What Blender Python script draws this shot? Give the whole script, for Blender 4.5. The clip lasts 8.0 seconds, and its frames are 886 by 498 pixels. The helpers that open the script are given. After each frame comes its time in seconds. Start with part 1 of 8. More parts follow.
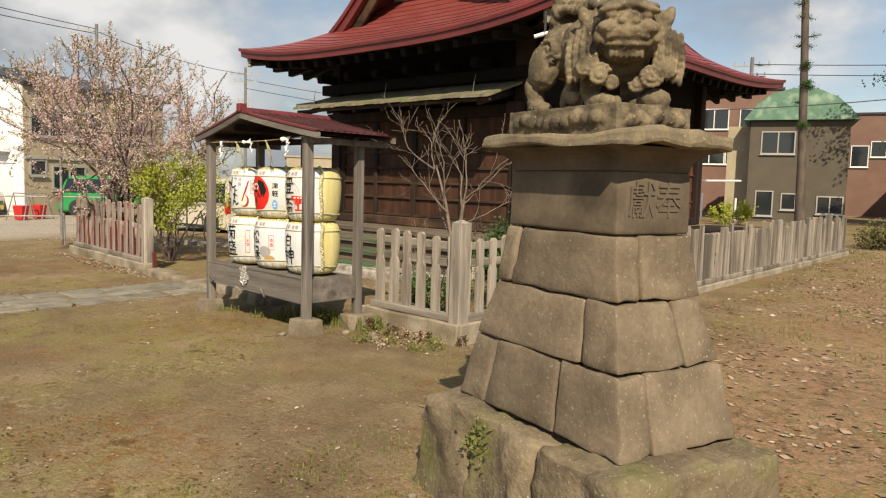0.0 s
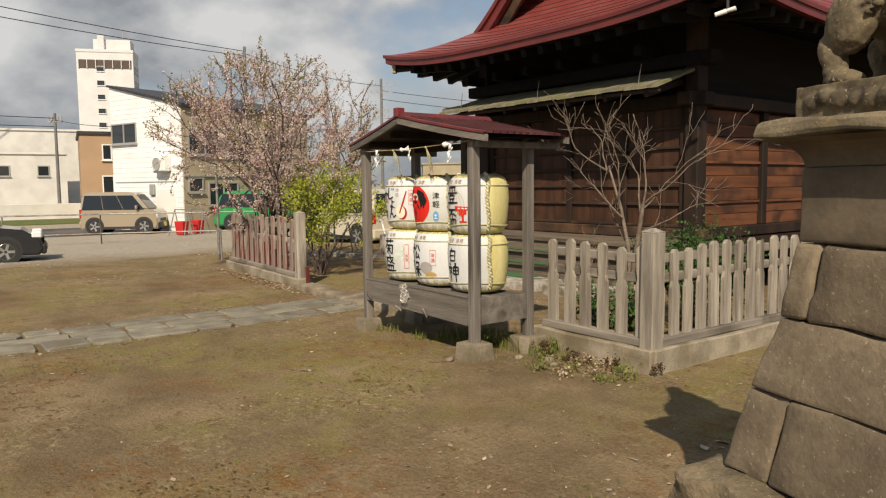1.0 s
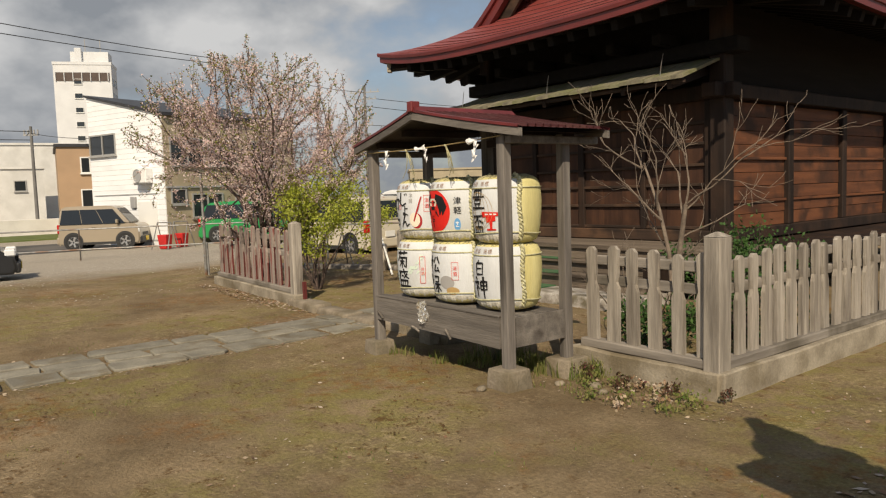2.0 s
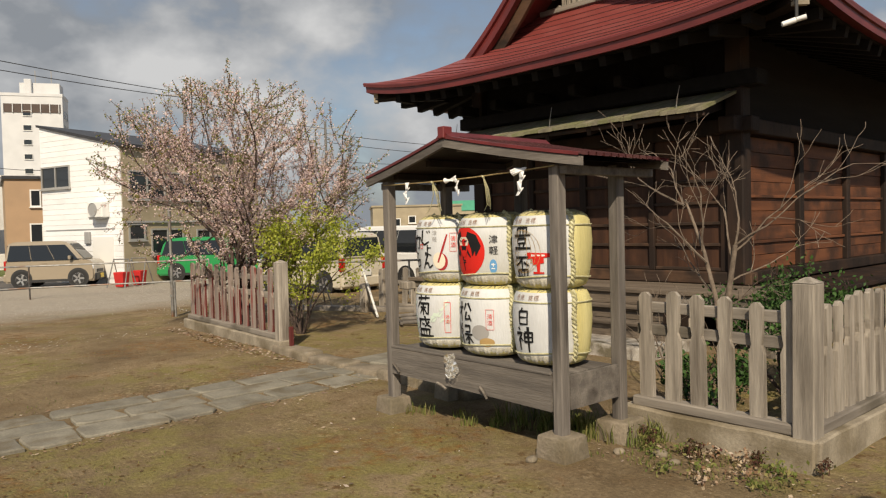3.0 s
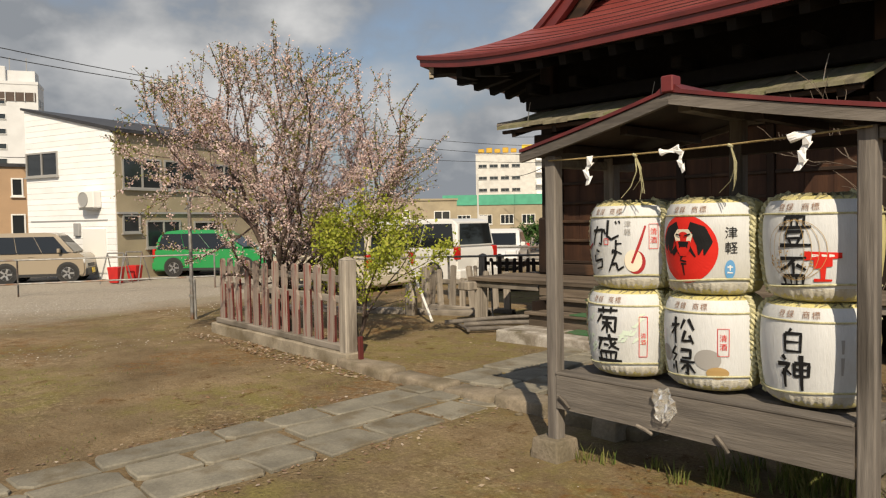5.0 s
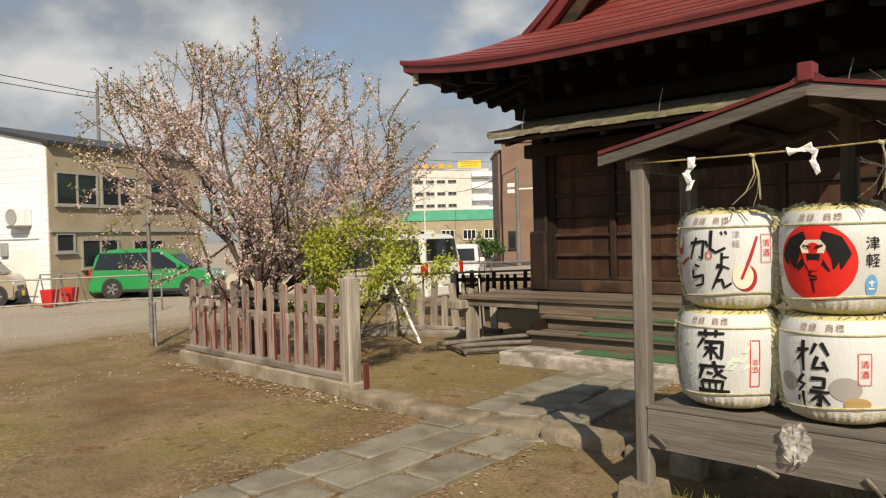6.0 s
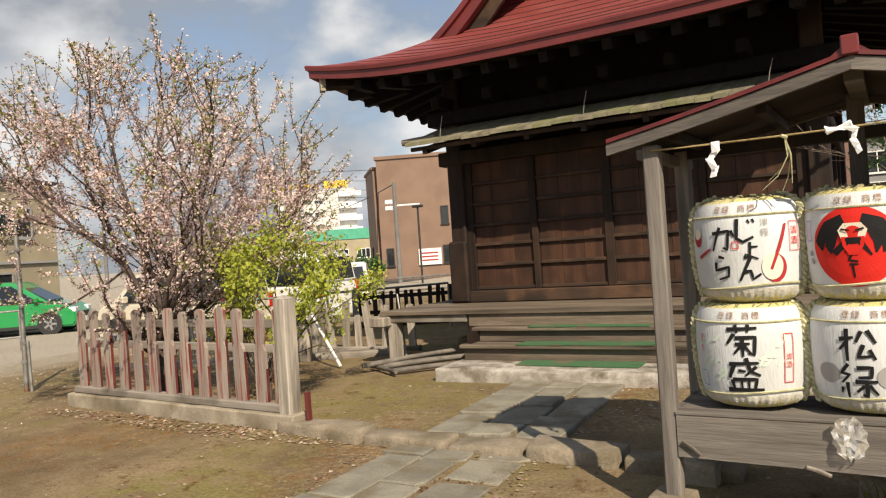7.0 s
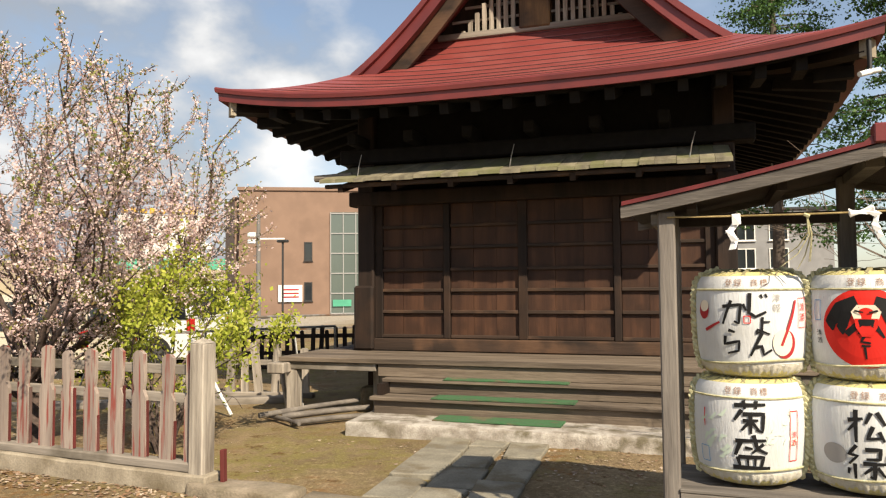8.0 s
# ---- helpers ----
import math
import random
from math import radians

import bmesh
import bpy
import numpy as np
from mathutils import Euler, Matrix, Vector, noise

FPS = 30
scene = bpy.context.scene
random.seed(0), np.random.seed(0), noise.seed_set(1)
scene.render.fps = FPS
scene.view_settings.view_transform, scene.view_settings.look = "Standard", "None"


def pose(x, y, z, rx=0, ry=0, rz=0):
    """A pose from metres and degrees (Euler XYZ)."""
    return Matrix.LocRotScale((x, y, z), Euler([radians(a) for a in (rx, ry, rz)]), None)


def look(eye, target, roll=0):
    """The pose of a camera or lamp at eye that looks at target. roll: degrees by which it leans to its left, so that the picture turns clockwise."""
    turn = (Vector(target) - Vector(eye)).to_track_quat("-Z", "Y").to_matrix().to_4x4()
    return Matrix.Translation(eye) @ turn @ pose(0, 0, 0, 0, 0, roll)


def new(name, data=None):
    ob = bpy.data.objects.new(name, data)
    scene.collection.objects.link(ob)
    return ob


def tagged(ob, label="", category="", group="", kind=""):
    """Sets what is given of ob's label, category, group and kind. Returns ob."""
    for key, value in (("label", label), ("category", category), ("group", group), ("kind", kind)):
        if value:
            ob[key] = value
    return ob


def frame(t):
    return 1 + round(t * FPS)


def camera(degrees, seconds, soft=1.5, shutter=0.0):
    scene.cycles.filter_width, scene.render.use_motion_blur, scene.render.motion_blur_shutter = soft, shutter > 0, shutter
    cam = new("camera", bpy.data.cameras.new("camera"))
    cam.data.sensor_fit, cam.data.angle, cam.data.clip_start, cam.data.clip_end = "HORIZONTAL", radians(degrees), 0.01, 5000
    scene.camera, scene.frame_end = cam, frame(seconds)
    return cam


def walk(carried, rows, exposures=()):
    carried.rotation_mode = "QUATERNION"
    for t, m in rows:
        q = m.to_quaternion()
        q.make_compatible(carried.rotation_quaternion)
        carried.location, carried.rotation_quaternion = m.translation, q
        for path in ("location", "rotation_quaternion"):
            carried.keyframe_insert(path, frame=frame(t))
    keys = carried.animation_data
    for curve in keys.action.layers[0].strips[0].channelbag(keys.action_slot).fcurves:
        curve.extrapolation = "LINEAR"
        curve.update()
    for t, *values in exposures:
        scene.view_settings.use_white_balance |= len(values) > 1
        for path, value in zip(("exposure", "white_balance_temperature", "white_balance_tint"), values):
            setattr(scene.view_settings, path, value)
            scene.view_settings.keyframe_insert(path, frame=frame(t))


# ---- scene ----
cam = camera(62.1, 8.0, 1.2)
PATH = [
    (0, (0.509, 0.14, 1.583), (-0.669, 1.746, 1.402), 1.6),
    (0.5, (0.114, 0.27, 1.597), (-1.211, 1.756, 1.404), 1.0),
    (1, (-0.331, 0.523, 1.601), (-1.78, 1.891, 1.427), -0.6),
    (1.2, (-0.495, 0.602, 1.605), (-1.98, 1.926, 1.407), -1.5),
    (2.3, (-1.506, 0.985, 1.578), (-2.913, 2.399, 1.43), -2.0),
    (2.5, (-1.719, 1.029, 1.591), (-3.172, 2.398, 1.456), -1.5),
    (3, (-2.202, 1.043, 1.601), (-3.538, 2.53, 1.54), -1.5),
    (3.5, (-2.68, 1.204, 1.573), (-3.98, 2.724, 1.537), -1.3),
    (4, (-3.193, 1.189, 1.581), (-4.388, 2.792, 1.563), -0.9),
    (4.5, (-3.704, 1.285, 1.548), (-4.934, 2.861, 1.492), -0.6),
    (5, (-4.244, 1.316, 1.582), (-5.535, 2.842, 1.508), -1.0),
    (5.2, (-4.456, 1.28, 1.587), (-5.683, 2.859, 1.538), -1.2),
    (6.3, (-5.627, 1.375, 1.567), (-6.72, 3.049, 1.551), -2.2),
    (6.5, (-5.818, 1.342, 1.548), (-6.833, 3.065, 1.553), -3.2),
    (7, (-6.228, 1.427, 1.524), (-7.06, 3.245, 1.525), -4.0),
    (7.5, (-6.696, 1.468, 1.597), (-7.259, 3.382, 1.733), -1.5),
    (8, (-7.106, 1.488, 1.634), (-7.552, 3.435, 1.729), -0.5),
]
walk(cam, [(t, look(eye, target, roll)) for t, eye, target, roll in PATH], [(0, 0.38, 7000, 10), (1, 0.08, 6950, 10), (2.5, -0.03, 6900, 10), (4, 0.05, 6900, 10), (5, 0.02, 6950, 10), (6.5, 0.27, 6900, 10), (7.2, 0.50, 6800, 10), (8, 0.71, 6900, 10)])

# ---------------------------------------------------------------- world, sun
SUN_AZ, SUN_EL = (0.66, -0.75), 40.0
world = bpy.data.worlds.new("sky")
scene.world = world
world.use_nodes = True


def build_sky():
    nt = world.node_tree
    nt.nodes.clear()
    n, l = nt.nodes.new, nt.links.new
    sky = n("ShaderNodeTexSky")
    sky.sky_type, sky.sun_disc = "NISHITA", False
    sky.sun_elevation, sky.sun_rotation = radians(SUN_EL), math.atan2(SUN_AZ[0], SUN_AZ[1])
    sky.dust_density, sky.ozone_density = 0.6, 1.6
    tc, mp = n("ShaderNodeTexCoord"), n("ShaderNodeMapping")
    mp.inputs["Scale"].default_value = (1.3, 1.3, 2.1)
    mp.inputs["Location"].default_value = (0.35, 0.1, 0.2)
    l(tc.outputs["Generated"], mp.inputs["Vector"])
    big, small = n("ShaderNodeTexNoise"), n("ShaderNodeTexNoise")
    big.inputs["Scale"].default_value, big.inputs["Detail"].default_value = 2.1, 8
    big.inputs["Roughness"].default_value = 0.55
    small.inputs["Scale"].default_value, small.inputs["Detail"].default_value = 4.2, 6
    l(mp.outputs[0], big.inputs["Vector"])
    l(mp.outputs[0], small.inputs["Vector"])
    # more cloud towards the west (-x), clear towards the north
    sep = n("ShaderNodeSeparateXYZ")
    l(tc.outputs["Generated"], sep.inputs[0])
    west = n("ShaderNodeMath")
    west.operation = "MULTIPLY_ADD"
    l(sep.outputs["X"], west.inputs[0])
    west.inputs[1].default_value, west.inputs[2].default_value = -0.26, -0.10
    add = n("ShaderNodeMath")
    add.operation = "ADD"
    l(big.outputs["Fac"], add.inputs[0])
    l(west.outputs[0], add.inputs[1])
    cover = n("ShaderNodeValToRGB")
    cover.color_ramp.elements[0].color = (0.27, 0.27, 0.27, 1)
    cover.color_ramp.elements[0].position, cover.color_ramp.elements[1].position = 0.44, 0.58
    l(add.outputs[0], cover.inputs[0])
    shade = n("ShaderNodeValToRGB")
    shade.color_ramp.elements[0].position, shade.color_ramp.elements[1].position = 0.43, 0.65
    shade.color_ramp.elements[0].color = (2.65, 2.95, 3.4, 1)
    shade.color_ramp.elements[1].color = (6.2, 6.4, 6.7, 1)
    l(small.outputs["Fac"], shade.inputs[0])
    mix = n("ShaderNodeMix")
    mix.data_type = "RGBA"
    l(cover.outputs[0], mix.inputs[0])
    l(sky.outputs[0], mix.inputs[6])
    l(shade.outputs[0], mix.inputs[7])
    bg, out = n("ShaderNodeBackground"), n("ShaderNodeOutputWorld")
    bg.inputs["Strength"].default_value = 0.098
    l(mix.outputs[2], bg.inputs[0])
    l(bg.outputs[0], out.inputs[0])


build_sky()
sun = new("sun", bpy.data.lights.new("sun", "SUN"))
sun.data.energy, sun.data.angle, sun.data.color = 5.0, radians(0.55), (1.0, 0.88, 0.70)
sun.matrix_world = look((SUN_AZ[0] * 50, SUN_AZ[1] * 50, 50 * math.tan(radians(SUN_EL))), (0, 0, 0))


# ---------------------------------------------------------------- materials
def rgb(c):
    return (*c, 1) if len(c) == 3 else c


def mat(name, a, b=None, rough=0.8, scale=6.0, fine=60.0, bump=0.25, metal=0.0, stretch=(1, 1, 1), spread=0.18, stain=None, stain_scale=1.5, stain_at=(0.52, 0.66), spec=0.4, bump_dist=0.01, speck=None, speck_scale=60.0, speck_at=(0.63, 0.69), stain_grain=False):
    """Two-scale surface: coarse patches between a and b, fine grain in value and relief, optional stain colour, a shift from piece to piece."""
    m = bpy.data.materials.new(name)
    m.use_nodes = True
    nt = m.node_tree
    n, l = nt.nodes.new, nt.links.new
    p = nt.nodes["Principled BSDF"]
    b = b or tuple(c * 0.72 for c in a)
    tc, oi = n("ShaderNodeTexCoord"), n("ShaderNodeObjectInfo")
    off = n("ShaderNodeVectorMath")
    off.operation = "MULTIPLY_ADD"
    off.inputs[1].default_value = (7.3, 5.1, 9.7)
    l(oi.outputs["Random"], off.inputs[0])
    l(tc.outputs["Object"], off.inputs[2])
    mp = n("ShaderNodeMapping")
    mp.inputs["Scale"].default_value = stretch
    l(off.outputs[0], mp.inputs["Vector"])
    coarse, grain = n("ShaderNodeTexNoise"), n("ShaderNodeTexNoise")
    coarse.inputs["Scale"].default_value, coarse.inputs["Detail"].default_value = scale, 5
    grain.inputs["Scale"].default_value, grain.inputs["Detail"].default_value = fine, 4
    grain.inputs["Roughness"].default_value = 0.65
    l(mp.outputs[0], coarse.inputs["Vector"])
    l(mp.outputs[0], grain.inputs["Vector"])
    ramp = n("ShaderNodeValToRGB")
    ramp.color_ramp.elements[0].position, ramp.color_ramp.elements[1].position = 0.36, 0.64
    ramp.color_ramp.elements[0].color, ramp.color_ramp.elements[1].color = rgb(b), rgb(a)
    l(coarse.outputs["Fac"], ramp.inputs[0])
    last = ramp.outputs[0]
    if stain:
        st = n("ShaderNodeTexNoise")
        st.inputs["Scale"].default_value, st.inputs["Detail"].default_value = stain_scale, 6
        l(mp.outputs[0] if stain_grain else off.outputs[0], st.inputs["Vector"])
        sr = n("ShaderNodeValToRGB")
        sr.color_ramp.elements[0].position, sr.color_ramp.elements[1].position = stain_at
        l(st.outputs["Fac"], sr.inputs[0])
        sm = n("ShaderNodeMix")
        sm.data_type = "RGBA"
        l(sr.outputs[0], sm.inputs[0])
        l(last, sm.inputs[6])
        sm.inputs[7].default_value = rgb(stain)
        last = sm.outputs[2]
    if speck:
        sp = n("ShaderNodeTexNoise")
        sp.inputs["Scale"].default_value, sp.inputs["Detail"].default_value = speck_scale, 3
        l(off.outputs[0], sp.inputs["Vector"])
        sq = n("ShaderNodeValToRGB")
        sq.color_ramp.elements[0].position, sq.color_ramp.elements[1].position = speck_at
        l(sp.outputs["Fac"], sq.inputs[0])
        sx = n("ShaderNodeMix")
        sx.data_type = "RGBA"
        l(sq.outputs[0], sx.inputs[0])
        l(last, sx.inputs[6])
        sx.inputs[7].default_value = rgb(speck)
        last = sx.outputs[2]
    val = n("ShaderNodeMath")
    val.operation = "MULTIPLY_ADD"
    l(grain.outputs["Fac"], val.inputs[0])
    val.inputs[1].default_value, val.inputs[2].default_value = spread * 4, 1 - spread * 2.0
    val2 = n("ShaderNodeMath")
    val2.operation = "MULTIPLY_ADD"
    l(oi.outputs["Random"], val2.inputs[0])
    val2.inputs[1].default_value, val2.inputs[2].default_value = spread, 1 - spread * 0.5
    vm = n("ShaderNodeMath")
    vm.operation = "MULTIPLY"
    l(val.outputs[0], vm.inputs[0])
    l(val2.outputs[0], vm.inputs[1])
    sc = n("ShaderNodeVectorMath")
    sc.operation = "SCALE"
    l(last, sc.inputs[0])
    l(vm.outputs[0], sc.inputs["Scale"])
    l(sc.outputs[0], p.inputs["Base Color"])
    p.inputs["Roughness"].default_value, p.inputs["Metallic"].default_value = rough, metal
    p.inputs["Specular IOR Level"].default_value = spec
    if bump:
        bp = n("ShaderNodeBump")
        bp.inputs["Strength"].default_value, bp.inputs["Distance"].default_value = bump, bump_dist
        l(grain.outputs["Fac"], bp.inputs["Height"])
        l(bp.outputs[0], p.inputs["Normal"])
    return m


def wood(name, a, b, axis=2, rough=0.8, bump=0.5, stain=None, spread=0.16, scale=9.0, fine=70.0, stain_at=(0.5, 0.62), stain_scale=1.5, stain_grain=False):
    s = [1.0, 1.0, 1.0]
    s[axis] = 0.07
    return mat(name, a, b, rough, scale, fine, bump, 0, s, spread, stain, stain_scale, stain_at, 0.25, 0.006, stain_grain=stain_grain)


def plain(name, c, rough=0.5, metal=0.0, spec=0.5):
    m = bpy.data.materials.new(name)
    m.use_nodes = True
    p = m.node_tree.nodes["Principled BSDF"]
    p.inputs["Base Color"].default_value, p.inputs["Roughness"].default_value, p.inputs["Metallic"].default_value = rgb(c), rough, metal
    p.inputs["Specular IOR Level"].default_value = spec
    return m


def island(name, colours, rough=0.8, trans=0.0):
    """Each loose piece of one mesh takes a colour of its own."""
    m = bpy.data.materials.new(name)
    m.use_nodes = True
    nt = m.node_tree
    p = nt.nodes["Principled BSDF"]
    g, r = nt.nodes.new("ShaderNodeNewGeometry"), nt.nodes.new("ShaderNodeValToRGB")
    r.color_ramp.interpolation = "LINEAR"
    while len(r.color_ramp.elements) < len(colours):
        r.color_ramp.elements.new(0.5)
    for i, (e, c) in enumerate(zip(r.color_ramp.elements, colours)):
        e.position, e.color = i / max(1, len(colours) - 1), rgb(c)
    nt.links.new(g.outputs["Random Per Island"], r.inputs[0])
    nt.links.new(r.outputs[0], p.inputs["Base Color"])
    p.inputs["Roughness"].default_value = rough
    p.inputs["Specular IOR Level"].default_value = 0.2
    if trans:
        t, ad = nt.nodes.new("ShaderNodeBsdfTranslucent"), nt.nodes.new("ShaderNodeMixShader")
        nt.links.new(r.outputs[0], t.inputs[0])
        ad.inputs[0].default_value = trans
        out = nt.nodes["Material Output"]
        nt.links.new(p.outputs[0], ad.inputs[1])
        nt.links.new(t.outputs[0], ad.inputs[2])
        nt.links.new(ad.outputs[0], out.inputs[0])
    return m


GREY_WOOD = wood("weathered_grey_wood", (0.37, 0.33, 0.28), (0.20, 0.175, 0.147), 2, stain=(0.13, 0.11, 0.09), spread=0.24, scale=14, stain_scale=9, stain_at=(0.55, 0.68), stain_grain=True, bump=0.8)
GREY_WOOD_X = wood("weathered_grey_wood_lengthwise", (0.28, 0.25, 0.215), (0.165, 0.145, 0.125), 0, stain=(0.12, 0.105, 0.085))
GREY_WOOD_Y = wood("weathered_grey_wood_crosswise", (0.28, 0.25, 0.215), (0.165, 0.145, 0.125), 1, stain=(0.12, 0.105, 0.085))
PALE_WOOD = wood("bleached_wood", (0.34, 0.30, 0.25), (0.19, 0.165, 0.14), 2, stain=(0.11, 0.095, 0.08), spread=0.24, stain_at=(0.48, 0.6), stain_scale=5, stain_grain=True)
RED_SLAT = wood("grey_wood_with_red_paint_remains", (0.315, 0.26, 0.225), (0.205, 0.165, 0.145), 2, stain=(0.22, 0.06, 0.05), stain_at=(0.53, 0.64), stain_scale=26.0, stain_grain=True)
RED_WOOD = wood("faded_red_paint_on_wood", (0.13, 0.025, 0.023), (0.08, 0.02, 0.018), 2, stain=(0.12, 0.08, 0.07))
SHED_POST = wood("shed_post_wood", (0.20, 0.18, 0.16), (0.125, 0.11, 0.10), 2, stain=(0.075, 0.066, 0.058), spread=0.22, scale=14, stain_scale=9, stain_at=(0.55, 0.7), stain_grain=True, bump=0.8)
SHED_BOARD = wood("shed_board_wood", (0.185, 0.165, 0.145), (0.11, 0.098, 0.088), 0, stain=(0.07, 0.06, 0.053), spread=0.22, scale=12, stain_scale=6, stain_at=(0.52, 0.68), stain_grain=True, bump=0.8)
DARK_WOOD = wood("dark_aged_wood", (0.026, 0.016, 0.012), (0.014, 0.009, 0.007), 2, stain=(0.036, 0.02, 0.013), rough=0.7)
DARK_WOOD_X = wood("dark_aged_wood_lengthwise", (0.05, 0.031, 0.022), (0.025, 0.017, 0.013), 0, stain=(0.09, 0.05, 0.03), rough=0.7)
# dark wood whose near-black colour also carries the deep eave shade
EAVE_WOOD = wood("shade_black_eave_wood", (0.010, 0.008, 0.0065), (0.006, 0.0045, 0.004), 1, rough=0.9)
BOARD_WOOD = wood("reddish_brown_wall_board", (0.075, 0.035, 0.02), (0.042, 0.02, 0.013), 2, stain=(0.035, 0.018, 0.012), rough=0.65, spread=0.1)
SIDE_BOARD = wood("brown_side_board", (0.16, 0.062, 0.029), (0.09, 0.036, 0.019), 1, stain=(0.055, 0.026, 0.016), rough=0.65, spread=0.1)
DECK_WOOD = wood("grey_brown_deck_wood", (0.185, 0.148, 0.113), (0.095, 0.074, 0.057), 0, stain=(0.04, 0.031, 0.024), spread=0.25, stain_scale=2.5, stain_at=(0.55, 0.72), stain_grain=True, bump=0.8)
SHINGLE = wood("old_grey_shingle", (0.24, 0.215, 0.15), (0.14, 0.125, 0.09), 1, stain=(0.16, 0.16, 0.08))
ROOF_SEAM = mat("dark_roof_seam", (0.06, 0.016, 0.015), (0.035, 0.012, 0.011), 0.8, 3, 40, 0.1, spread=0.2)
ROOF_RED = mat("red_painted_roof_metal", (0.205, 0.043, 0.038), (0.185, 0.038, 0.034), 0.42, 2.2, 60, 0.05, 0.0, spread=0.06, stain=(0.215, 0.055, 0.049), spec=0.4)
FASCIA_RED = mat("dark_red_eave_edge_metal", (0.15, 0.026, 0.024), (0.105, 0.02, 0.02), 0.4, 2.0, 40, 0.05, spread=0.08, spec=0.45)
SHED_RED = mat("dark_red_ribbed_sheet", (0.075, 0.019, 0.018), (0.045, 0.013, 0.013), 0.5, 5, 60, 0.05, spread=0.1, stain=(0.09, 0.035, 0.03), spec=0.4)
SHED_TRIM = mat("red_roof_trim", (0.15, 0.022, 0.022), (0.09, 0.016, 0.016), 0.42, 5, 60, 0.05, spread=0.1, spec=0.45)
STONE = mat("brown_grey_andesite", (0.20, 0.16, 0.112), (0.135, 0.106, 0.075), 0.9, 4.0, 38, 0.45, spread=0.17, stain=(0.105, 0.084, 0.06), stain_scale=2.4, stain_at=(0.54, 0.72), spec=0.2, bump_dist=0.009, speck=(0.29, 0.245, 0.18), speck_scale=75, speck_at=(0.63, 0.72))
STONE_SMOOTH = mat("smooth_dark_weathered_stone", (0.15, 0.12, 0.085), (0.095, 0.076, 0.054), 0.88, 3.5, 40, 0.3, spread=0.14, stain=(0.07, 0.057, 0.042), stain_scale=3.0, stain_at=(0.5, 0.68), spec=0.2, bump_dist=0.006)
STONE_ROUGH = mat("rough_hewn_plinth_stone", (0.21, 0.168, 0.11), (0.115, 0.092, 0.062), 0.95, 6, 30, 0.7, spread=0.2, stain=(0.12, 0.115, 0.05), stain_scale=3, spec=0.2, bump_dist=0.015, speck=(0.28, 0.24, 0.17), speck_scale=70)
STONE_CAP = mat("lichen_spotted_cap_stone", (0.25, 0.205, 0.135), (0.145, 0.12, 0.085), 0.9, 7, 45, 0.5, spread=0.2, stain=(0.31, 0.24, 0.125), stain_scale=5, stain_at=(0.56, 0.7), spec=0.2, bump_dist=0.008, speck=(0.33, 0.275, 0.17), speck_scale=70)
LION_STONE = mat("lichen_grown_statue_stone", (0.215, 0.175, 0.112), (0.11, 0.09, 0.062), 0.92, 9, 60, 0.5, spread=0.22, stain=(0.065, 0.053, 0.038), stain_scale=7, stain_at=(0.52, 0.66), spec=0.2, bump_dist=0.006, speck=(0.29, 0.235, 0.145), speck_scale=70)
CARVED = plain("carved_groove_shade", (0.10, 0.08, 0.058), 0.95)
SLAB = mat("grey_green_paving_slab", (0.245, 0.226, 0.180), (0.165, 0.152, 0.122), 0.85, 3.5, 50, 0.5, spread=0.2, stain=(0.15, 0.125, 0.085), stain_scale=3, spec=0.25)
KERB = mat("worn_kerb_stone", (0.27, 0.225, 0.17), (0.165, 0.14, 0.1), 0.9, 4, 40, 0.7, spread=0.2, stain=(0.12, 0.095, 0.06), spec=0.2, bump_dist=0.015)
CONCRETE = mat("stained_concrete", (0.36, 0.315, 0.245), (0.24, 0.205, 0.155), 0.9, 4, 50, 0.5, spread=0.2, stain=(0.16, 0.13, 0.085), spec=0.25)
PALE_STONE = mat("pale_granite_step", (0.46, 0.43, 0.39), (0.25, 0.22, 0.185), 0.9, 7, 60, 0.8, spread=0.25, stain=(0.15, 0.13, 0.09), stain_scale=4, spec=0.25)
GREEN_MAT = mat("green_artificial_turf", (0.04, 0.125, 0.05), (0.055, 0.105, 0.05), 0.95, 9, 150, 0.6, spread=0.22, stain=(0.12, 0.095, 0.06), stain_scale=3.5, stain_at=(0.56, 0.68))
WHITE_STRAW = mat("white_printed_wrapping", (0.63, 0.65, 0.67), (0.56, 0.575, 0.59), 0.75, 5, 90, 0.35, stretch=(1, 1, 0.15), spread=0.05, stain=(0.46, 0.46, 0.43), stain_at=(0.5, 0.72), spec=0.25)
STRAW = mat("pale_yellow_straw_matting", (0.66, 0.60, 0.29), (0.55, 0.485, 0.21), 0.85, 6, 120, 0.7, stretch=(1, 1, 0.08), spread=0.12, spec=0.2)
STRAW_DULL = mat("dull_straw", (0.36, 0.33, 0.20), (0.22, 0.20, 0.12), 0.9, 8, 110, 0.8, spread=0.2, spec=0.2)
ROPE = mat("straw_rope", (0.58, 0.555, 0.36), (0.40, 0.375, 0.215), 0.85, 30, 160, 0.6, spread=0.16, spec=0.2)
ROPE_DARK = mat("aged_straw_rope", (0.40, 0.30, 0.14), (0.27, 0.20, 0.09), 0.9, 30, 160, 0.6, spread=0.18)
INK = plain("black_ink", (0.012, 0.012, 0.013), 0.7, 0, 0.2)
INK_RED = plain("vermilion_ink", (0.62, 0.022, 0.015), 0.65, 0, 0.25)
INK_DARKRED = plain("dark_red_ink", (0.36, 0.03, 0.035), 0.7, 0, 0.2)
INK_BLUE = plain("blue_ink", (0.12, 0.32, 0.58), 0.7, 0, 0.2)
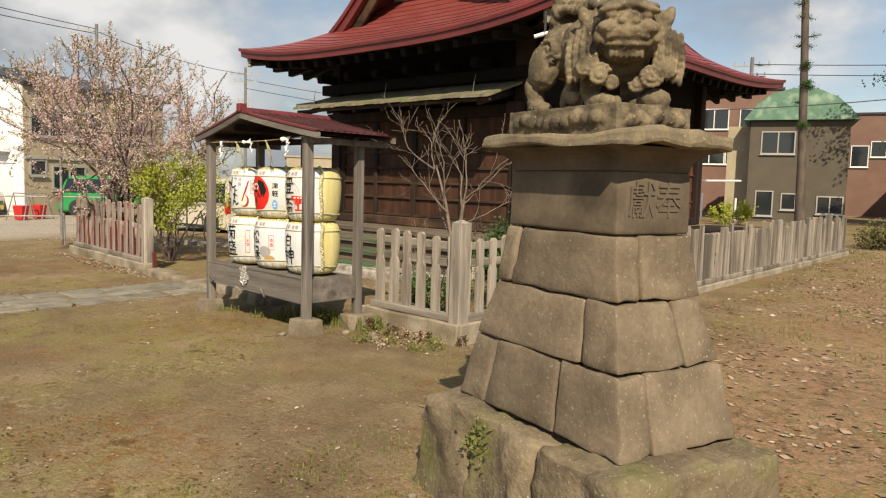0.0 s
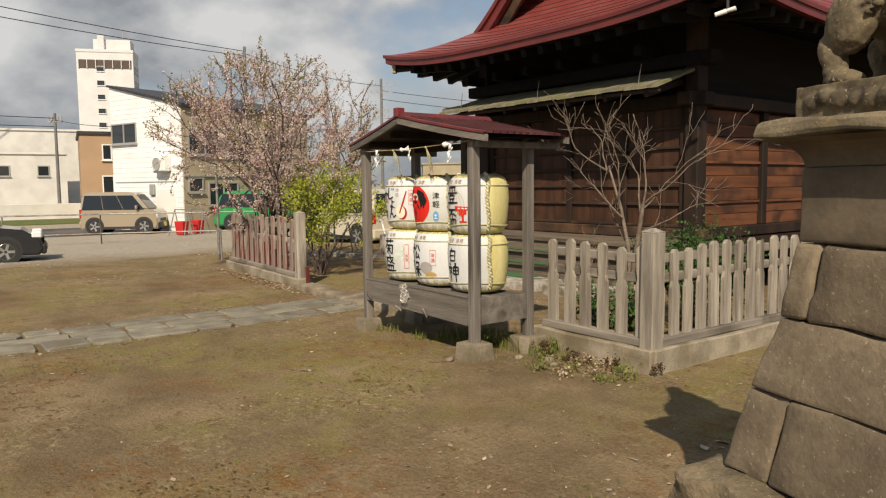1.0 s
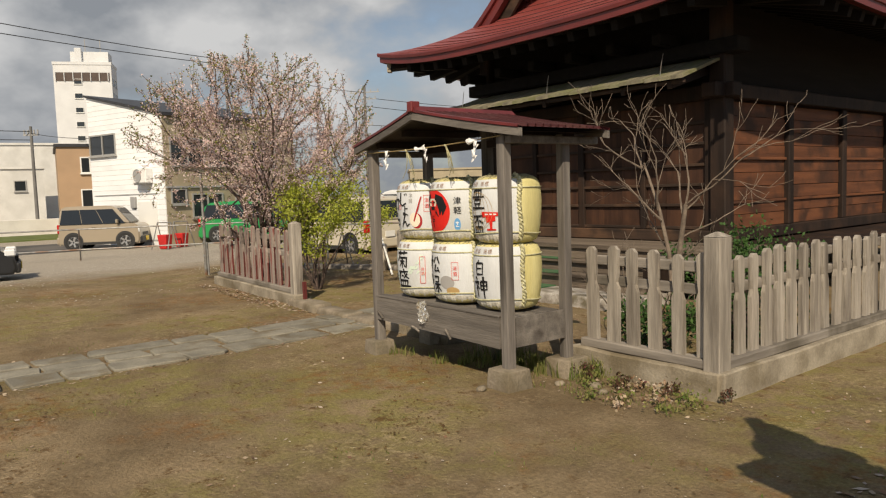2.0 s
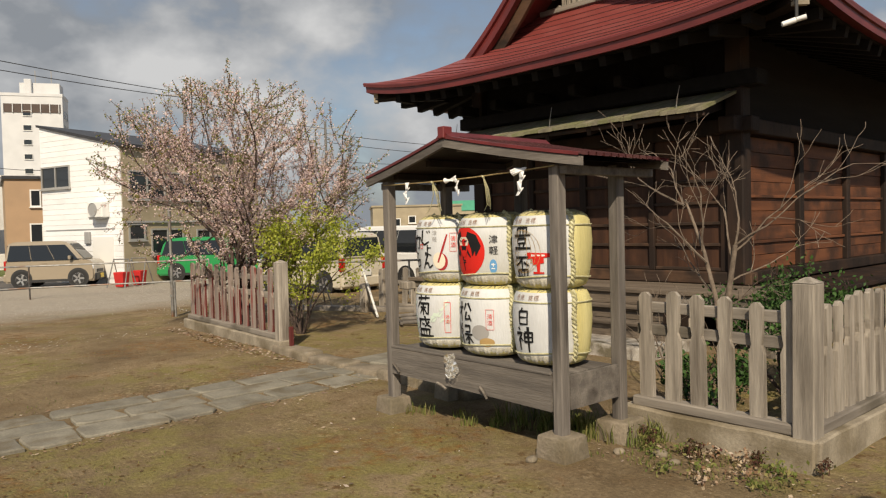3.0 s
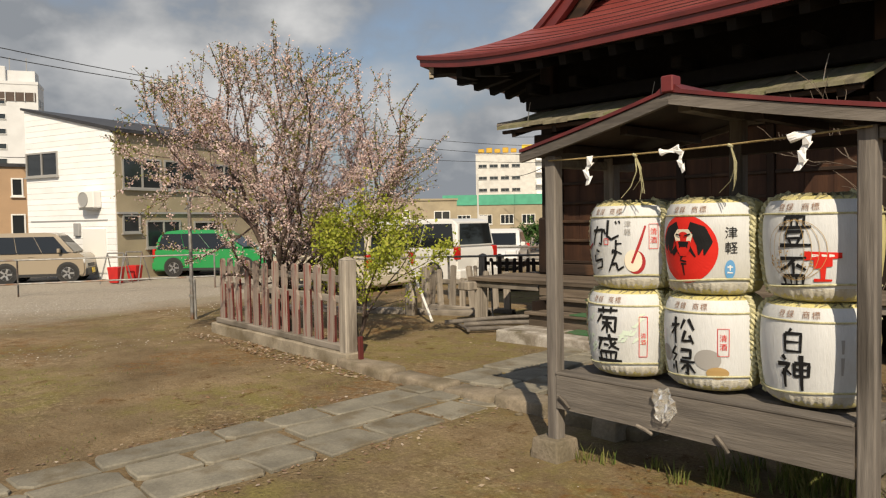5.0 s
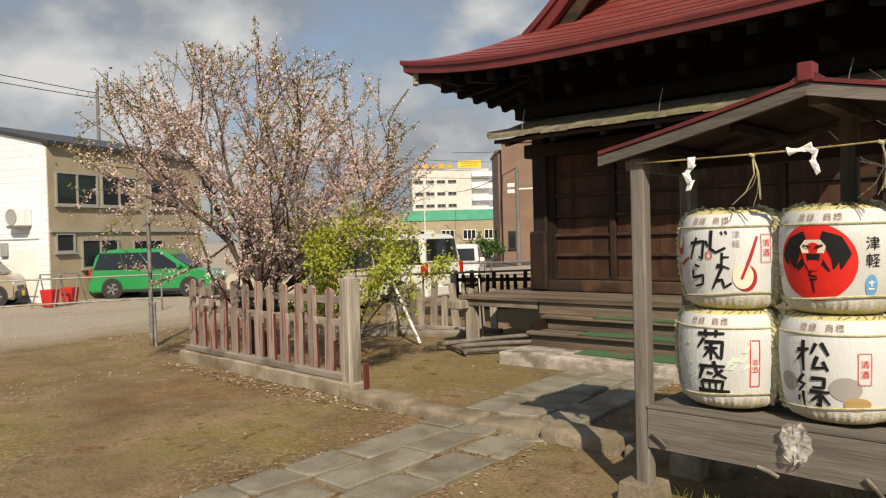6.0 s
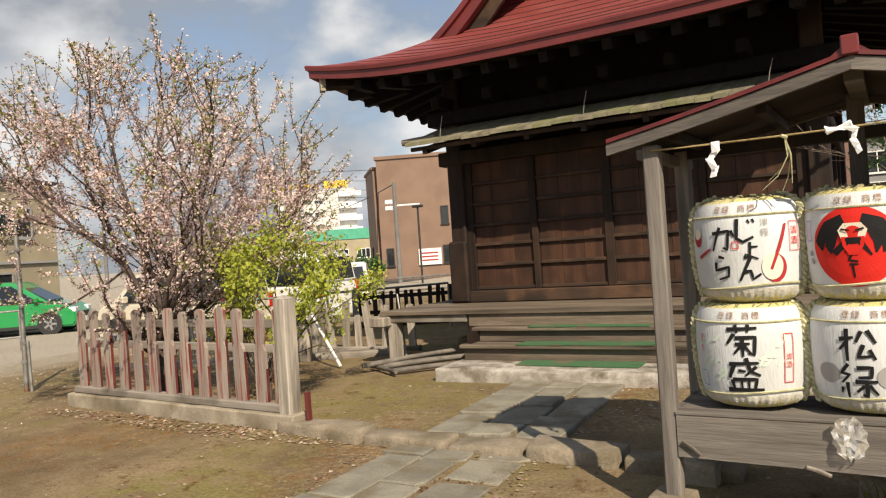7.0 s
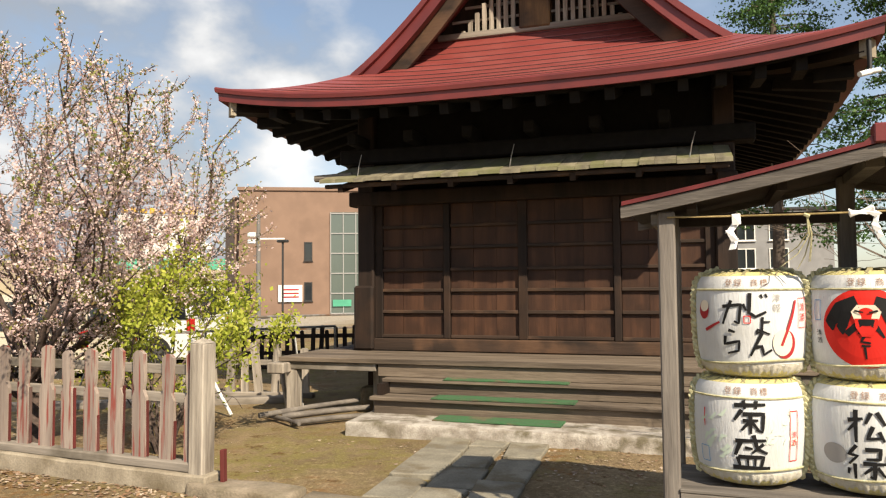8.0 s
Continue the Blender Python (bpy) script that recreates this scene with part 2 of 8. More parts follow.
INK_BROWN = plain("brown_ink", (0.28, 0.17, 0.12), 0.7, 0, 0.2)
INK_GREEN = plain("pale_green_ink", (0.58, 0.68, 0.585), 0.75, 0, 0.2)
INK_GREY = plain("grey_ink", (0.33, 0.32, 0.31), 0.75, 0, 0.2)
INK_OCHRE = plain("ochre_ink", (0.42, 0.28, 0.12), 0.75, 0, 0.2)
INK_CREAM = plain("cream_ink", (0.76, 0.68, 0.55), 0.75, 0, 0.2)
PAPER = mat("white_folded_paper", (0.84, 0.84, 0.84), (0.78, 0.78, 0.78), 0.8, 10, 80, 0.1, spread=0.03)
BARK = mat("dark_cherry_bark", (0.125, 0.088, 0.075), (0.06, 0.044, 0.038), 0.9, 14, 60, 0.8, stretch=(1, 1, 2), spread=0.2)
BARE_BARK = mat("pale_bare_branch_bark", (0.215, 0.168, 0.128), (0.125, 0.096, 0.074), 0.9, 14, 60, 0.6, spread=0.2)
TRUNK_BARK = mat("grey_brown_conifer_bark", (0.105, 0.083, 0.066), (0.06, 0.048, 0.04), 0.95, 6, 40, 0.8, stretch=(1, 1, 0.3), spread=0.2)
BLOSSOM = island("pale_pink_blossom", [(0.66, 0.48, 0.46), (0.78, 0.62, 0.60), (0.72, 0.55, 0.53), (0.82, 0.71, 0.69), (0.56, 0.37, 0.35)], 0.8, 0.35)
YOUNG_LEAF = island("young_bronze_green_leaf", [(0.16, 0.18, 0.045), (0.25, 0.27, 0.075), (0.24, 0.17, 0.07), (0.14, 0.19, 0.05)], 0.7, 0.3)
LIME_LEAF = island("fresh_yellow_green_leaf", [(0.26, 0.32, 0.035), (0.40, 0.44, 0.06), (0.30, 0.36, 0.05), (0.50, 0.50, 0.10), (0.2, 0.25, 0.03)], 0.6, 0.35)
DARK_LEAF = island("dark_evergreen_leaf", [(0.03, 0.065, 0.02), (0.06, 0.125, 0.03), (0.04, 0.09, 0.025), (0.08, 0.15, 0.04)], 0.55, 0.15)
GRASS = island("spring_grass_blades", [(0.10, 0.14, 0.03), (0.17, 0.19, 0.05), (0.25, 0.22, 0.09), (0.07, 0.12, 0.025)], 0.8, 0.25)
LITTER = island("dry_fallen_leaves", [(0.30, 0.20, 0.12), (0.20, 0.11, 0.065), (0.42, 0.34, 0.24), (0.15, 0.085, 0.055), (0.5, 0.42, 0.34)], 0.85)
PETALS = island("fallen_pale_petals_and_grit", [(0.62, 0.56, 0.50), (0.45, 0.40, 0.33), (0.72, 0.68, 0.62), (0.33, 0.28, 0.21)], 0.85)
GLASS_DARK = plain("dark_window_glass", (0.02, 0.024, 0.028), 0.06, 0, 0.6)
GLASS_CAR = plain("tinted_car_glass", (0.012, 0.014, 0.016), 0.04, 0, 0.6)
WHITE_FRAME = plain("white_window_frame", (0.72, 0.72, 0.70), 0.5)
ALU = plain("aluminium_window_frame", (0.42, 0.41, 0.39), 0.4, 0.4)
STEEL = mat("dull_galvanised_steel", (0.30, 0.30, 0.29), (0.2, 0.19, 0.18), 0.5, 10, 80, 0.1, 0.6, spread=0.15, stain=(0.22, 0.12, 0.07))
RUBBER = plain("black_rubber", (0.018, 0.018, 0.018), 0.8)
CHROME = plain("bright_wheel_metal", (0.55, 0.55, 0.56), 0.28, 0.9)
LAMP_RED = plain("red_lamp_plastic", (0.45, 0.012, 0.01), 0.2)
LAMP_CLEAR = plain("clear_lamp_plastic", (0.7, 0.72, 0.74), 0.1)
PLASTIC_RED = mat("red_plastic", (0.52, 0.02, 0.018), (0.4, 0.02, 0.018), 0.5, 6, 60, 0.05, spread=0.08)
BLACK_TRIM = plain("black_plastic_trim", (0.02, 0.02, 0.021), 0.6)
CLEAR_FILM = plain("crumpled_clear_film", (0.8, 0.79, 0.76), 0.2)
CLEAR_FILM.node_tree.nodes["Principled BSDF"].inputs["Transmission Weight"].default_value = 0.75


# ---------------------------------------------------------------- mesh helpers
def mesh_of(bm, name):
    me = bpy.data.meshes.new(name)
    bm.normal_update()
    bm.to_mesh(me)
    bm.free()
    return me


def set_smooth(me, angle=40):
    me.shade_smooth()
    me.set_sharp_from_angle(angle=radians(angle))


def part(name, bm, material, parent, label="", smooth=0, m=None):
    """One mesh as a part under a thing or a part; m is its pose in the parent's frame."""
    me = bm if isinstance(bm, bpy.types.Mesh) else mesh_of(bm, name)
    if not me.materials:
        me.materials.append(material)
    if smooth:
        set_smooth(me, smooth)
    ob = new(name, me)
    ob.parent = parent
    if m is not None:
        ob.matrix_basis = m
    return tagged(ob, label) if label else ob


def thing(name, m, label, category, group="", kind=""):
    ob = new(name)
    ob.matrix_basis = m
    ob.empty_display_size = 0.2
    return tagged(ob, label, category, group, kind)


def solo(name, bm, material, label, category, m=None, group="", kind="", smooth=0):
    me = bm if isinstance(bm, bpy.types.Mesh) else mesh_of(bm, name)
    if not me.materials:
        me.materials.append(material)
    if smooth:
        set_smooth(me, smooth)
    ob = new(name, me)
    if m is not None:
        ob.matrix_basis = m
    return tagged(ob, label, category, group, kind)


def box(bm, x0, x1, y0, y1, z0, z1, bev=0.0, seg=1):
    v = [bm.verts.new((x, y, z)) for z in (z0, z1) for y in (y0, y1) for x in (x0, x1)]
    fs = [bm.faces.new([v[i] for i in f]) for f in ((0, 2, 3, 1), (4, 5, 7, 6), (0, 1, 5, 4), (2, 6, 7, 3), (0, 4, 6, 2), (1, 3, 7, 5))]
    if bev:
        es = list({e for f in fs for e in f.edges})
        bmesh.ops.bevel(bm, geom=es, offset=bev, segments=seg, profile=0.5, affect="EDGES")
    return bm


def boxed(x0, x1, y0, y1, z0, z1, bev=0.0, seg=1):
    return box(bmesh.new(), x0, x1, y0, y1, z0, z1, bev, seg)


def frustum(bm, lo, hi, z0, z1, bev=0.0):
    """lo, hi: (x0, x1, y0, y1) below and above."""
    v = [bm.verts.new((x, y, z)) for (x0, x1, y0, y1), z in ((lo, z0), (hi, z1)) for y in (y0, y1) for x in (x0, x1)]
    fs = [bm.faces.new([v[i] for i in f]) for f in ((0, 2, 3, 1), (4, 5, 7, 6), (0, 1, 5, 4), (2, 6, 7, 3), (0, 4, 6, 2), (1, 3, 7, 5))]
    if bev:
        bmesh.ops.bevel(bm, geom=list({e for f in fs for e in f.edges}), offset=bev, segments=2, profile=0.5, affect="EDGES")
    return bm


def prism(bm, poly, a, b, axis=1):
    """A polygon drawn out from a to b along an axis; poly in the two other axes, in order."""
    def at(p, w):
        c = list(p)
        c.insert(axis, w)
        return c
    lo, hi = [bm.verts.new(at(p, a)) for p in poly], [bm.verts.new(at(p, b)) for p in poly]
    n = len(poly)
    bm.faces.new(lo)
    bm.faces.new(hi[::-1])
    for i in range(n):
        bm.faces.new((lo[i], hi[i], hi[(i + 1) % n], lo[(i + 1) % n]))
    bmesh.ops.recalc_face_normals(bm, faces=bm.faces[:])
    return bm


def beam(bm, p, q, w, h, up=(0, 0, 1)):
    """A square timber from p to q."""
    p, q, up = Vector(p), Vector(q), Vector(up)
    d = (q - p).normalized()
    s = d.cross(up).normalized() if abs(d.dot(up)) < 0.99 else Vector((1, 0, 0))
    u = s.cross(d).normalized()
    v = [bm.verts.new(c + s * (i * w / 2) + u * (j * h / 2)) for c in (p, q) for j in (-1, 1) for i in (-1, 1)]
    for f in ((0, 1, 3, 2), (4, 6, 7, 5), (0, 4, 5, 1), (2, 3, 7, 6), (0, 2, 6, 4), (1, 5, 7, 3)):
        bm.faces.new([v[i] for i in f])
    return bm


def tube(bm, pts, radii, n=6, cap=True):
    pts = [Vector(p) for p in pts]
    if not hasattr(radii, "__len__"):
        radii = [radii] * len(pts)
    rings, ref = [], None
    for i, p in enumerate(pts):
        d = (pts[min(i + 1, len(pts) - 1)] - pts[max(i - 1, 0)]).normalized()
        if ref is None:
            ref = d.orthogonal().normalized()
        ref = (ref - d * ref.dot(d))
        ref = ref.normalized() if ref.length > 1e-6 else d.orthogonal().normalized()
        t = d.cross(ref)
        rings.append([bm.verts.new(p + (ref * math.cos(k * math.tau / n) + t * math.sin(k * math.tau / n)) * radii[i]) for k in range(n)])
    for a, b in zip(rings, rings[1:]):
        for k in range(n):
            bm.faces.new((a[k], a[(k + 1) % n], b[(k + 1) % n], b[k]))
    if cap:
        bm.faces.new(rings[0][::-1])
        bm.faces.new(rings[-1])
    return bm


def lathe(bm, prof, n=32, a0=0.0, a1=math.tau):
    full = abs(a1 - a0 - math.tau) < 1e-6
    k = n if full else n + 1
    rings = []
    for r, z in prof:
        rings.append([bm.verts.new((r * math.cos(a0 + (a1 - a0) * i / n), r * math.sin(a0 + (a1 - a0) * i / n), z)) for i in range(k)])
    for a, b in zip(rings, rings[1:]):
        for i in range(n):
            j = (i + 1) % k
            bm.faces.new((a[i], a[j], b[j], b[i]))
    return bm


def rough(bm, amount, scale, seed=0.0):
    for v in bm.verts:
        c = v.co * scale + Vector((seed, seed * 1.7, seed * 0.3))
        v.co += Vector((noise.noise(c), noise.noise(c + Vector((9, 3, 1))), noise.noise(c + Vector((2, 8, 5))))) * amount
    return bm


def cut_grid(bm, cuts):
    bmesh.ops.subdivide_edges(bm, edges=bm.edges[:], cuts=cuts, use_grid_fill=True)
    return bm


def quads(name, centres, sizes, seed, flat=0.0):
    """A mesh of many loose small four-cornered leaves; flat: 1 lies on the ground, 0 turns every way."""
    rng = np.random.default_rng(seed)
    c = np.asarray(centres, float)
    k = len(c)
    s = np.asarray(sizes, float).reshape(-1, 1) * np.ones((k, 1))
    nrm = rng.normal(size=(k, 3))
    nrm[:, 2] += flat * 6
    nrm /= np.linalg.norm(nrm, axis=1, keepdims=True)
    u = np.cross(nrm, rng.normal(size=(k, 3)))
    u /= np.linalg.norm(u, axis=1, keepdims=True)
    w = np.cross(nrm, u)
    ratio = rng.uniform(0.45, 0.8, (k, 1))
    v = np.stack([c - u * s, c + w * s * ratio, c + u * s, c - w * s * ratio], 1).reshape(-1, 3)
    me = bpy.data.meshes.new(name)
    me.from_pydata(v.tolist(), [], np.arange(4 * k).reshape(-1, 4).tolist())
    return me


def letters(text, size):
    """Flat letters of the built-in font as a mesh, about the origin, in the xy plane."""
    cu = bpy.data.curves.new("letters", "FONT")
    cu.body, cu.size, cu.align_x, cu.align_y = text, size, "CENTER", "CENTER"
    cu.resolution_u = 3
    ob = bpy.data.objects.new("letters", cu)
    scene.collection.objects.link(ob)
    me = bpy.data.meshes.new_from_object(ob.evaluated_get(bpy.context.evaluated_depsgraph_get()))
    bpy.data.objects.remove(ob)
    bpy.data.curves.remove(cu)
    me.materials.clear()
    return me


# ---------------------------------------------------------------- ground
def ground_z(x, y):
    """Height of the earth: level by the hall, falling a little to the car park in the west."""
    t = min(1.0, max(0.0, (-14.5 - x) / 9.0))
    far = min(1.0, max(0.0, (math.hypot(x + 5, y - 6) - 14) / 20))
    z = -0.17 * t * t * (3 - 2 * t)
    return z + (1 - far) * 0.014 * noise.noise(Vector((x * 0.9, y * 0.9, 0))) + (1 - far) * 0.005 * noise.noise(Vector((x * 4, y * 4, 3)))


def ground_material():
    m = bpy.data.materials.new("bare_earth_with_moss_and_gravel")
    m.use_nodes = True
    nt = m.node_tree
    n, l = nt.nodes.new, nt.links.new
    p = nt.nodes["Principled BSDF"]
    tc = n("ShaderNodeTexCoord")

    def nz(scale, detail=6, rgh=0.6):
        t = n("ShaderNodeTexNoise")
        t.inputs["Scale"].default_value, t.inputs["Detail"].default_value, t.inputs["Roughness"].default_value = scale, detail, rgh
        l(tc.outputs["Object"], t.inputs["Vector"])
        return t.outputs["Fac"]

    def ramp(src, lo, hi, ca=(0, 0, 0), cb=(1, 1, 1)):
        r = n("ShaderNodeValToRGB")
        r.color_ramp.elements[0].position, r.color_ramp.elements[1].position = lo, hi
        r.color_ramp.elements[0].color, r.color_ramp.elements[1].color = rgb(ca), rgb(cb)
        l(src, r.inputs[0])
        return r.outputs[0]

    def mix(f, a, b):
        x = n("ShaderNodeMix")
        x.data_type = "RGBA"
        if isinstance(f, float):
            x.inputs[0].default_value = f
        else:
            l(f, x.inputs[0])
        l(a, x.inputs[6])
        if isinstance(b, tuple):
            x.inputs[7].default_value = rgb(b)
        else:
            l(b, x.inputs[7])
        return x.outputs[2]

    def math2(op, a, b):
        x = n("ShaderNodeMath")
        x.operation = op
        x.use_clamp = op != "SUBTRACT"
        for i, s in enumerate((a, b)):
            if isinstance(s, (int, float)):
                x.inputs[i].default_value = s
            else:
                l(s, x.inputs[i])
        return x.outputs[0]

    earth = ramp(nz(0.8, 9, 0.68), 0.36, 0.64, (0.135, 0.098, 0.056), (0.275, 0.205, 0.122))
    earth = mix(math2("MULTIPLY", ramp(nz(2.2), 0.5, 0.64), 0.55), earth, (0.15, 0.10, 0.052))
    moss = math2("MULTIPLY", ramp(nz(0.42, 5), 0.46, 0.58), ramp(nz(3.5, 8, 0.75), 0.42, 0.56))
    earth = mix(math2("MULTIPLY", moss, 0.9), earth, (0.205, 0.175, 0.062))
    rust = math2("MULTIPLY", ramp(nz(0.7, 4), 0.52, 0.60), ramp(nz(8.0, 6, 0.7), 0.45, 0.65))
    earth = mix(math2("MULTIPLY", rust, 0.85), earth, (0.20, 0.095, 0.03))
    dry = math2("MULTIPLY", ramp(nz(0.9, 5), 0.5, 0.62), ramp(nz(14.0, 5, 0.75), 0.5, 0.6))
    earth = mix(math2("MULTIPLY", dry, 0.6), earth, (0.37, 0.285, 0.175))
    # dark red-brown moss in small torn clumps
    clump = math2("MULTIPLY", ramp(nz(0.8, 4), 0.42, 0.56), ramp(nz(4.2, 9, 0.78), 0.55, 0.61))
    earth = mix(math2("MULTIPLY", clump, 0.85), earth, (0.105, 0.056, 0.02))
    # gravel of the car park in the west
    sep = n("ShaderNodeSeparateXYZ")
    l(tc.outputs["Object"], sep.inputs[0])
    lim = n("ShaderNodeMath")
    lim.operation = "MULTIPLY_ADD"
    l(sep.outputs["X"], lim.inputs[0])
    lim.inputs[1].default_value, lim.inputs[2].default_value = -0.30, -4.3
    wob = math2("MULTIPLY", nz(0.5), 1.6)
    lot = n("ShaderNodeMath")
    lot.operation, lot.use_clamp = "SUBTRACT", True
    l(lim.outputs[0], lot.inputs[0])
    l(wob, lot.inputs[1])
    fine = nz(38, 3, 0.7)
    grit = ramp(nz(22, 4, 0.8), 0.35, 0.65, (0.25, 0.22, 0.18), (0.45, 0.40, 0.33))
    out = mix(lot.outputs[0], earth, grit)
    # leaf-strewn soil in the east
    east = n("ShaderNodeMath")
    east.operation, east.use_clamp = "MULTIPLY_ADD", True
    l(sep.outputs["X"], east.inputs[0])
    east.inputs[1].default_value, east.inputs[2].default_value = 0.9, 2.0
    lit = math2("MULTIPLY", east.outputs[0], ramp(nz(9, 6, 0.75), 0.42, 0.6))
    out = mix(math2("MULTIPLY", lit, 0.75), out, (0.36, 0.215, 0.13))
    speck = ramp(nz(60, 2, 0.5), 0.68, 0.74)
    out = mix(math2("MULTIPLY", speck, 0.5), out, (0.42, 0.36, 0.28))
    sc = n("ShaderNodeVectorMath")
    sc.operation = "SCALE"
    l(out, sc.inputs[0])
    k = n("ShaderNodeMath")
    k.operation = "MULTIPLY_ADD"
    l(fine, k.inputs[0])
    k.inputs[1].default_value, k.inputs[2].default_value = 1.3, 0.35
    l(k.outputs[0], sc.inputs["Scale"])
    l(sc.outputs[0], p.inputs["Base Color"])
    p.inputs["Roughness"].default_value, p.inputs["Specular IOR Level"].default_value = 0.95, 0.15
    bp = n("ShaderNodeBump")
    bp.inputs["Strength"].default_value, bp.inputs["Distance"].default_value = 0.8, 0.03
    l(nz(26, 5, 0.75), bp.inputs["Height"])
    l(bp.outputs[0], p.inputs["Normal"])
    return m


def build_ground():
    def axis(lo, hi, c0, c1, fine):
        a = list(np.arange(c0, c1 + fine / 2, fine))
        s, w = fine, a[-1]
        while w < hi:
            s *= 1.35
            w += s
            a.append(w)
        s, w, b = fine, a[0], []
        while w > lo:
            s *= 1.35
            w -= s
            b.append(w)
        return b[::-1] + a
    xs, ys = axis(-900, 900, -24, 2, 0.2), axis(-900, 900, -1, 16, 0.2)
    v = [(x, y, ground_z(x, y)) for y in ys for x in xs]
    k = len(xs)
    f = [(j * k + i, j * k + i + 1, (j + 1) * k + i + 1, (j + 1) * k + i) for j in range(len(ys) - 1) for i in range(k - 1)]
    me = bpy.data.meshes.new("ground")
    me.from_pydata(v, [], f)
    solo("ground", me, ground_material(), "bare brown earth with moss, fallen leaves and gravel", "ground", kind="structure", smooth=180)


build_ground()

# asphalt street in the west
ASPHALT = mat("worn_asphalt", (0.085, 0.08, 0.078), (0.06, 0.058, 0.056), 0.9, 0.6, 40, 0.3, spread=0.2, stain=(0.12, 0.11, 0.1), stain_scale=0.3)
solo("road", boxed(-37.0, -30.6, -120, 200, -0.30, -0.160), ASPHALT, "grey asphalt street beyond the gravel car park", "road", kind="structure", m=pose(0, 0, 0.0, 0, 0, -8))

# ---------------------------------------------------------------- the hall
XC, Y0, HALF, Y1 = -8.12, 9.88, 3.825, 19.7
WX0, WX1, WY0, WY1 = -10.42, -5.75, 11.3, 18.3
PROFILE = np.polyfit([3.825, 3.06, 2.31, 1.51, 0.0], [3.93, 4.2, 4.6, 5.35, 7.2], 3)


def roof_z(h):
    return float(np.polyval(PROFILE, h))


def lift(s, d):
    return 0.26 * abs(s) ** 3.2 * max(0.0, 1 - d / 2.3)


# the hall stands turned a little, about its near west corner
TURN = pose(-10.6, 11.2, 0, 0, 0, -5.5) @ pose(10.6, -11.2, 0)
hall = thing("shrine_hall", TURN, "old dark wooden shrine hall with a red metal hip-and-gable roof", "shrine")


def eave_point(side, s, d, dz=0.0):
    """A point of the roof: side 0 front, 1 right, 2 back, 3 left; s runs -1 to 1 along it, d inwards from the eave."""
    hx, ym, hy = HALF - d, (Y0 + Y1) / 2, (Y1 - Y0) / 2 - d
    z = roof_z(HALF - d) + lift(s, d) + dz
    if side == 0:
        return (XC + s * hx, Y0 + d, z)
    if side == 1:
        return (XC + hx, ym + s * hy, z)
    if side == 2:
        return (XC - s * hx, Y1 - d, z)
    return (XC - hx, ym - s * hy, z)


def strip(bm, lines):
    """Faces between lines of points."""
    rows = [[bm.verts.new(p) for p in line] for line in lines]
    for a, b in zip(rows, rows[1:]):
        for i in range(len(a) - 1):
            bm.faces.new((a[i], a[i + 1], b[i + 1], b[i]))
    return bm


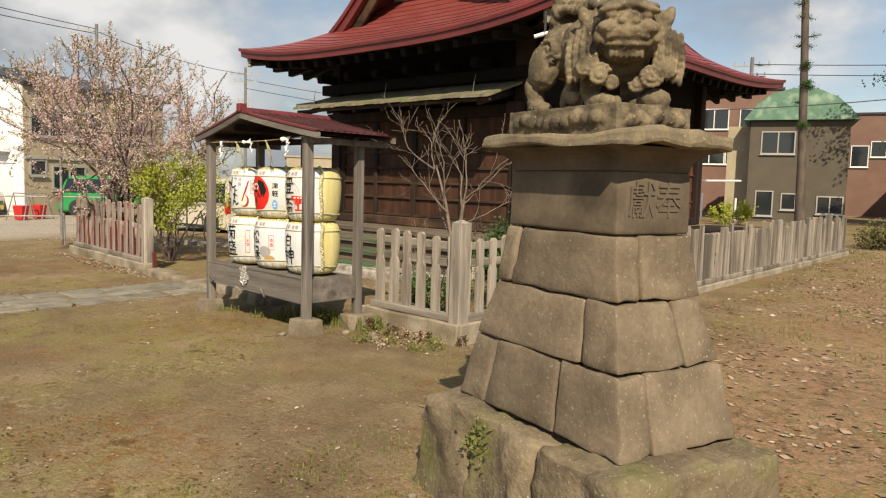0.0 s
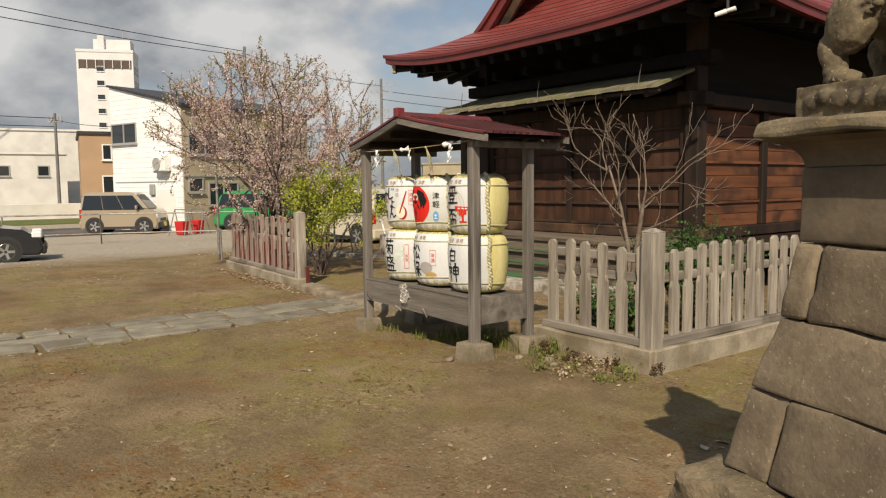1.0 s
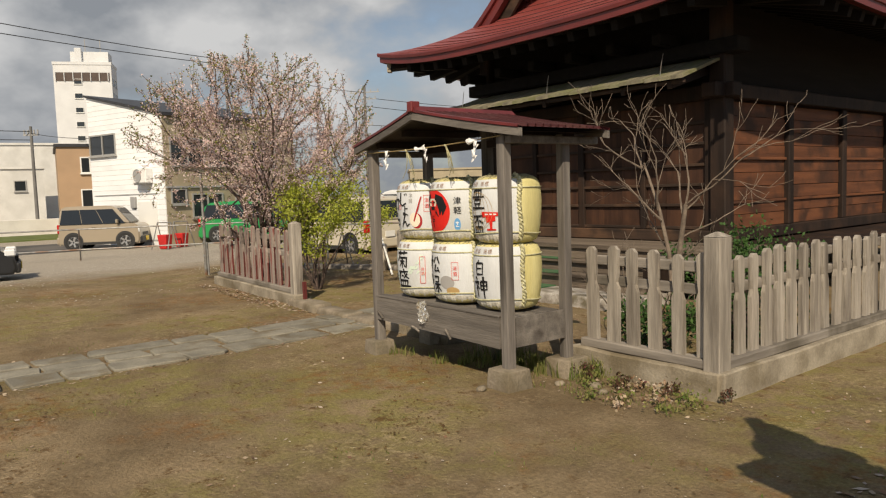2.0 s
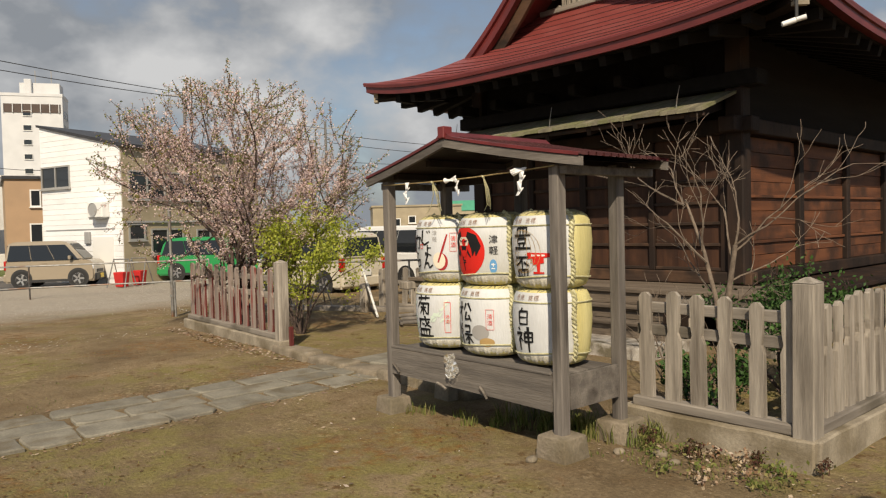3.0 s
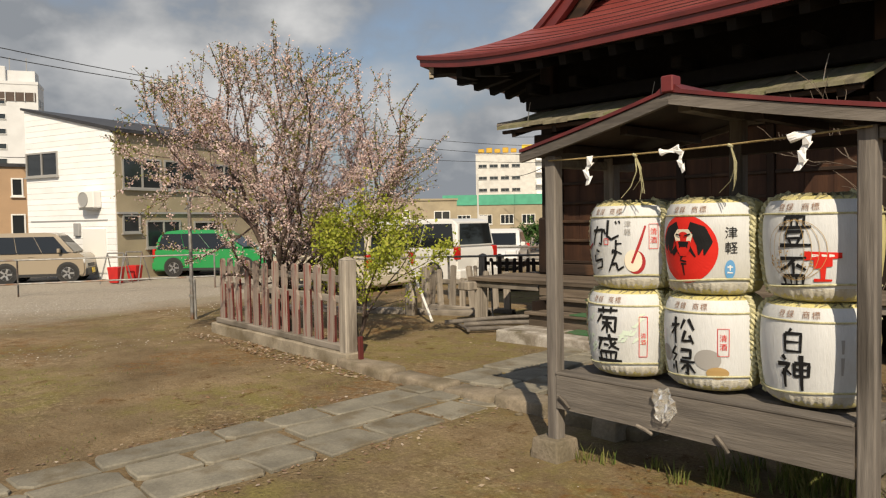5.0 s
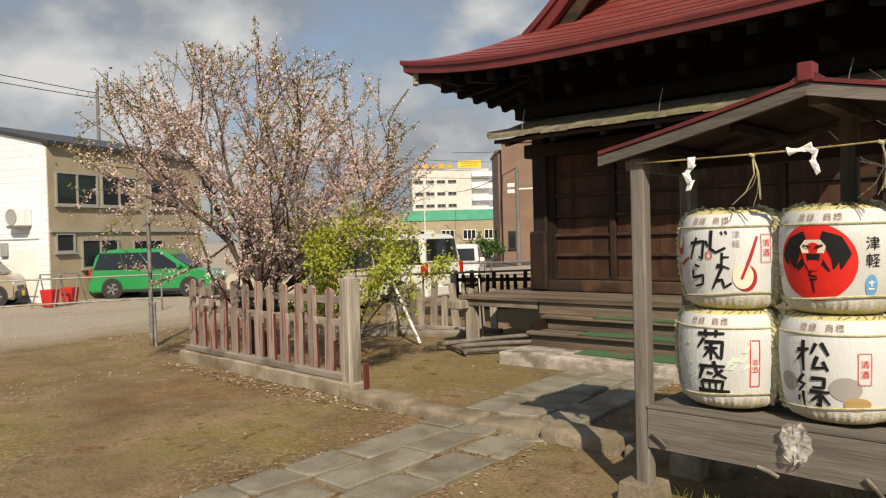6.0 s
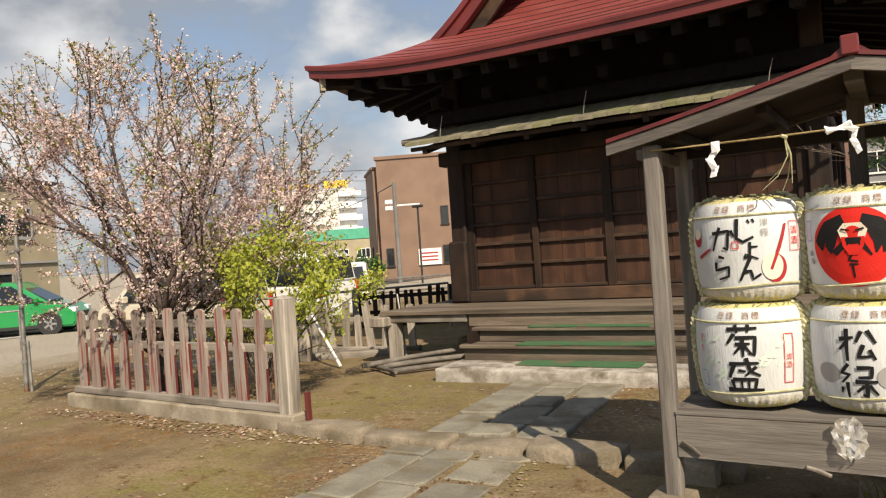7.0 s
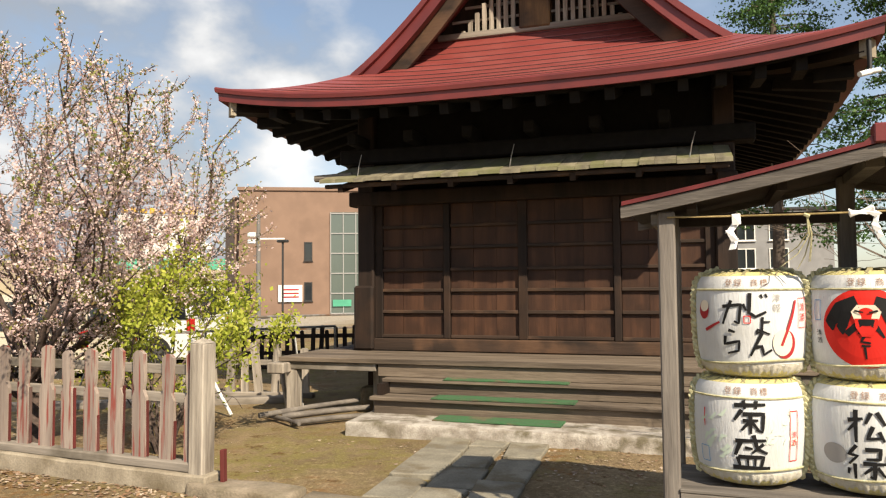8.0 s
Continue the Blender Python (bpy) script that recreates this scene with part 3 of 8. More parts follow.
def build_hall_roof():
    roof = part("roof", boxed(XC - 1.5, XC + 1.5, 12.3, 17.2, 4.5, 4.9), EAVE_WOOD, hall, "red metal roof with horizontal seams")
    ss = [math.sin(math.pi / 2 * t) for t in np.linspace(-1, 1, 33)]
    n, dmax = 15, 2.3
    for side in range(4):
        for i in range(n):
            d0, d1 = dmax * i / n, dmax * (i + 1) / n
            lines = [[eave_point(side, s, d0, 0.014 * (1 - abs(s) ** 10)) for s in ss], [eave_point(side, s, d0 + 0.004, 0.024 * (1 - abs(s) ** 10)) for s in ss], [eave_point(side, s, d1 + 0.01, 0.0) for s in ss]]
            course = part("roof_course", strip(bmesh.new(), lines), ROOF_RED, roof)
            if i:
                lines = [[eave_point(side, s, d0 + 0.001, -0.006) for s in ss], [eave_point(side, s, d0 + 0.001, 0.016 * (1 - abs(s) ** 10)) for s in ss]]
                part("seam", strip(bmesh.new(), lines), ROOF_SEAM, course, "dark red-brown seam")
        f = [[eave_point(side, s, d, dz) for s in ss] for d, dz in ((0.0, 0.012), (-0.012, -0.005), (-0.004, -0.055), (0.025, -0.06), (0.03, -0.165), (0.2, -0.17))]
        part("eave_edge", strip(bmesh.new(), f), FASCIA_RED, hall, "dark red eave edge")
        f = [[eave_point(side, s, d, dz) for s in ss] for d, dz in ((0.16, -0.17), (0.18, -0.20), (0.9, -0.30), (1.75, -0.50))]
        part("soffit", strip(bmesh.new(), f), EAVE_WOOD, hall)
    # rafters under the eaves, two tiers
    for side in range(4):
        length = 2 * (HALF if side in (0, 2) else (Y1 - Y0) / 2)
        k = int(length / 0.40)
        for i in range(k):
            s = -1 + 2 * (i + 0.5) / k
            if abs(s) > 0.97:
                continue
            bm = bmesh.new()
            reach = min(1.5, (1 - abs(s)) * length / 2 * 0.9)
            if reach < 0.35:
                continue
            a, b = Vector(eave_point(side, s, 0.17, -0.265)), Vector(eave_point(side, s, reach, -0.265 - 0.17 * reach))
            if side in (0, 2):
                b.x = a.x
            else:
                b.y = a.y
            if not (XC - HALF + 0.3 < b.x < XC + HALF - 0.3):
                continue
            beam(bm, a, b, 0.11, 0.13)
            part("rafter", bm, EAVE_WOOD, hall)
    for sx, s in ((-1, -1), (1, 1)):
        bm = bmesh.new()
        tube(bm, [eave_point(0, s, d, dz) for d, dz in ((0.14, -0.27), (0.5, -0.3), (0.9, -0.36), (1.3, -0.42), (1.7, -0.5))], 0.1, 4)
        part("hip_rafter", bm, DARK_WOOD, hall)
        bm = bmesh.new()
        a = Vector(eave_point(0, s, 0.13, -0.27))
        beam(bm, a, a + Vector((-sx * 0.05, 0.05, 0.0)), 0.16, 0.19)
        part("rafter_end_plate", bm, CONCRETE, hall, "pale weathered hip rafter end")
    # upper gabled part
    yg0, yg1 = 11.2, 18.35
    hs = np.linspace(0, 2.45, 15)
    for sx in (-1, 1):
        for i in range(14):
            lines = []
            for h, dz in ((hs[i + 1], 0.052), (hs[i + 1], 0.078), (hs[i] - 0.01, 0.06)):
                lines.append([(XC + sx * h, y, roof_z(max(h, 0)) + dz) for y in (yg0, (yg0 + yg1) / 2, yg1)])
            part("roof_course", strip(bmesh.new(), lines), ROOF_RED, roof)
    for y, out in ((yg0, -1), (yg1, 1)):
        for sx in (-1, 1):
            up = [(XC + sx * h, roof_z(h)) for h in np.linspace(0, 2.5, 13)]
            bm = bmesh.new()
            rows = []
            for dy, dz in ((0.0, 0.085), (0.07 * out, 0.085), (0.07 * out, -0.02), (0.02 * out, -0.03), (0.02 * out, -0.22), (-0.1 * out, -0.22), (-0.1 * out, 0.05)):
                rows.append([(x, y + dy, z + dz) for x, z in up])
            strip(bm, rows)
            part("bargeboard", bm, FASCIA_RED, hall, "red curved gable bargeboard")
            bm = bmesh.new()
            rows = [[(x, y - 0.12 * out, z + dz) for x, z in up] for dz in (-0.05, -0.5)] + [[(x, y - 0.18 * out, z - 0.5) for x, z in up]]
            strip(bm, rows)
            part("inner_bargeboard", bm, DARK_WOOD_X, hall)
    bm = bmesh.new()
    box(bm, XC - 0.16, XC + 0.16, yg0 - 0.1, yg1 + 0.1, roof_z(0) - 0.02, roof_z(0) + 0.3, 0.03)
    part("ridge", bm, ROOF_RED, hall)
    # gable wall with its lattice
    yw = 12.08
    bm = bmesh.new()
    zb = roof_z(HALF - (yw - Y0))
    prism(bm, [(XC - 2.2, 4.7), (XC + 2.2, 4.7), (XC, 7.2)], yw + 0.16, yw + 0.26, 1)
    part("gable_wall", bm, DARK_WOOD, hall)
    part("gable_sill", boxed(XC - 1.5, XC + 1.5, yw - 0.08, yw + 0.06, zb - 0.02, zb + 0.075, 0.01), GREY_WOOD_X, hall, "weathered grey sill beam")
    part("gable_strut", boxed(XC - 0.27, XC + 0.17, yw - 0.1, yw + 0.1, zb + 0.03, zb + 1.9, 0.02), wood("ochre_strut_wood", (0.2, 0.125, 0.06), (0.11, 0.07, 0.04), 2, stain=(0.07, 0.05, 0.035)), hall, "ochre carved gable strut")
    for i in range(-13, 14):
        x = XC - 0.05 + i * 0.107
        h = abs(x - XC)
        top = roof_z(h) - 0.42
        if -4 < i < 3 and abs(i) < 3 or top < zb + 0.1:
            continue
        part("gable_slat", boxed(x - 0.03, x + 0.03, yw - 0.03, yw + 0.02, zb + 0.06, min(top, zb + 1.7)), GREY_WOOD, hall)
    for i in range(1, 6):
        z = zb + 0.05 + i * 0.2
        w = 1.5 - i * 0.2
        part("gable_rail", boxed(XC - w, XC + w, yw + 0.02, yw + 0.05, z, z + 0.035), GREY_WOOD_X, hall)


build_hall_roof()


def build_hall_walls():
    t = 0.10
    wall = part("wall_front", boxed(WX0 + 0.15, WX1 - 0.15, WY0 + 0.05, WY0 + t + 0.05, 0.8, 4.35), DARK_WOOD, hall, "dark brown panelled front wall")
    part("wall_left", boxed(WX0, WX0 + t, WY0 + 0.15, WY1, 0.8, 4.35), DARK_WOOD, hall)
    part("wall_back", boxed(WX0, WX1, WY1 - t, WY1, 0.8, 4.35), DARK_WOOD, hall)
    side = part("wall_right", boxed(WX1 - t - 0.06, WX1 - 0.06, WY0 + 0.15, WY1, 0.8, 4.35), DARK_WOOD, hall, "brown plank side wall")
    # corner columns and sill beams
    for x, y in ((WX0, WY0), (WX1, WY0), (WX0, WY1), (WX1, WY1)):
        part("column", boxed(x - 0.12, x + 0.12, y - 0.12, y + 0.12, 0.74, 4.3, 0.02), DARK_WOOD, hall)
    part("sill_beam", boxed(WX0 - 0.2, WX1 + 0.2, WY0 - 0.10, WY0 + 0.1, 0.735, 0.90, 0.012), DARK_WOOD_X, hall)
    part("sill_beam", boxed(WX1 - 0.1, WX1 + 0.1, WY0 + 0.1, WY1, 0.735, 0.90, 0.012), DARK_WOOD, hall)
    part("bracket_foot", boxed(WX0 - 0.17, WX0 + 0.12, WY0 - 0.16, WY0 + 0.1, 0.735, 1.62, 0.03), DARK_WOOD, hall)
    part("head_beam", boxed(WX0 - 0.25, WX1 + 0.25, WY0 - 0.13, WY0 + 0.1, 2.72, 2.92, 0.015), DARK_WOOD, hall)
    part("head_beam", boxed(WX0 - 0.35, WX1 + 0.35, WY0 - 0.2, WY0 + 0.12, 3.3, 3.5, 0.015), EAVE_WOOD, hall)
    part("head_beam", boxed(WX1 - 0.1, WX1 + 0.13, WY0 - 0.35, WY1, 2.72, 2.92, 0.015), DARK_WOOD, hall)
    # thin sheets over the upper walls, near-black to paint in the eave shade
    part("upper_wall", boxed(WX0 + 0.12, WX1 - 0.12, WY0 + 0.035, WY0 + 0.048, 2.92, 4.35), EAVE_WOOD, hall, "dark upper wall coloured near-black for eave shade")
    part("upper_wall", boxed(WX1 - 0.058, WX1 - 0.045, WY0 + 0.125, WY1 - 0.125, 2.92, 4.35), EAVE_WOOD, hall, "dark upper wall coloured near-black for eave shade")
    # front: four bays of framed boards
    cols = [-10.26, -9.27, -8.23, -7.03, -5.93]
    rails = [0.93, 1.26, 1.55, 1.83, 2.13, 2.42]
    for i, x in enumerate(cols):
        w = 0.045 if i in (1, 3) else 0.06
        part("stile", boxed(x - w, x + w, WY0 - 0.045, WY0 + 0.05, 0.9, 2.72, 0.008), DARK_WOOD, wall)
    for a, b in zip(cols, cols[1:]):
        for z in rails:
            part("rail", boxed(a + 0.05, b - 0.05, WY0 - 0.03, WY0 + 0.05, z - 0.022, z + 0.022, 0.006), DARK_WOOD_X, wall)
        k = 3
        for j in range(k):
            x0, x1 = a + 0.05 + (b - a - 0.1) * j / k, a + 0.05 + (b - a - 0.1) * (j + 1) / k
            part("wall_board", boxed(x0 + 0.002, x1 - 0.002, WY0 + 0.012 + 0.004 * (j % 2), WY0 + 0.048, 0.9, 2.72), BOARD_WOOD, wall)
    # right side: level boards between columns
    for i, y in enumerate((13.2, 15.1, 17.0)):
        part("stile", boxed(WX1 - 0.1, WX1 + 0.06, y - 0.08, y + 0.08, 0.9, 2.72, 0.01), DARK_WOOD, side)
    for i in range(9):
        z = 0.9 + i * 0.2
        part("wall_board", boxed(WX1 - 0.06, WX1 - 0.02 + 0.008 * (i % 2), WY0 + 0.12, WY1 - 0.12, z + 0.003, z + 0.197, 0.004), SIDE_BOARD, side)
    for z in (1.28, 1.9):
        part("rail", boxed(WX1 - 0.05, WX1 + 0.02, WY0 + 0.12, WY1 - 0.12, z - 0.02, z + 0.02, 0.005), SIDE_BOARD, side)
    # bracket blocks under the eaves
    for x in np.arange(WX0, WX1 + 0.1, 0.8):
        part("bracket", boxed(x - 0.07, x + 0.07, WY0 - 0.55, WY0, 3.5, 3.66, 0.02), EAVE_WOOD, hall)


build_hall_walls()


def build_pent_roof():
    pent = part("pent_roof", boxed(-10.45, -5.95, 10.95, 11.28, 3.10, 3.17), DARK_WOOD_X, hall, "weathered grey shingled pent roof")
    random.seed(5)
    x = -10.66
    while x < -5.74:
        w = random.uniform(0.16, 0.26)
        x1 = min(x + w, -5.70)
        dz = random.uniform(-0.008, 0.008)
        bm = bmesh.new()
        y0 = 10.28 + random.uniform(-0.015, 0.015)
        v = [bm.verts.new(p) for p in ((x, y0, 2.93 + dz), (x1 - 0.004, y0, 2.93 + dz), (x1 - 0.004, 11.3, 3.26), (x, 11.3, 3.26), (x, y0, 2.975 + dz), (x1 - 0.004, y0, 2.975 + dz), (x1 - 0.004, 11.3, 3.30), (x, 11.3, 3.30))]
        for f in ((3, 2, 1, 0), (4, 5, 6, 7), (0, 1, 5, 4), (1, 2, 6, 5), (2, 3, 7, 6), (3, 0, 4, 7)):
            bm.faces.new([v[i] for i in f])
        part("shingle", bm, SHINGLE, pent)
        x = x1
    part("pent_batten", boxed(-10.62, -5.74, 10.36, 10.42, 2.875, 2.925, 0.005), DARK_WOOD_X, hall)
    for x in np.linspace(-10.4, -5.95, 7):
        bm = bmesh.new()
        beam(bm, (x, 10.36, 2.86), (x, 11.3, 3.12), 0.07, 0.09)
        part("pent_rafter", bm, DARK_WOOD, hall)
    bm = bmesh.new()
    tube(bm, [(-10.86, 10.55, 3.04), (-10.35, 10.6, 3.06)], [0.045, 0.05], 8)
    part("round_purlin", bm, GREY_WOOD_X, hall)
    for x in (-10.2, -8.2, -6.15):
        bm = bmesh.new()
        tube(bm, [(x, 10.45, 3.0), (x + 0.03, 10.44, 3.16), (x + 0.07, 10.43, 3.3)], [0.008, 0.006, 0.004], 5)
        part("iron_hook", bm, STEEL, hall)


build_pent_roof()


def build_deck():
    deck = part("deck", boxed(-11.05, -4.75, 10.3, 18.9, 0.60, 0.66), DARK_WOOD, hall, "grey-brown plank veranda")
    random.seed(8)
    y = 10.12
    while y < 11.25:
        w = random.uniform(0.17, 0.22)
        part("plank", boxed(-11.15, -4.7, y, min(y + w, 11.3) - 0.005, 0.675, 0.728 + random.uniform(-0.004, 0.004), 0.005), DECK_WOOD, deck)
        y += w
    for x in (-5.6, -5.4, -5.2, -5.0, -4.8):
        part("plank", boxed(x, x + 0.195, 11.31, 18.9, 0.675, 0.728, 0.005), DARK_WOOD, deck)
    for x in (-11.05, -10.85):
        part("plank", boxed(x, x + 0.195, 11.31, 18.9, 0.675, 0.728, 0.005), DARK_WOOD, deck)
    part("deck_edge", boxed(-11.1, -9.83, 10.16, 10.22, 0.575, 0.673, 0.008), GREY_WOOD_X, hall)
    part("deck_riser", boxed(-9.80, -6.05, 10.16, 10.24, 0.52, 0.674, 0.006), DECK_WOOD, hall)
    part("deck_edge", boxed(-6.05, -4.72, 10.16, 10.22, 0.575, 0.673, 0.008), GREY_WOOD_X, hall)
    for x, y in ((-11.0, 10.25), (-9.95, 10.6), (-6.0, 10.4), (-4.9, 10.3), (-11.0, 13), (-11.0, 16), (-4.9, 13), (-4.9, 16), (-8.1, 11.3)):
        part("deck_post", boxed(x - 0.075, x + 0.075, y - 0.075, y + 0.075, -0.02, 0.6, 0.012), GREY_WOOD, hall)
    part("deck_end_beam", boxed(-11.24, -11.0, 9.98, 10.2, 0.53, 0.665, 0.015), PALE_WOOD, hall)
    part("skirting", boxed(WX0, WX1, 11.25, 11.3, -0.05, 0.6), DARK_WOOD, hall)


build_deck()

# wooden steps with strips of green turf, on a pale stone
steps = thing("wooden_steps", TURN @ pose(0.14, 0, 0), "weathered wooden steps with strips of green turf", "steps")
for name, y0, y1, z0, z1, xa in (("tread", 10.0, 10.3, 0.475, 0.52, -9.82), ("tread", 9.72, 10.02, 0.30, 0.345, -9.86)):
    part(name, boxed(xa, -6.05, y0, y1, z0, z1, 0.008), DECK_WOOD, steps)
part("riser", boxed(-9.78, -6.09, 10.06, 10.1, 0.345, 0.475), DECK_WOOD, steps)
part("riser", boxed(-9.82, -6.09, 9.78, 9.82, 0.14, 0.30), DECK_WOOD, steps)
for xa in (-9.8, -6.15):
    part("stringer", boxed(xa, xa + 0.06, 9.83, 10.35, 0.14, 0.475), DARK_WOOD, steps)
for xa, xb, y0, y1, z in ((-9.05, -7.6, 9.995, 10.24, 0.521), (-9.1, -7.5, 9.715, 9.99, 0.346)):
    bm = boxed(xa, xb, y0, y1, z, z + 0.012)
    cut_grid(bm, 6)
    part("turf_strip", rough(bm, 0.006, 9, 1), GREEN_MAT, steps, "worn strip of green turf")
bm = boxed(-9.95, -6.0, 9.2, 10.15, -0.06, 0.15, 0.02, 2)
cut_grid(bm, 5)
solo("stone_step", rough(bm, 0.012, 5, 2), PALE_STONE, "pale granite step stone before the wooden steps", "step", TURN @ pose(0.17, 0, 0), smooth=45)
bm = boxed(-9.0, -7.6, 9.45, 9.76, 0.158, 0.17)
cut_grid(bm, 6)
solo("turf_mat", rough(bm, 0.005, 9, 4), GREEN_MAT, "worn green turf mat lying on the stone step", "mat", TURN @ pose(0.14, 0, 0))


# ---------------------------------------------------------------- offering shed
SHED = pose(-6.834, 5.505, 0, 0, 0, -7.15)
SW, SD = 1.90, 0.66
shed = thing("barrel_shed", SHED, "small grey wooden shed with a dark red ribbed gable roof", "shed")


def build_shed():
    post = 0.086
    for i, (u, v, top) in enumerate(((0.012, 0, 2.0), (SW, 0, 2.0), (0.012, SD, 2.02), (SW, SD, 2.02), (0.95, SD, 2.22))):
        bm = boxed(u - post / 2, u + post / 2, v - post / 2, v + post / 2, 0.10, top, 0.008)
        part("post", bm, SHED_POST, shed)
    # shelf and its aprons
    for i in range(4):
        v0 = 0.07 + i * 0.135
        part("shelf_board", boxed(0.03, SW - 0.03, v0, v0 + 0.13, 0.535, 0.56, 0.003), SHED_BOARD, shed)
    bm = bmesh.new()
    prism(bm, [(0.055, 0.345), (0.9, 0.335), (SW - 0.05, 0.315), (SW - 0.05, 0.565), (0.055, 0.565)], -0.05, -0.02, 1)
    part("front_apron", bm, SHED_BOARD, shed, "wide weathered grey board")
    part("apron_rim", boxed(0.05, SW - 0.05, -0.055, 0.065, 0.566, 0.585, 0.004), SHED_BOARD, shed)
    for u in (0.02, SW + 0.02):
        part("side_apron", boxed(u - 0.015, u + 0.015, 0.055, SD - 0.055, 0.325, 0.56), SHED_BOARD, shed)
    for v in (0.0, SD):
        part("shelf_beam", boxed(0.055, SW - 0.055, v + 0.0, v + 0.05, 0.45, 0.53), SHED_BOARD, shed)
    # roof
    uc, ue, zr, ze = 0.975, 1.165, 2.27, 2.042
    v0, v1 = -0.06, 0.92
    fore = lambda t: 0.13 * (1 - t)  # the ridge juts further forward than the eaves
    part("tie_beam", boxed(-0.08, SW + 0.08, SD - 0.04, SD + 0.04, 1.965, 2.03), DARK_WOOD, shed)
    part("lean_roof_purlin", boxed(uc - 0.04, uc + 0.04, v0 + 0.02, v1 - 0.03, 2.175, 2.245), SHED_BOARD, shed)
    for sx in (-1, 1):
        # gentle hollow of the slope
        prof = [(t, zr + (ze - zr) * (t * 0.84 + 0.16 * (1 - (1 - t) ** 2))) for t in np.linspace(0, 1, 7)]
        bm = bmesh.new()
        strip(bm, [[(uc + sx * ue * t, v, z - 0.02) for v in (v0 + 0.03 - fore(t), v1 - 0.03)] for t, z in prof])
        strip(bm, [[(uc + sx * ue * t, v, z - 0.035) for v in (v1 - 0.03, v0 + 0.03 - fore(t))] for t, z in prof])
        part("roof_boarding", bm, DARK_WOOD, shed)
        bm = bmesh.new()
        n = 64
        rows = []
        for t, z in prof:
            row = []
            for i in range(n * 2 + 1):
                k = i / (n * 2)
                row.append((uc + sx * ue * t * 1.01, v0 - fore(t) * (1 - k) + (v1 - v0) * k, z + (0.004 if (i // 2) % 5 == 0 else 0.0)))
            rows.append(row)
        strip(bm, rows)
        sheet = part("ribbed_sheet", bm, SHED_RED, shed, "dark red ribbed metal sheet")
        for i in range(1, 12):
            v = v0 + (v1 - v0) * i / 12
            bm = bmesh.new()
            rows = []
            for dv, dz in ((-0.009, 0.0), (-0.006, 0.022), (0.006, 0.022), (0.009, 0.0)):
                rows.append([(uc + sx * ue * t * 1.012, v + dv - fore(t) * (1 - i / 12), z + dz) for t, z in prof])
            strip(bm, rows)
            part("rib", bm, SHED_RED, sheet, "raised red rib")
        for v, o in ((v0, -1), (v1, 1)):
            bm = bmesh.new()
            rows = []
            for dv, dz in ((0.0, 0.018), (0.03 * o, 0.015), (0.03 * o, -0.006), (0.0, -0.006)):
                rows.append([(uc + sx * ue * t * 1.015, v + dv - (fore(t) if o < 0 else 0), z + dz) for t, z in prof])
            strip(bm, rows)
            part("verge_trim", bm, SHED_TRIM, shed, "bright red verge strip")
            bm = bmesh.new()
            rows = []
            for dv, dz in ((0.02 * o, -0.012), (0.02 * o, -0.072), (-0.012 * o, -0.072), (-0.012 * o, -0.012)):
                rows.append([(uc + sx * (0.0 + 1.02 * ue * t), v + dv - (fore(t) if o < 0 else 0), z + dz) for t, z in prof])
            rows.append(rows[0])
            strip(bm, rows)
            e = [bm.verts.new((uc + sx * 1.02 * ue, v + dv, ze + dz)) for dv, dz in ((0.02 * o, -0.012), (0.02 * o, -0.072), (-0.012 * o, -0.072), (-0.012 * o, -0.012))]
            bm.faces.new(e)
            part("bargeboard", bm, SHED_BOARD, shed, "grey weathered bargeboard")
        for t in (0.35, 0.72):
            z = prof[int(t * 6)][1] - 0.07
            part("purlin", boxed(uc + sx * ue * t - 0.025, uc + sx * ue * t + 0.025, v0 + 0.04, v1 - 0.05, z - 0.03, z + 0.02), DARK_WOOD, shed)
        u = uc + sx * (ue - 0.16)
        part("eave_purlin", boxed(u - 0.035, u + 0.035, v0 + 0.03, v1 + 0.05, 1.93, 1.99, 0.006), SHED_BOARD, shed)
    prism_top = bmesh.new()
    prism(prism_top, [(uc - 0.09, zr - 0.012), (uc - 0.022, zr + 0.042), (uc + 0.022, zr + 0.042), (uc + 0.09, zr - 0.012)], v0 - 0.15, v1 + 0.02, 1)
    part("ridge_cap", prism_top, SHED_TRIM, shed, "red metal ridge cap")
    part("ridge_end", boxed(uc - 0.036, uc + 0.036, v0 - 0.17, v0 - 0.08, zr - 0.01, zr + 0.08, 0.006), SHED_TRIM, shed)
    # loose pegs in the apron
    for u, z, a in ((0.13, 0.40, -38), (0.72, 0.335, -18), (1.20, 0.35, -48)):
        bm = bmesh.new()
        tube(bm, [(-0.055, 0, 0), (0, 0, 0.004), (0.055, 0, 0)], [0.011, 0.012, 0.01], 6)
        part("peg", bm, PALE_WOOD, shed, "bleached wooden peg", m=pose(u, -0.065, z, 0, -a, 0))


build_shed()

# concrete footings under the posts
random.seed(3)
for u, v, w, h in ((0, 0, 0.125, 0.13), (SW, 0, 0.14, 0.165), (0, SD, 0.12, 0.13), (SW, SD, 0.15, 0.15), (0.95, SD, 0.12, 0.13)):
    bm = bmesh.new()
    frustum(bm, (-w, w, -w, w), (-w * 0.86, w * 0.86, -w * 0.86, w * 0.86), -0.06, h, 0.012)
    solo("footing", rough(bm, 0.01, 6, u + v), KERB, "weathered square concrete footing under a shed post", "footing", SHED @ pose(u, v, 0, 0, 0, random.uniform(-6, 6)), group="shed footings", smooth=50)

# rope with paper streamers across the front
rope_thing = thing("straw_rope_garland", SHED, "thin straw rope with white paper streamers tied across the shed", "rope")


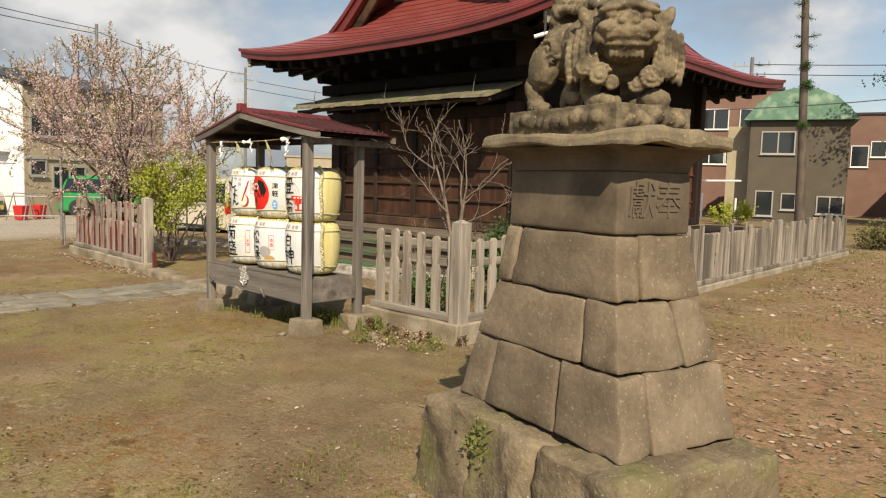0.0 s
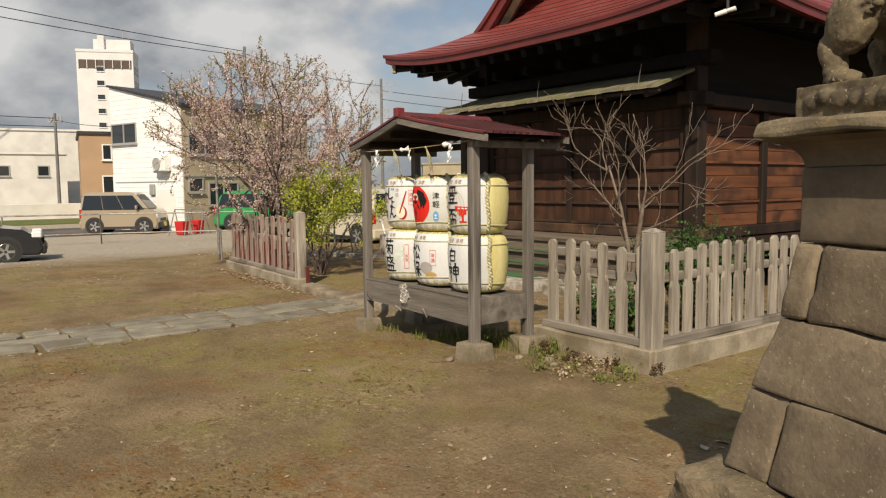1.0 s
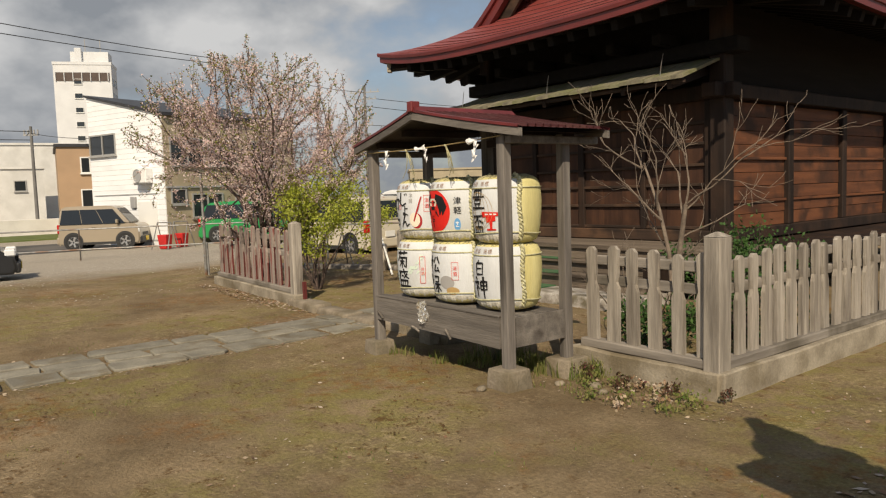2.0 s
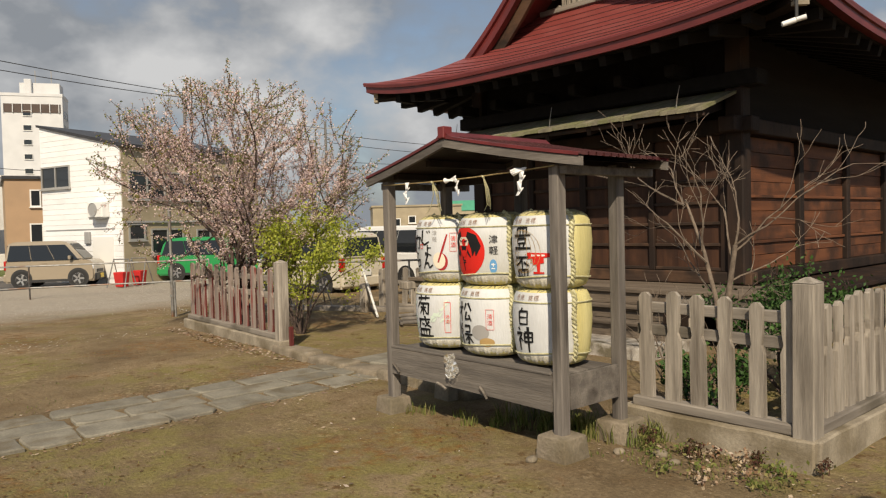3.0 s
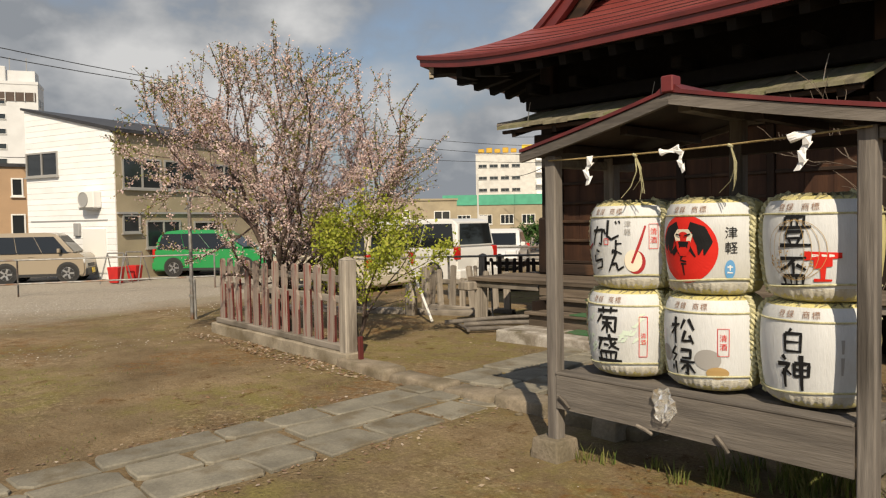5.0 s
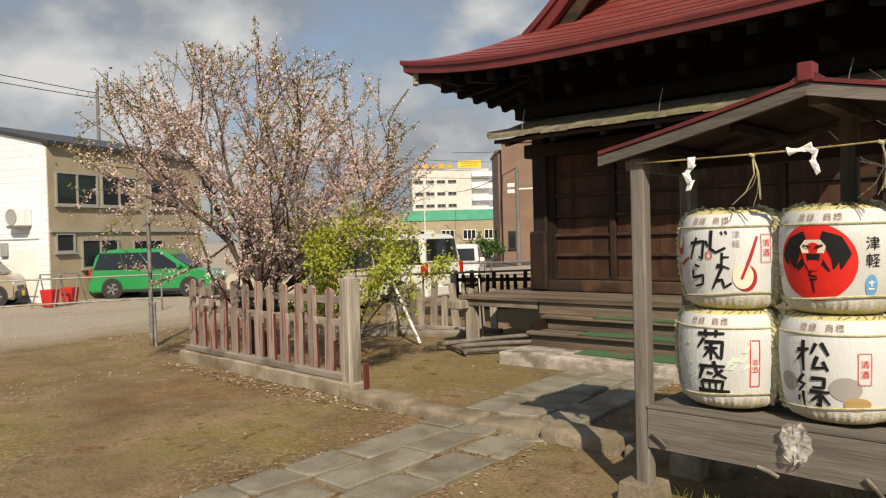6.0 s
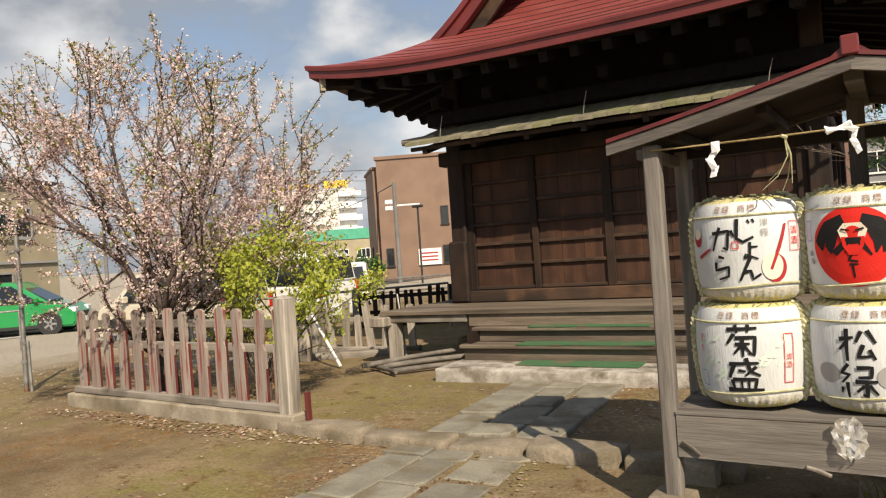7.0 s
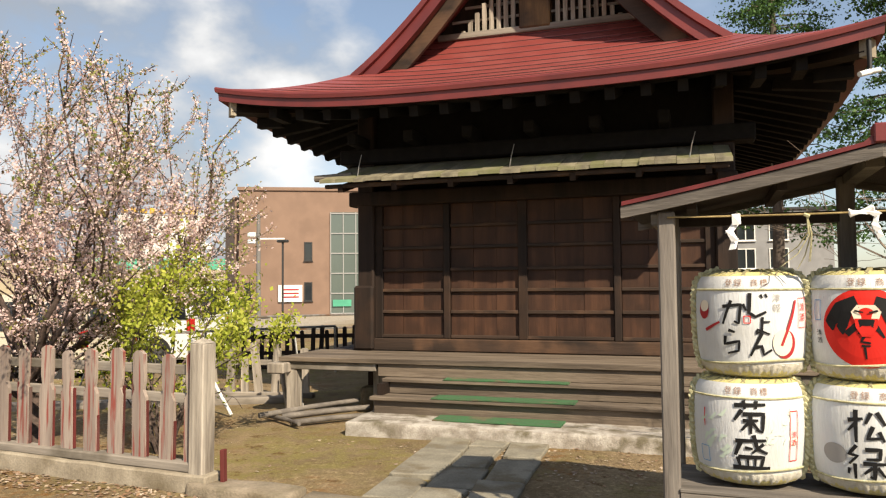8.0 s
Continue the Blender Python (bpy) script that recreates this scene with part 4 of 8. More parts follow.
def rope_z(u):
    return 1.968 - 0.02 * math.sin(math.pi * u / 1.98) + 0.012 * u


pts = [(u, -0.06, rope_z(u)) for u in np.linspace(0.02, 1.93, 25)]
part("rope", tube(bmesh.new(), pts, 0.005, 6), ROPE_DARK, rope_thing, smooth=60)


def streamer(seed):
    bm = bmesh.new()
    random.seed(seed)
    x, z, w = 0.0, 0.0, 0.045
    for i in range(4):
        x1 = x + random.uniform(0.0, 0.045) * (1 if i % 2 == 0 else -1)
        y = 0.01 * (i % 2)
        a = [(x - w / 2, y, z), (x + w / 2, y + 0.012, z + 0.006), (x1 + w / 2, -0.012 + y, z - 0.055), (x1 - w / 2, y, z - 0.062)]
        lo = [bm.verts.new(p) for p in a]
        hi = [bm.verts.new((p[0], p[1] + 0.0016, p[2])) for p in a]
        bm.faces.new(lo)
        bm.faces.new(hi[::-1])
        for k in range(4):
            bm.faces.new((lo[k], lo[(k + 1) % 4], hi[(k + 1) % 4], hi[k]))
        x, z = x1, z - 0.046
        w *= 0.93
    return bm


for u, s, k, turn in ((0.35, 1, 0.9, 4), (0.93, 2, 0.72, -22), (1.64, 3, 0.95, 8)):
    z = rope_z(u)
    part("paper_streamer", streamer(s), PAPER, rope_thing, "white folded paper streamer", m=pose(u, -0.07, z + 0.008, 0, turn, 0) @ Matrix.Scale(k, 4))
    if s > 1:
        bm = boxed(-0.07, 0.04, -0.008, 0.008, -0.016, 0.016, 0.005)
        cut_grid(bm, 2)
        part("paper_knot", rough(bm, 0.02, 35, s), PAPER, rope_thing, "crumpled white paper knot", m=pose(u - 0.015, -0.07, z, 0, -10, 12))
for u in (0.67, 1.25):
    z = rope_z(u)
    bm = bmesh.new()
    random.seed(int(u * 100))
    tube(bm, [(u - 0.012, -0.062, z), (u + 0.012, -0.066, z - 0.012)], 0.009, 6)
    for j in range(5):
        e = random.uniform(-0.13, 0.02)
        d = random.uniform(0.2, 0.27)
        tube(bm, [(u, -0.062, z), (u + 0.02 + e * 0.1, -0.06 + 0.012 * j, z - d * 0.4), (u + 0.012 + e * 0.45, -0.045 + 0.02 * j, z - d * 0.75), (u + e, -0.03 + 0.025 * j, z - d)], [0.004, 0.0035, 0.003, 0.002], 4)
    part("straw_tassel", bm, ROPE, rope_thing)

# ---------------------------------------------------------------- straw-wrapped barrels
BR, BH = 0.292, 0.545
B_PROF = [(0.0, 0.0), (0.20, 0.0), (0.242, 0.02), (0.262, 0.06), (0.276, 0.13), (0.287, 0.24), (0.292, 0.34), (0.287, 0.43), (0.275, 0.49), (0.255, 0.525), (0.22, 0.545)]


def barrel_r(v):
    for (r0, z0), (r1, z1) in zip(B_PROF[1:], B_PROF[2:]):
        if v <= z1:
            return r0 + (r1 - r0) * max(0.0, (v - z0) / max(1e-6, z1 - z0))
    return 0.22


def on_barrel(u, v, off=0.006):
    """A point of the wrapping, u metres round from the front, v up."""
    a, r = u / BR - math.pi / 2, barrel_r(v) + off
    return (r * math.cos(a), r * math.sin(a), v)


def wrap_sheet(bm, u0, u1, v0, v1, off, nu=24, nv=10):
    return strip(bm, [[on_barrel(u0 + (u1 - u0) * i / nu, v0 + (v1 - v0) * j / nv, off) for i in range(nu + 1)] for j in range(nv + 1)])


def twisted(path, r, pitch, n=5):
    """Two strands laid round a path."""
    bm = bmesh.new()
    pts = [Vector(p) for p in path]
    run = 0.0
    a, b, prev = [], [], None
    for i, p in enumerate(pts):
        d = (pts[min(i + 1, len(pts) - 1)] - pts[max(i - 1, 0)]).normalized()
        if prev is not None:
            run += (p - prev).length
        prev = p
        s = d.cross(Vector((p.x, p.y, 0.001)).normalized()).normalized()
        t = s.cross(d)
        w = run / pitch * math.tau
        o = s * math.cos(w) * r * 0.62 + t * math.sin(w) * r * 0.62
        a.append(p + o)
        b.append(p - o)
    tube(bm, a, r * 0.72, n)
    tube(bm, b, r * 0.72, n)
    return bm


def dense(points, k):
    out = []
    for p, q in zip(points, points[1:]):
        for i in range(k):
            out.append(Vector(p).lerp(Vector(q), i / k))
    return out + [Vector(points[-1])]


def barrel_meshes():
    ms = {}
    bm = bmesh.new()
    lathe(bm, B_PROF + [(0.0, 0.545)], 40)
    bmesh.ops.remove_doubles(bm, verts=bm.verts, dist=1e-5)
    ms["matting"] = mesh_of(bm, "matting")
    bm = wrap_sheet(bmesh.new(), -0.355, 0.355, 0.065, 0.525, 0.003, 30, 14)
    ms["wrapping"] = mesh_of(bm, "wrapping")
    # gathered lower hem
    bm = bmesh.new()
    rows = []
    for j, (v, o) in enumerate(((0.075, 0.004), (0.045, 0.008), (0.012, 0.002))):
        rows.append([on_barrel(-0.40 + 0.80 * i / 80, v, o + (0.004 * math.sin(i * 1.7) + 0.004 * math.sin(i * 0.61)) * (j > 0)) for i in range(81)])
    ms["hem"] = mesh_of(strip(bm, rows), "hem")
    bm = bmesh.new()
    random.seed(8)
    for i in range(34):
        u = -0.9 + 1.8 * i / 34 + random.uniform(-0.02, 0.02)
        tube(bm, [on_barrel(u, 0.525, -0.008), on_barrel(u + random.uniform(-0.02, 0.05), 0.538, -0.006), (0.17 * math.cos(u / BR + 0.1 - 1.57), 0.17 * math.sin(u / BR + 0.1 - 1.57), 0.556), (0, 0, 0.552)], [0.006, 0.008, 0.009, 0.006], 5)
    ms["straw_top"] = mesh_of(bm, "straw_top")
    for s in (-1, 1):
        path = dense([on_barrel(s * (0.362 + 0.012 * math.sin(v * 14)), v, 0.009) for v in (0.03, 0.09, 0.17, 0.26, 0.35, 0.43, 0.49, 0.53)] + [(0.16 * math.cos(s * 0.38 / BR - 1.57), 0.16 * math.sin(s * 0.38 / BR - 1.57), 0.563)], 5)
        ms["rope%d" % s] = mesh_of(twisted(path, 0.018, 0.06), "rope")
    ms["cord"] = mesh_of(tube(bmesh.new(), [on_barrel(u, 0.455, 0.007) for u in np.linspace(-BR * math.pi, BR * math.pi, 49)], 0.0055, 5), "cord")
    ms["low"] = mesh_of(tube(bmesh.new(), [on_barrel(u, 0.085 + 0.012 * math.sin(u * 7), 0.009) for u in np.linspace(-BR * math.pi, BR * math.pi, 49)], 0.006, 5), "cord")
    return ms


BM = barrel_meshes()
for key, mt in (("matting", STRAW), ("wrapping", WHITE_STRAW), ("hem", STRAW_DULL), ("straw_top", STRAW_DULL), ("rope-1", ROPE), ("rope1", ROPE), ("cord", ROPE), ("low", ROPE)):
    BM[key].materials.append(mt)
    set_smooth(BM[key], 50)
HEM_WHITE = BM["hem"].copy()
HEM_WHITE.materials.clear()
HEM_WHITE.materials.append(mat("dusty_white_gathered_cloth", (0.60, 0.575, 0.50), (0.48, 0.45, 0.37), 0.8, 9, 90, 0.5, spread=0.1))


def stroke(bm, pts, widths, off=0.0085):
    """A brush stroke on the barrel through points (u, v)."""
    p = [Vector((*q, 0)) for q in pts]
    fine, ws = [], []
    for i, (a, b) in enumerate(zip(p, p[1:])):
        k = max(2, int((b - a).length / 0.012))
        for j in range(k):
            fine.append(a.lerp(b, j / k))
            ws.append(widths[i] + (widths[i + 1] - widths[i]) * j / k)
    fine.append(p[-1])
    ws.append(widths[-1])
    left, right = [], []
    for i, q in enumerate(fine):
        d = (fine[min(i + 1, len(fine) - 1)] - fine[max(i - 1, 0)]).normalized()
        s = Vector((-d.y, d.x, 0)) * ws[i] / 2
        left.append(on_barrel(q.x + s.x, q.y + s.y, off))
        right.append(on_barrel(q.x - s.x, q.y - s.y, off))
    return strip(bm, [right, left])


def mark(strokes, cu, cv, size):
    """A brushed mark: each stroke is (width, x, y, x, y ...) in a box from -0.5 to 0.5."""
    bm = bmesh.new()
    for w, *c in strokes:
        pts = [(cu + c[i] * size, cv + c[i + 1] * size) for i in range(0, len(c), 2)]
        n = len(pts)
        ws = [w * 0.98 * size * (1.0 - 0.4 * i / max(1, n - 1)) for i in range(n)]
        stroke(bm, pts, ws)
    return bm


def on_letters(text, cu, cv, size, down=False):
    """Letters laid onto the barrel; down: one under another."""
    bm = bmesh.new()
    k = len(text)
    for i, ch in enumerate(text):
        du, dv = (0, (k - 1) / 2 - i) if down else (i - (k - 1) / 2, 0)
        me = letters(ch, size * 0.95)
        start = len(bm.verts)
        bm.from_mesh(me)
        bm.verts.ensure_lookup_table()
        for v in bm.verts[start:]:
            v.co = on_barrel(cu + v.co.x + du * size * 1.12, cv + v.co.y + dv * size * 1.12, 0.0085)
        bpy.data.meshes.remove(me)
    return bm


def disc(cu, cv, r, n=40, off=0.006, ry=None):
    bm = bmesh.new()
    ry = ry or r
    rings = [[on_barrel(cu + k * r * math.cos(i * math.tau / n), cv + k * ry * math.sin(i * math.tau / n), off) for i in range(n)] for k in (0.02, 0.25, 0.5, 0.75, 1.0)]
    vs = [[bm.verts.new(p) for p in ring] for ring in rings]
    for a, b in zip(vs, vs[1:]):
        for i in range(n):
            bm.faces.new((a[i], b[i], b[(i + 1) % n], a[(i + 1) % n]))
    bm.faces.new(vs[0][::-1])
    return bm


def outline(u0, u1, v0, v1, w):
    bm = bmesh.new()
    for a, b in (((u0, v0), (u1, v0)), ((u1, v0), (u1, v1)), ((u1, v1), (u0, v1)), ((u0, v1), (u0, v0))):
        stroke(bm, [a, b], [w, w])
    return bm


# brushed marks as plain strokes
M_A = [(0.13, -0.42, 0.36, 0.40, 0.40), (0.11, -0.18, 0.5, -0.14, 0.26), (0.11, 0.16, 0.5, 0.14, 0.28), (0.12, -0.22, 0.24, -0.42, -0.06), (0.12, -0.2, 0.12, 0.34, 0.14, 0.3, -0.36, 0.14, -0.3), (0.11, -0.2, -0.06, 0.2, -0.04), (0.12, 0.0, 0.1, 0.0, -0.42), (0.1, -0.04, -0.1, -0.24, -0.34), (0.1, 0.04, -0.1, 0.2, -0.3)]
M_B = [(0.12, -0.4, 0.3, 0.38, 0.34), (0.14, -0.26, 0.3, -0.42, -0.1), (0.12, 0.06, 0.48, 0.16, 0.1, 0.42, -0.02), (0.1, 0.32, 0.24, 0.02, -0.02), (0.1, -0.16, 0.12, 0.04, 0.1), (0.12, -0.36, -0.14, -0.3, -0.4), (0.12, -0.34, -0.14, 0.32, -0.12, 0.26, -0.4), (0.08, -0.1, -0.14, -0.08, -0.4), (0.08, 0.1, -0.14, 0.1, -0.4), (0.14, -0.5, -0.44, 0.5, -0.42)]
M_C = [(0.13, -0.46, 0.16, -0.08, 0.22), (0.13, -0.26, 0.46, -0.26, -0.46), (0.1, -0.26, 0.1, -0.46, -0.14), (0.12, 0.12, 0.4, -0.02, 0.08), (0.13, 0.26, 0.42, 0.46, 0.06), (0.12, 0.16, 0.02, 0.02, -0.34, 0.36, -0.3), (0.11, 0.3, -0.12, 0.44, -0.4)]
M_D = [(0.1, -0.22, 0.46, -0.42, 0.2, -0.2, 0.18, -0.42, -0.06), (0.11, -0.28, -0.04, -0.28, -0.46), (0.09, -0.42, -0.18, -0.46, -0.34), (0.12, -0.02, 0.36, 0.34, 0.38, 0.32, 0.12, 0.0, 0.1), (0.12, -0.08, -0.02, 0.46, 0.0), (0.12, 0.2, 0.0, 0.2, -0.42, 0.08, -0.36), (0.1, 0.14, -0.12, -0.06, -0.3), (0.1, 0.26, -0.1, 0.46, -0.36)]
M_E = [(0.12, -0.06, 0.5, -0.16, 0.34), (0.14, -0.3, 0.3, -0.28, -0.4), (0.14, -0.3, 0.3, 0.3, 0.32, 0.28, -0.4), (0.1, -0.24, -0.02, 0.22, 0.0), (0.12, -0.28, -0.38, 0.28, -0.36)]
M_F = [(0.12, -0.3, 0.46, -0.2, 0.34), (0.13, -0.46, 0.2, -0.1, 0.24, -0.34, -0.1), (0.12, -0.26, 0.08, -0.26, -0.46), (0.09, -0.2, 0.04, -0.06, -0.08), (0.12, 0.04, 0.26, 0.02, -0.12), (0.12, 0.04, 0.26, 0.42, 0.28, 0.4, -0.1), (0.1, 0.04, 0.08, 0.38, 0.1), (0.1, 0.02, -0.1, 0.38, -0.08), (0.14, 0.22, 0.5, 0.22, -0.5)]
M_G = [(0.11, -0.3, 0.44, -0.3, 0.14), (0.11, -0.3, 0.44, 0.3, 0.46, 0.28, 0.14), (0.1, -0.08, 0.54, -0.08, 0.16), (0.1, 0.1, 0.54, 0.1, 0.16), (0.13, -0.5, 0.1, 0.5, 0.14), (0.11, -0.26, -0.02, 0.26, 0.0, 0.22, -0.2, -0.24, -0.22, -0.26, -0.02), (0.1, -0.16, -0.24, -0.1, -0.38), (0.1, 0.16, -0.24, 0.1, -0.38), (0.14, -0.48, -0.44, 0.5, -0.42)]
M_N = [(0.13, -0.42, 0.42, 0.42, 0.46), (0.12, 0.06, 0.42, -0.16, 0.2, -0.44, 0.06), (0.12, 0.02, 0.3, 0.02, -0.06), (0.12, 0.12, 0.24, 0.4, 0.08), (0.12, -0.34, -0.12, -0.28, -0.4), (0.12, -0.34, -0.12, 0.34, -0.08, 0.28, -0.4), (0.08, -0.1, -0.12, -0.08, -0.4), (0.08, 0.1, -0.1, 0.1, -0.4), (0.15, -0.5, -0.44, 0.52, -0.40)]
M_H = [(0.16, -0.3, 0.5, -0.34, -0.3, -0.1, -0.46, 0.3, -0.26), (0.1, 0.1, 0.44, 0.18, 0.3), (0.1, 0.28, 0.46, 0.36, 0.32)]
M_I = [(0.14, -0.4, 0.26, 0.3, 0.34, 0.22, -0.4, 0.04, -0.32), (0.14, -0.06, 0.5, -0.4, -0.44), (0.13, 0.38, 0.36, 0.5, 0.1)]
M_J = [(0.15, -0.12, 0.5, 0.14, 0.42), (0.14, -0.26, 0.26, -0.3, -0.08, 0.3, 0.06, 0.26, -0.34, -0.2, -0.46)]
M_K = [(0.14, 0.04, 0.46, 0.0, -0.24, -0.26, -0.38, -0.2, -0.16, 0.4, -0.42), (0.12, 0.04, 0.2, 0.4, 0.22)]
M_L = [(0.15, 0.06, 0.5, -0.4, -0.46), (0.15, -0.2, -0.1, 0.04, -0.06, 0.12, -0.4, 0.44, -0.2)]


def barrel(label, u, v, z, turn, marks, white_hem=True, lean=0.0):
    b = thing("sake_barrel", SHED @ pose(u, v, z, 0, lean, turn), label, "barrel", "barrels on the shed shelf")
    part("straw_matting", BM["matting"], STRAW, b, "pale yellow straw matting")
    part("printed_wrapping", BM["wrapping"], WHITE_STRAW, b, "white printed wrapping")
    part("gathered_hem", HEM_WHITE, STRAW_DULL, b)
    tagged(part("straw_top", BM["straw_top"], STRAW_DULL, b), kind="stuff")
    part("rope", BM["rope-1"], ROPE, b, "twisted straw rope")
    part("rope", BM["rope1"], ROPE, b, "twisted straw rope")
    part("cord", BM["cord"], ROPE, b)
    part("cord", BM["low"], ROPE, b)
    part("header_lettering", on_letters("登録", -0.075, 0.487, 0.043), INK_BROWN, b)
    part("header_lettering", on_letters("商標", 0.055, 0.487, 0.043), INK_BROWN, b)
    for name, bm, mt in marks:
        o = part(name, bm, mt, b)
        if name in ("leaf_print", "dot_print"):
            tagged(o, kind="stuff")
    return b


Z0, Z1 = 0.585, 1.137
V = 0.335
LABEL = "white straw-roped barrel "
# lower row
green = bmesh.new()
random.seed(11)
for i in range(26):
    cu, cv = random.choice((-1, 1)) * random.uniform(0.1, 0.24), random.uniform(0.14, 0.4)
    stroke(green, [(cu - 0.02, cv - 0.02), (cu, cv + random.uniform(-0.02, 0.02)), (cu + 0.025, cv + 0.015)], [0.006, 0.02, 0.006], 0.0065)
barrel(LABEL + "with black brushwork over pale green leaves", 0.395, V, Z0, -2, [
    ("brush_mark", mark(M_A, 0.01, 0.355, 0.18), INK), ("brush_mark", mark(M_B, 0.01, 0.185, 0.185), INK), ("leaf_print", green, INK_GREEN),
    ("side_lettering", on_letters("清酒", 0.235, 0.25, 0.036, True), INK_RED), ("side_frame", outline(0.21, 0.26, 0.14, 0.39, 0.004), INK_RED),
    ("side_bar", mark([(0.06, -0.5, 0.5, -0.5, 0.1), (0.06, -0.5, 0.0, -0.5, -0.3)], -0.17, 0.33, 0.12), INK_RED), ("round_stamp", outline(-0.27, -0.215, 0.11, 0.19, 0.004), INK_BLUE)])
fan = disc(0.10, 0.19, 0.075, 28, 0.0065, 0.06)
fan2 = disc(0.155, 0.115, 0.065, 28, 0.0075, 0.035)
fan3 = disc(-0.2, 0.2, 0.06, 28, 0.0065, 0.05)
barrel(LABEL + "with black brushwork above grey and ochre fans", 0.965, V - 0.01, Z0, -1, [
    ("fan_print", fan, INK_GREY), ("fan_print", fan2, INK_OCHRE), ("fan_print", fan3, INK_GREY),
    ("brush_mark", mark(M_C, -0.05, 0.345, 0.17), INK), ("brush_mark", mark(M_D, -0.055, 0.17, 0.18), INK),
    ("side_lettering", on_letters("清酒", 0.185, 0.29, 0.044, True), INK_RED), ("side_frame", outline(0.155, 0.215, 0.215, 0.37, 0.003), INK_RED)])
barrel(LABEL + "with two black brushed marks on plain ground", 1.555, V - 0.01, Z0, 2, [
    ("brush_mark", mark(M_E, -0.03, 0.35, 0.135), INK), ("brush_mark", mark(M_F, -0.03, 0.19, 0.185), INK),
    ("side_bar", mark([(0.09, 0, 0.5, 0, 0.15), (0.09, 0, 0.05, 0, -0.4)], 0.2, 0.27, 0.2), INK_GREY)], False)
# upper row
lute = bmesh.new()
stroke(lute, [(0.16, 0.17), (0.205, 0.29), (0.24, 0.40)], [0.014, 0.017, 0.012], 0.0105)
barrel(LABEL + "with black brushed strokes and a red lute", 0.42, V, Z1, -4, [
    ("brush_mark", mark(M_H, 0.045, 0.375, 0.125), INK), ("brush_mark", mark(M_K, 0.06, 0.27, 0.10), INK), ("brush_mark", mark(M_L, 0.055, 0.175, 0.125), INK),
    ("brush_mark", mark(M_I, -0.075, 0.335, 0.13), INK), ("brush_mark", mark(M_J, -0.085, 0.185, 0.125), INK),
    ("lute_neck", lute, INK_DARKRED), ("lute_body", disc(0.185, 0.175, 0.058, 28, 0.007, 0.072), INK_DARKRED), ("lute_skin", disc(0.168, 0.185, 0.054, 28, 0.0088, 0.068), INK_CREAM),
    ("cup_print", disc(-0.245, 0.35, 0.035, 20, 0.007, 0.05), INK_DARKRED), ("cup_print", disc(-0.24, 0.37, 0.03, 20, 0.0085, 0.03), INK_CREAM), ("cup_print", mark([(0.2, -0.5, -0.3, 0.5, 0.2)], -0.19, 0.27, 0.09), INK_DARKRED),
    ("side_lettering", on_letters("清酒", 0.29, 0.335, 0.046, True), INK_RED), ("side_frame", outline(0.262, 0.318, 0.26, 0.41, 0.003), INK_RED), ("side_lettering", on_letters("津軽", 0.135, 0.385, 0.045, True), INK_GREY),
    ("stamp", outline(-0.022, 0.008, 0.285, 0.32, 0.005), INK_RED)])
mane = bmesh.new()
for w, *c in ((0.05, -0.03, 0.385, -0.09, 0.36, -0.125, 0.30, -0.12, 0.265), (0.045, 0.03, 0.385, 0.09, 0.365, 0.115, 0.31, 0.10, 0.25), (0.04, -0.06, 0.36, -0.085, 0.28, -0.082, 0.25), (0.04, 0.06, 0.36, 0.085, 0.3, 0.075, 0.25), (0.026, -0.07, 0.25, -0.02, 0.30, 0.02, 0.30, 0.06, 0.24)):
    pts = [(c[i] * 1.25 - 0.035, 0.275 + (c[i + 1] - 0.285) * 1.2) for i in range(0, len(c), 2)]
    stroke(mane, pts, [w * 1.2] * (len(pts) - 1) + [0.008], 0.0085)
mask = bmesh.new()
stroke(mask, [(-0.035, 0.378), (-0.035, 0.345), (-0.035, 0.305)], [0.075, 0.125, 0.10], 0.0105)
face = [("eye_print", stroke(bmesh.new(), [(-0.035 + o * 0.012, 0.342), (-0.035 + o * 0.048, 0.350)], [0.007, 0.010], 0.012), INK) for o in (-1, 1)]
face.append(("beard_print", stroke(bmesh.new(), [(-0.035, 0.312), (-0.035, 0.27), (-0.035, 0.225)], [0.10, 0.09, 0.04], 0.0105), INK_RED))
script = mark([(0.12, -0.2, 0.5, 0.1, 0.4), (0.12, 0.0, 0.4, -0.1, 0.15, 0.2, 0.1), (0.1, -0.1, 0.0, 0.2, 0.0), (0.1, 0.0, -0.05, 0.05, -0.5)], -0.045, 0.18, 0.13)
barrel(LABEL + "with a red sun and a black mask print", 0.975, V - 0.015, Z1, -3, [
    ("sun_print", disc(-0.035, 0.265, 0.20, 48, 0.0065, 0.195), INK_RED), ("black_print", mane, INK), ("mask_print", mask, INK_CREAM), *face, ("script", script, INK),
    ("side_lettering", on_letters("津軽", 0.232, 0.31, 0.075, True), INK),
    ("blue_stamp", disc(0.228, 0.15, 0.03, 24, 0.0065, 0.055), INK_BLUE), ("stamp_bar", mark([(0.2, -0.3, 0.3, 0.3, 0.3), (0.2, 0, 0.5, 0, -0.1), (0.2, -0.3, -0.3, 0.3, -0.35)], 0.228, 0.15, 0.05), WHITE_FRAME),
    ("small_frame", outline(-0.285, -0.25, 0.30, 0.40, 0.004), INK_BLUE), ("side_lettering", on_letters("清酒", -0.265, 0.215, 0.034, True), INK)])
rings = bmesh.new()
for i in range(4):
    w = 0.05 + 0.035 * i
    stroke(rings, [(-0.02 + w * math.cos(a), 0.27 + 0.155 * math.sin(a)) for a in np.linspace(0, math.tau, 25)], [0.0025] * 25)
dots = bmesh.new()
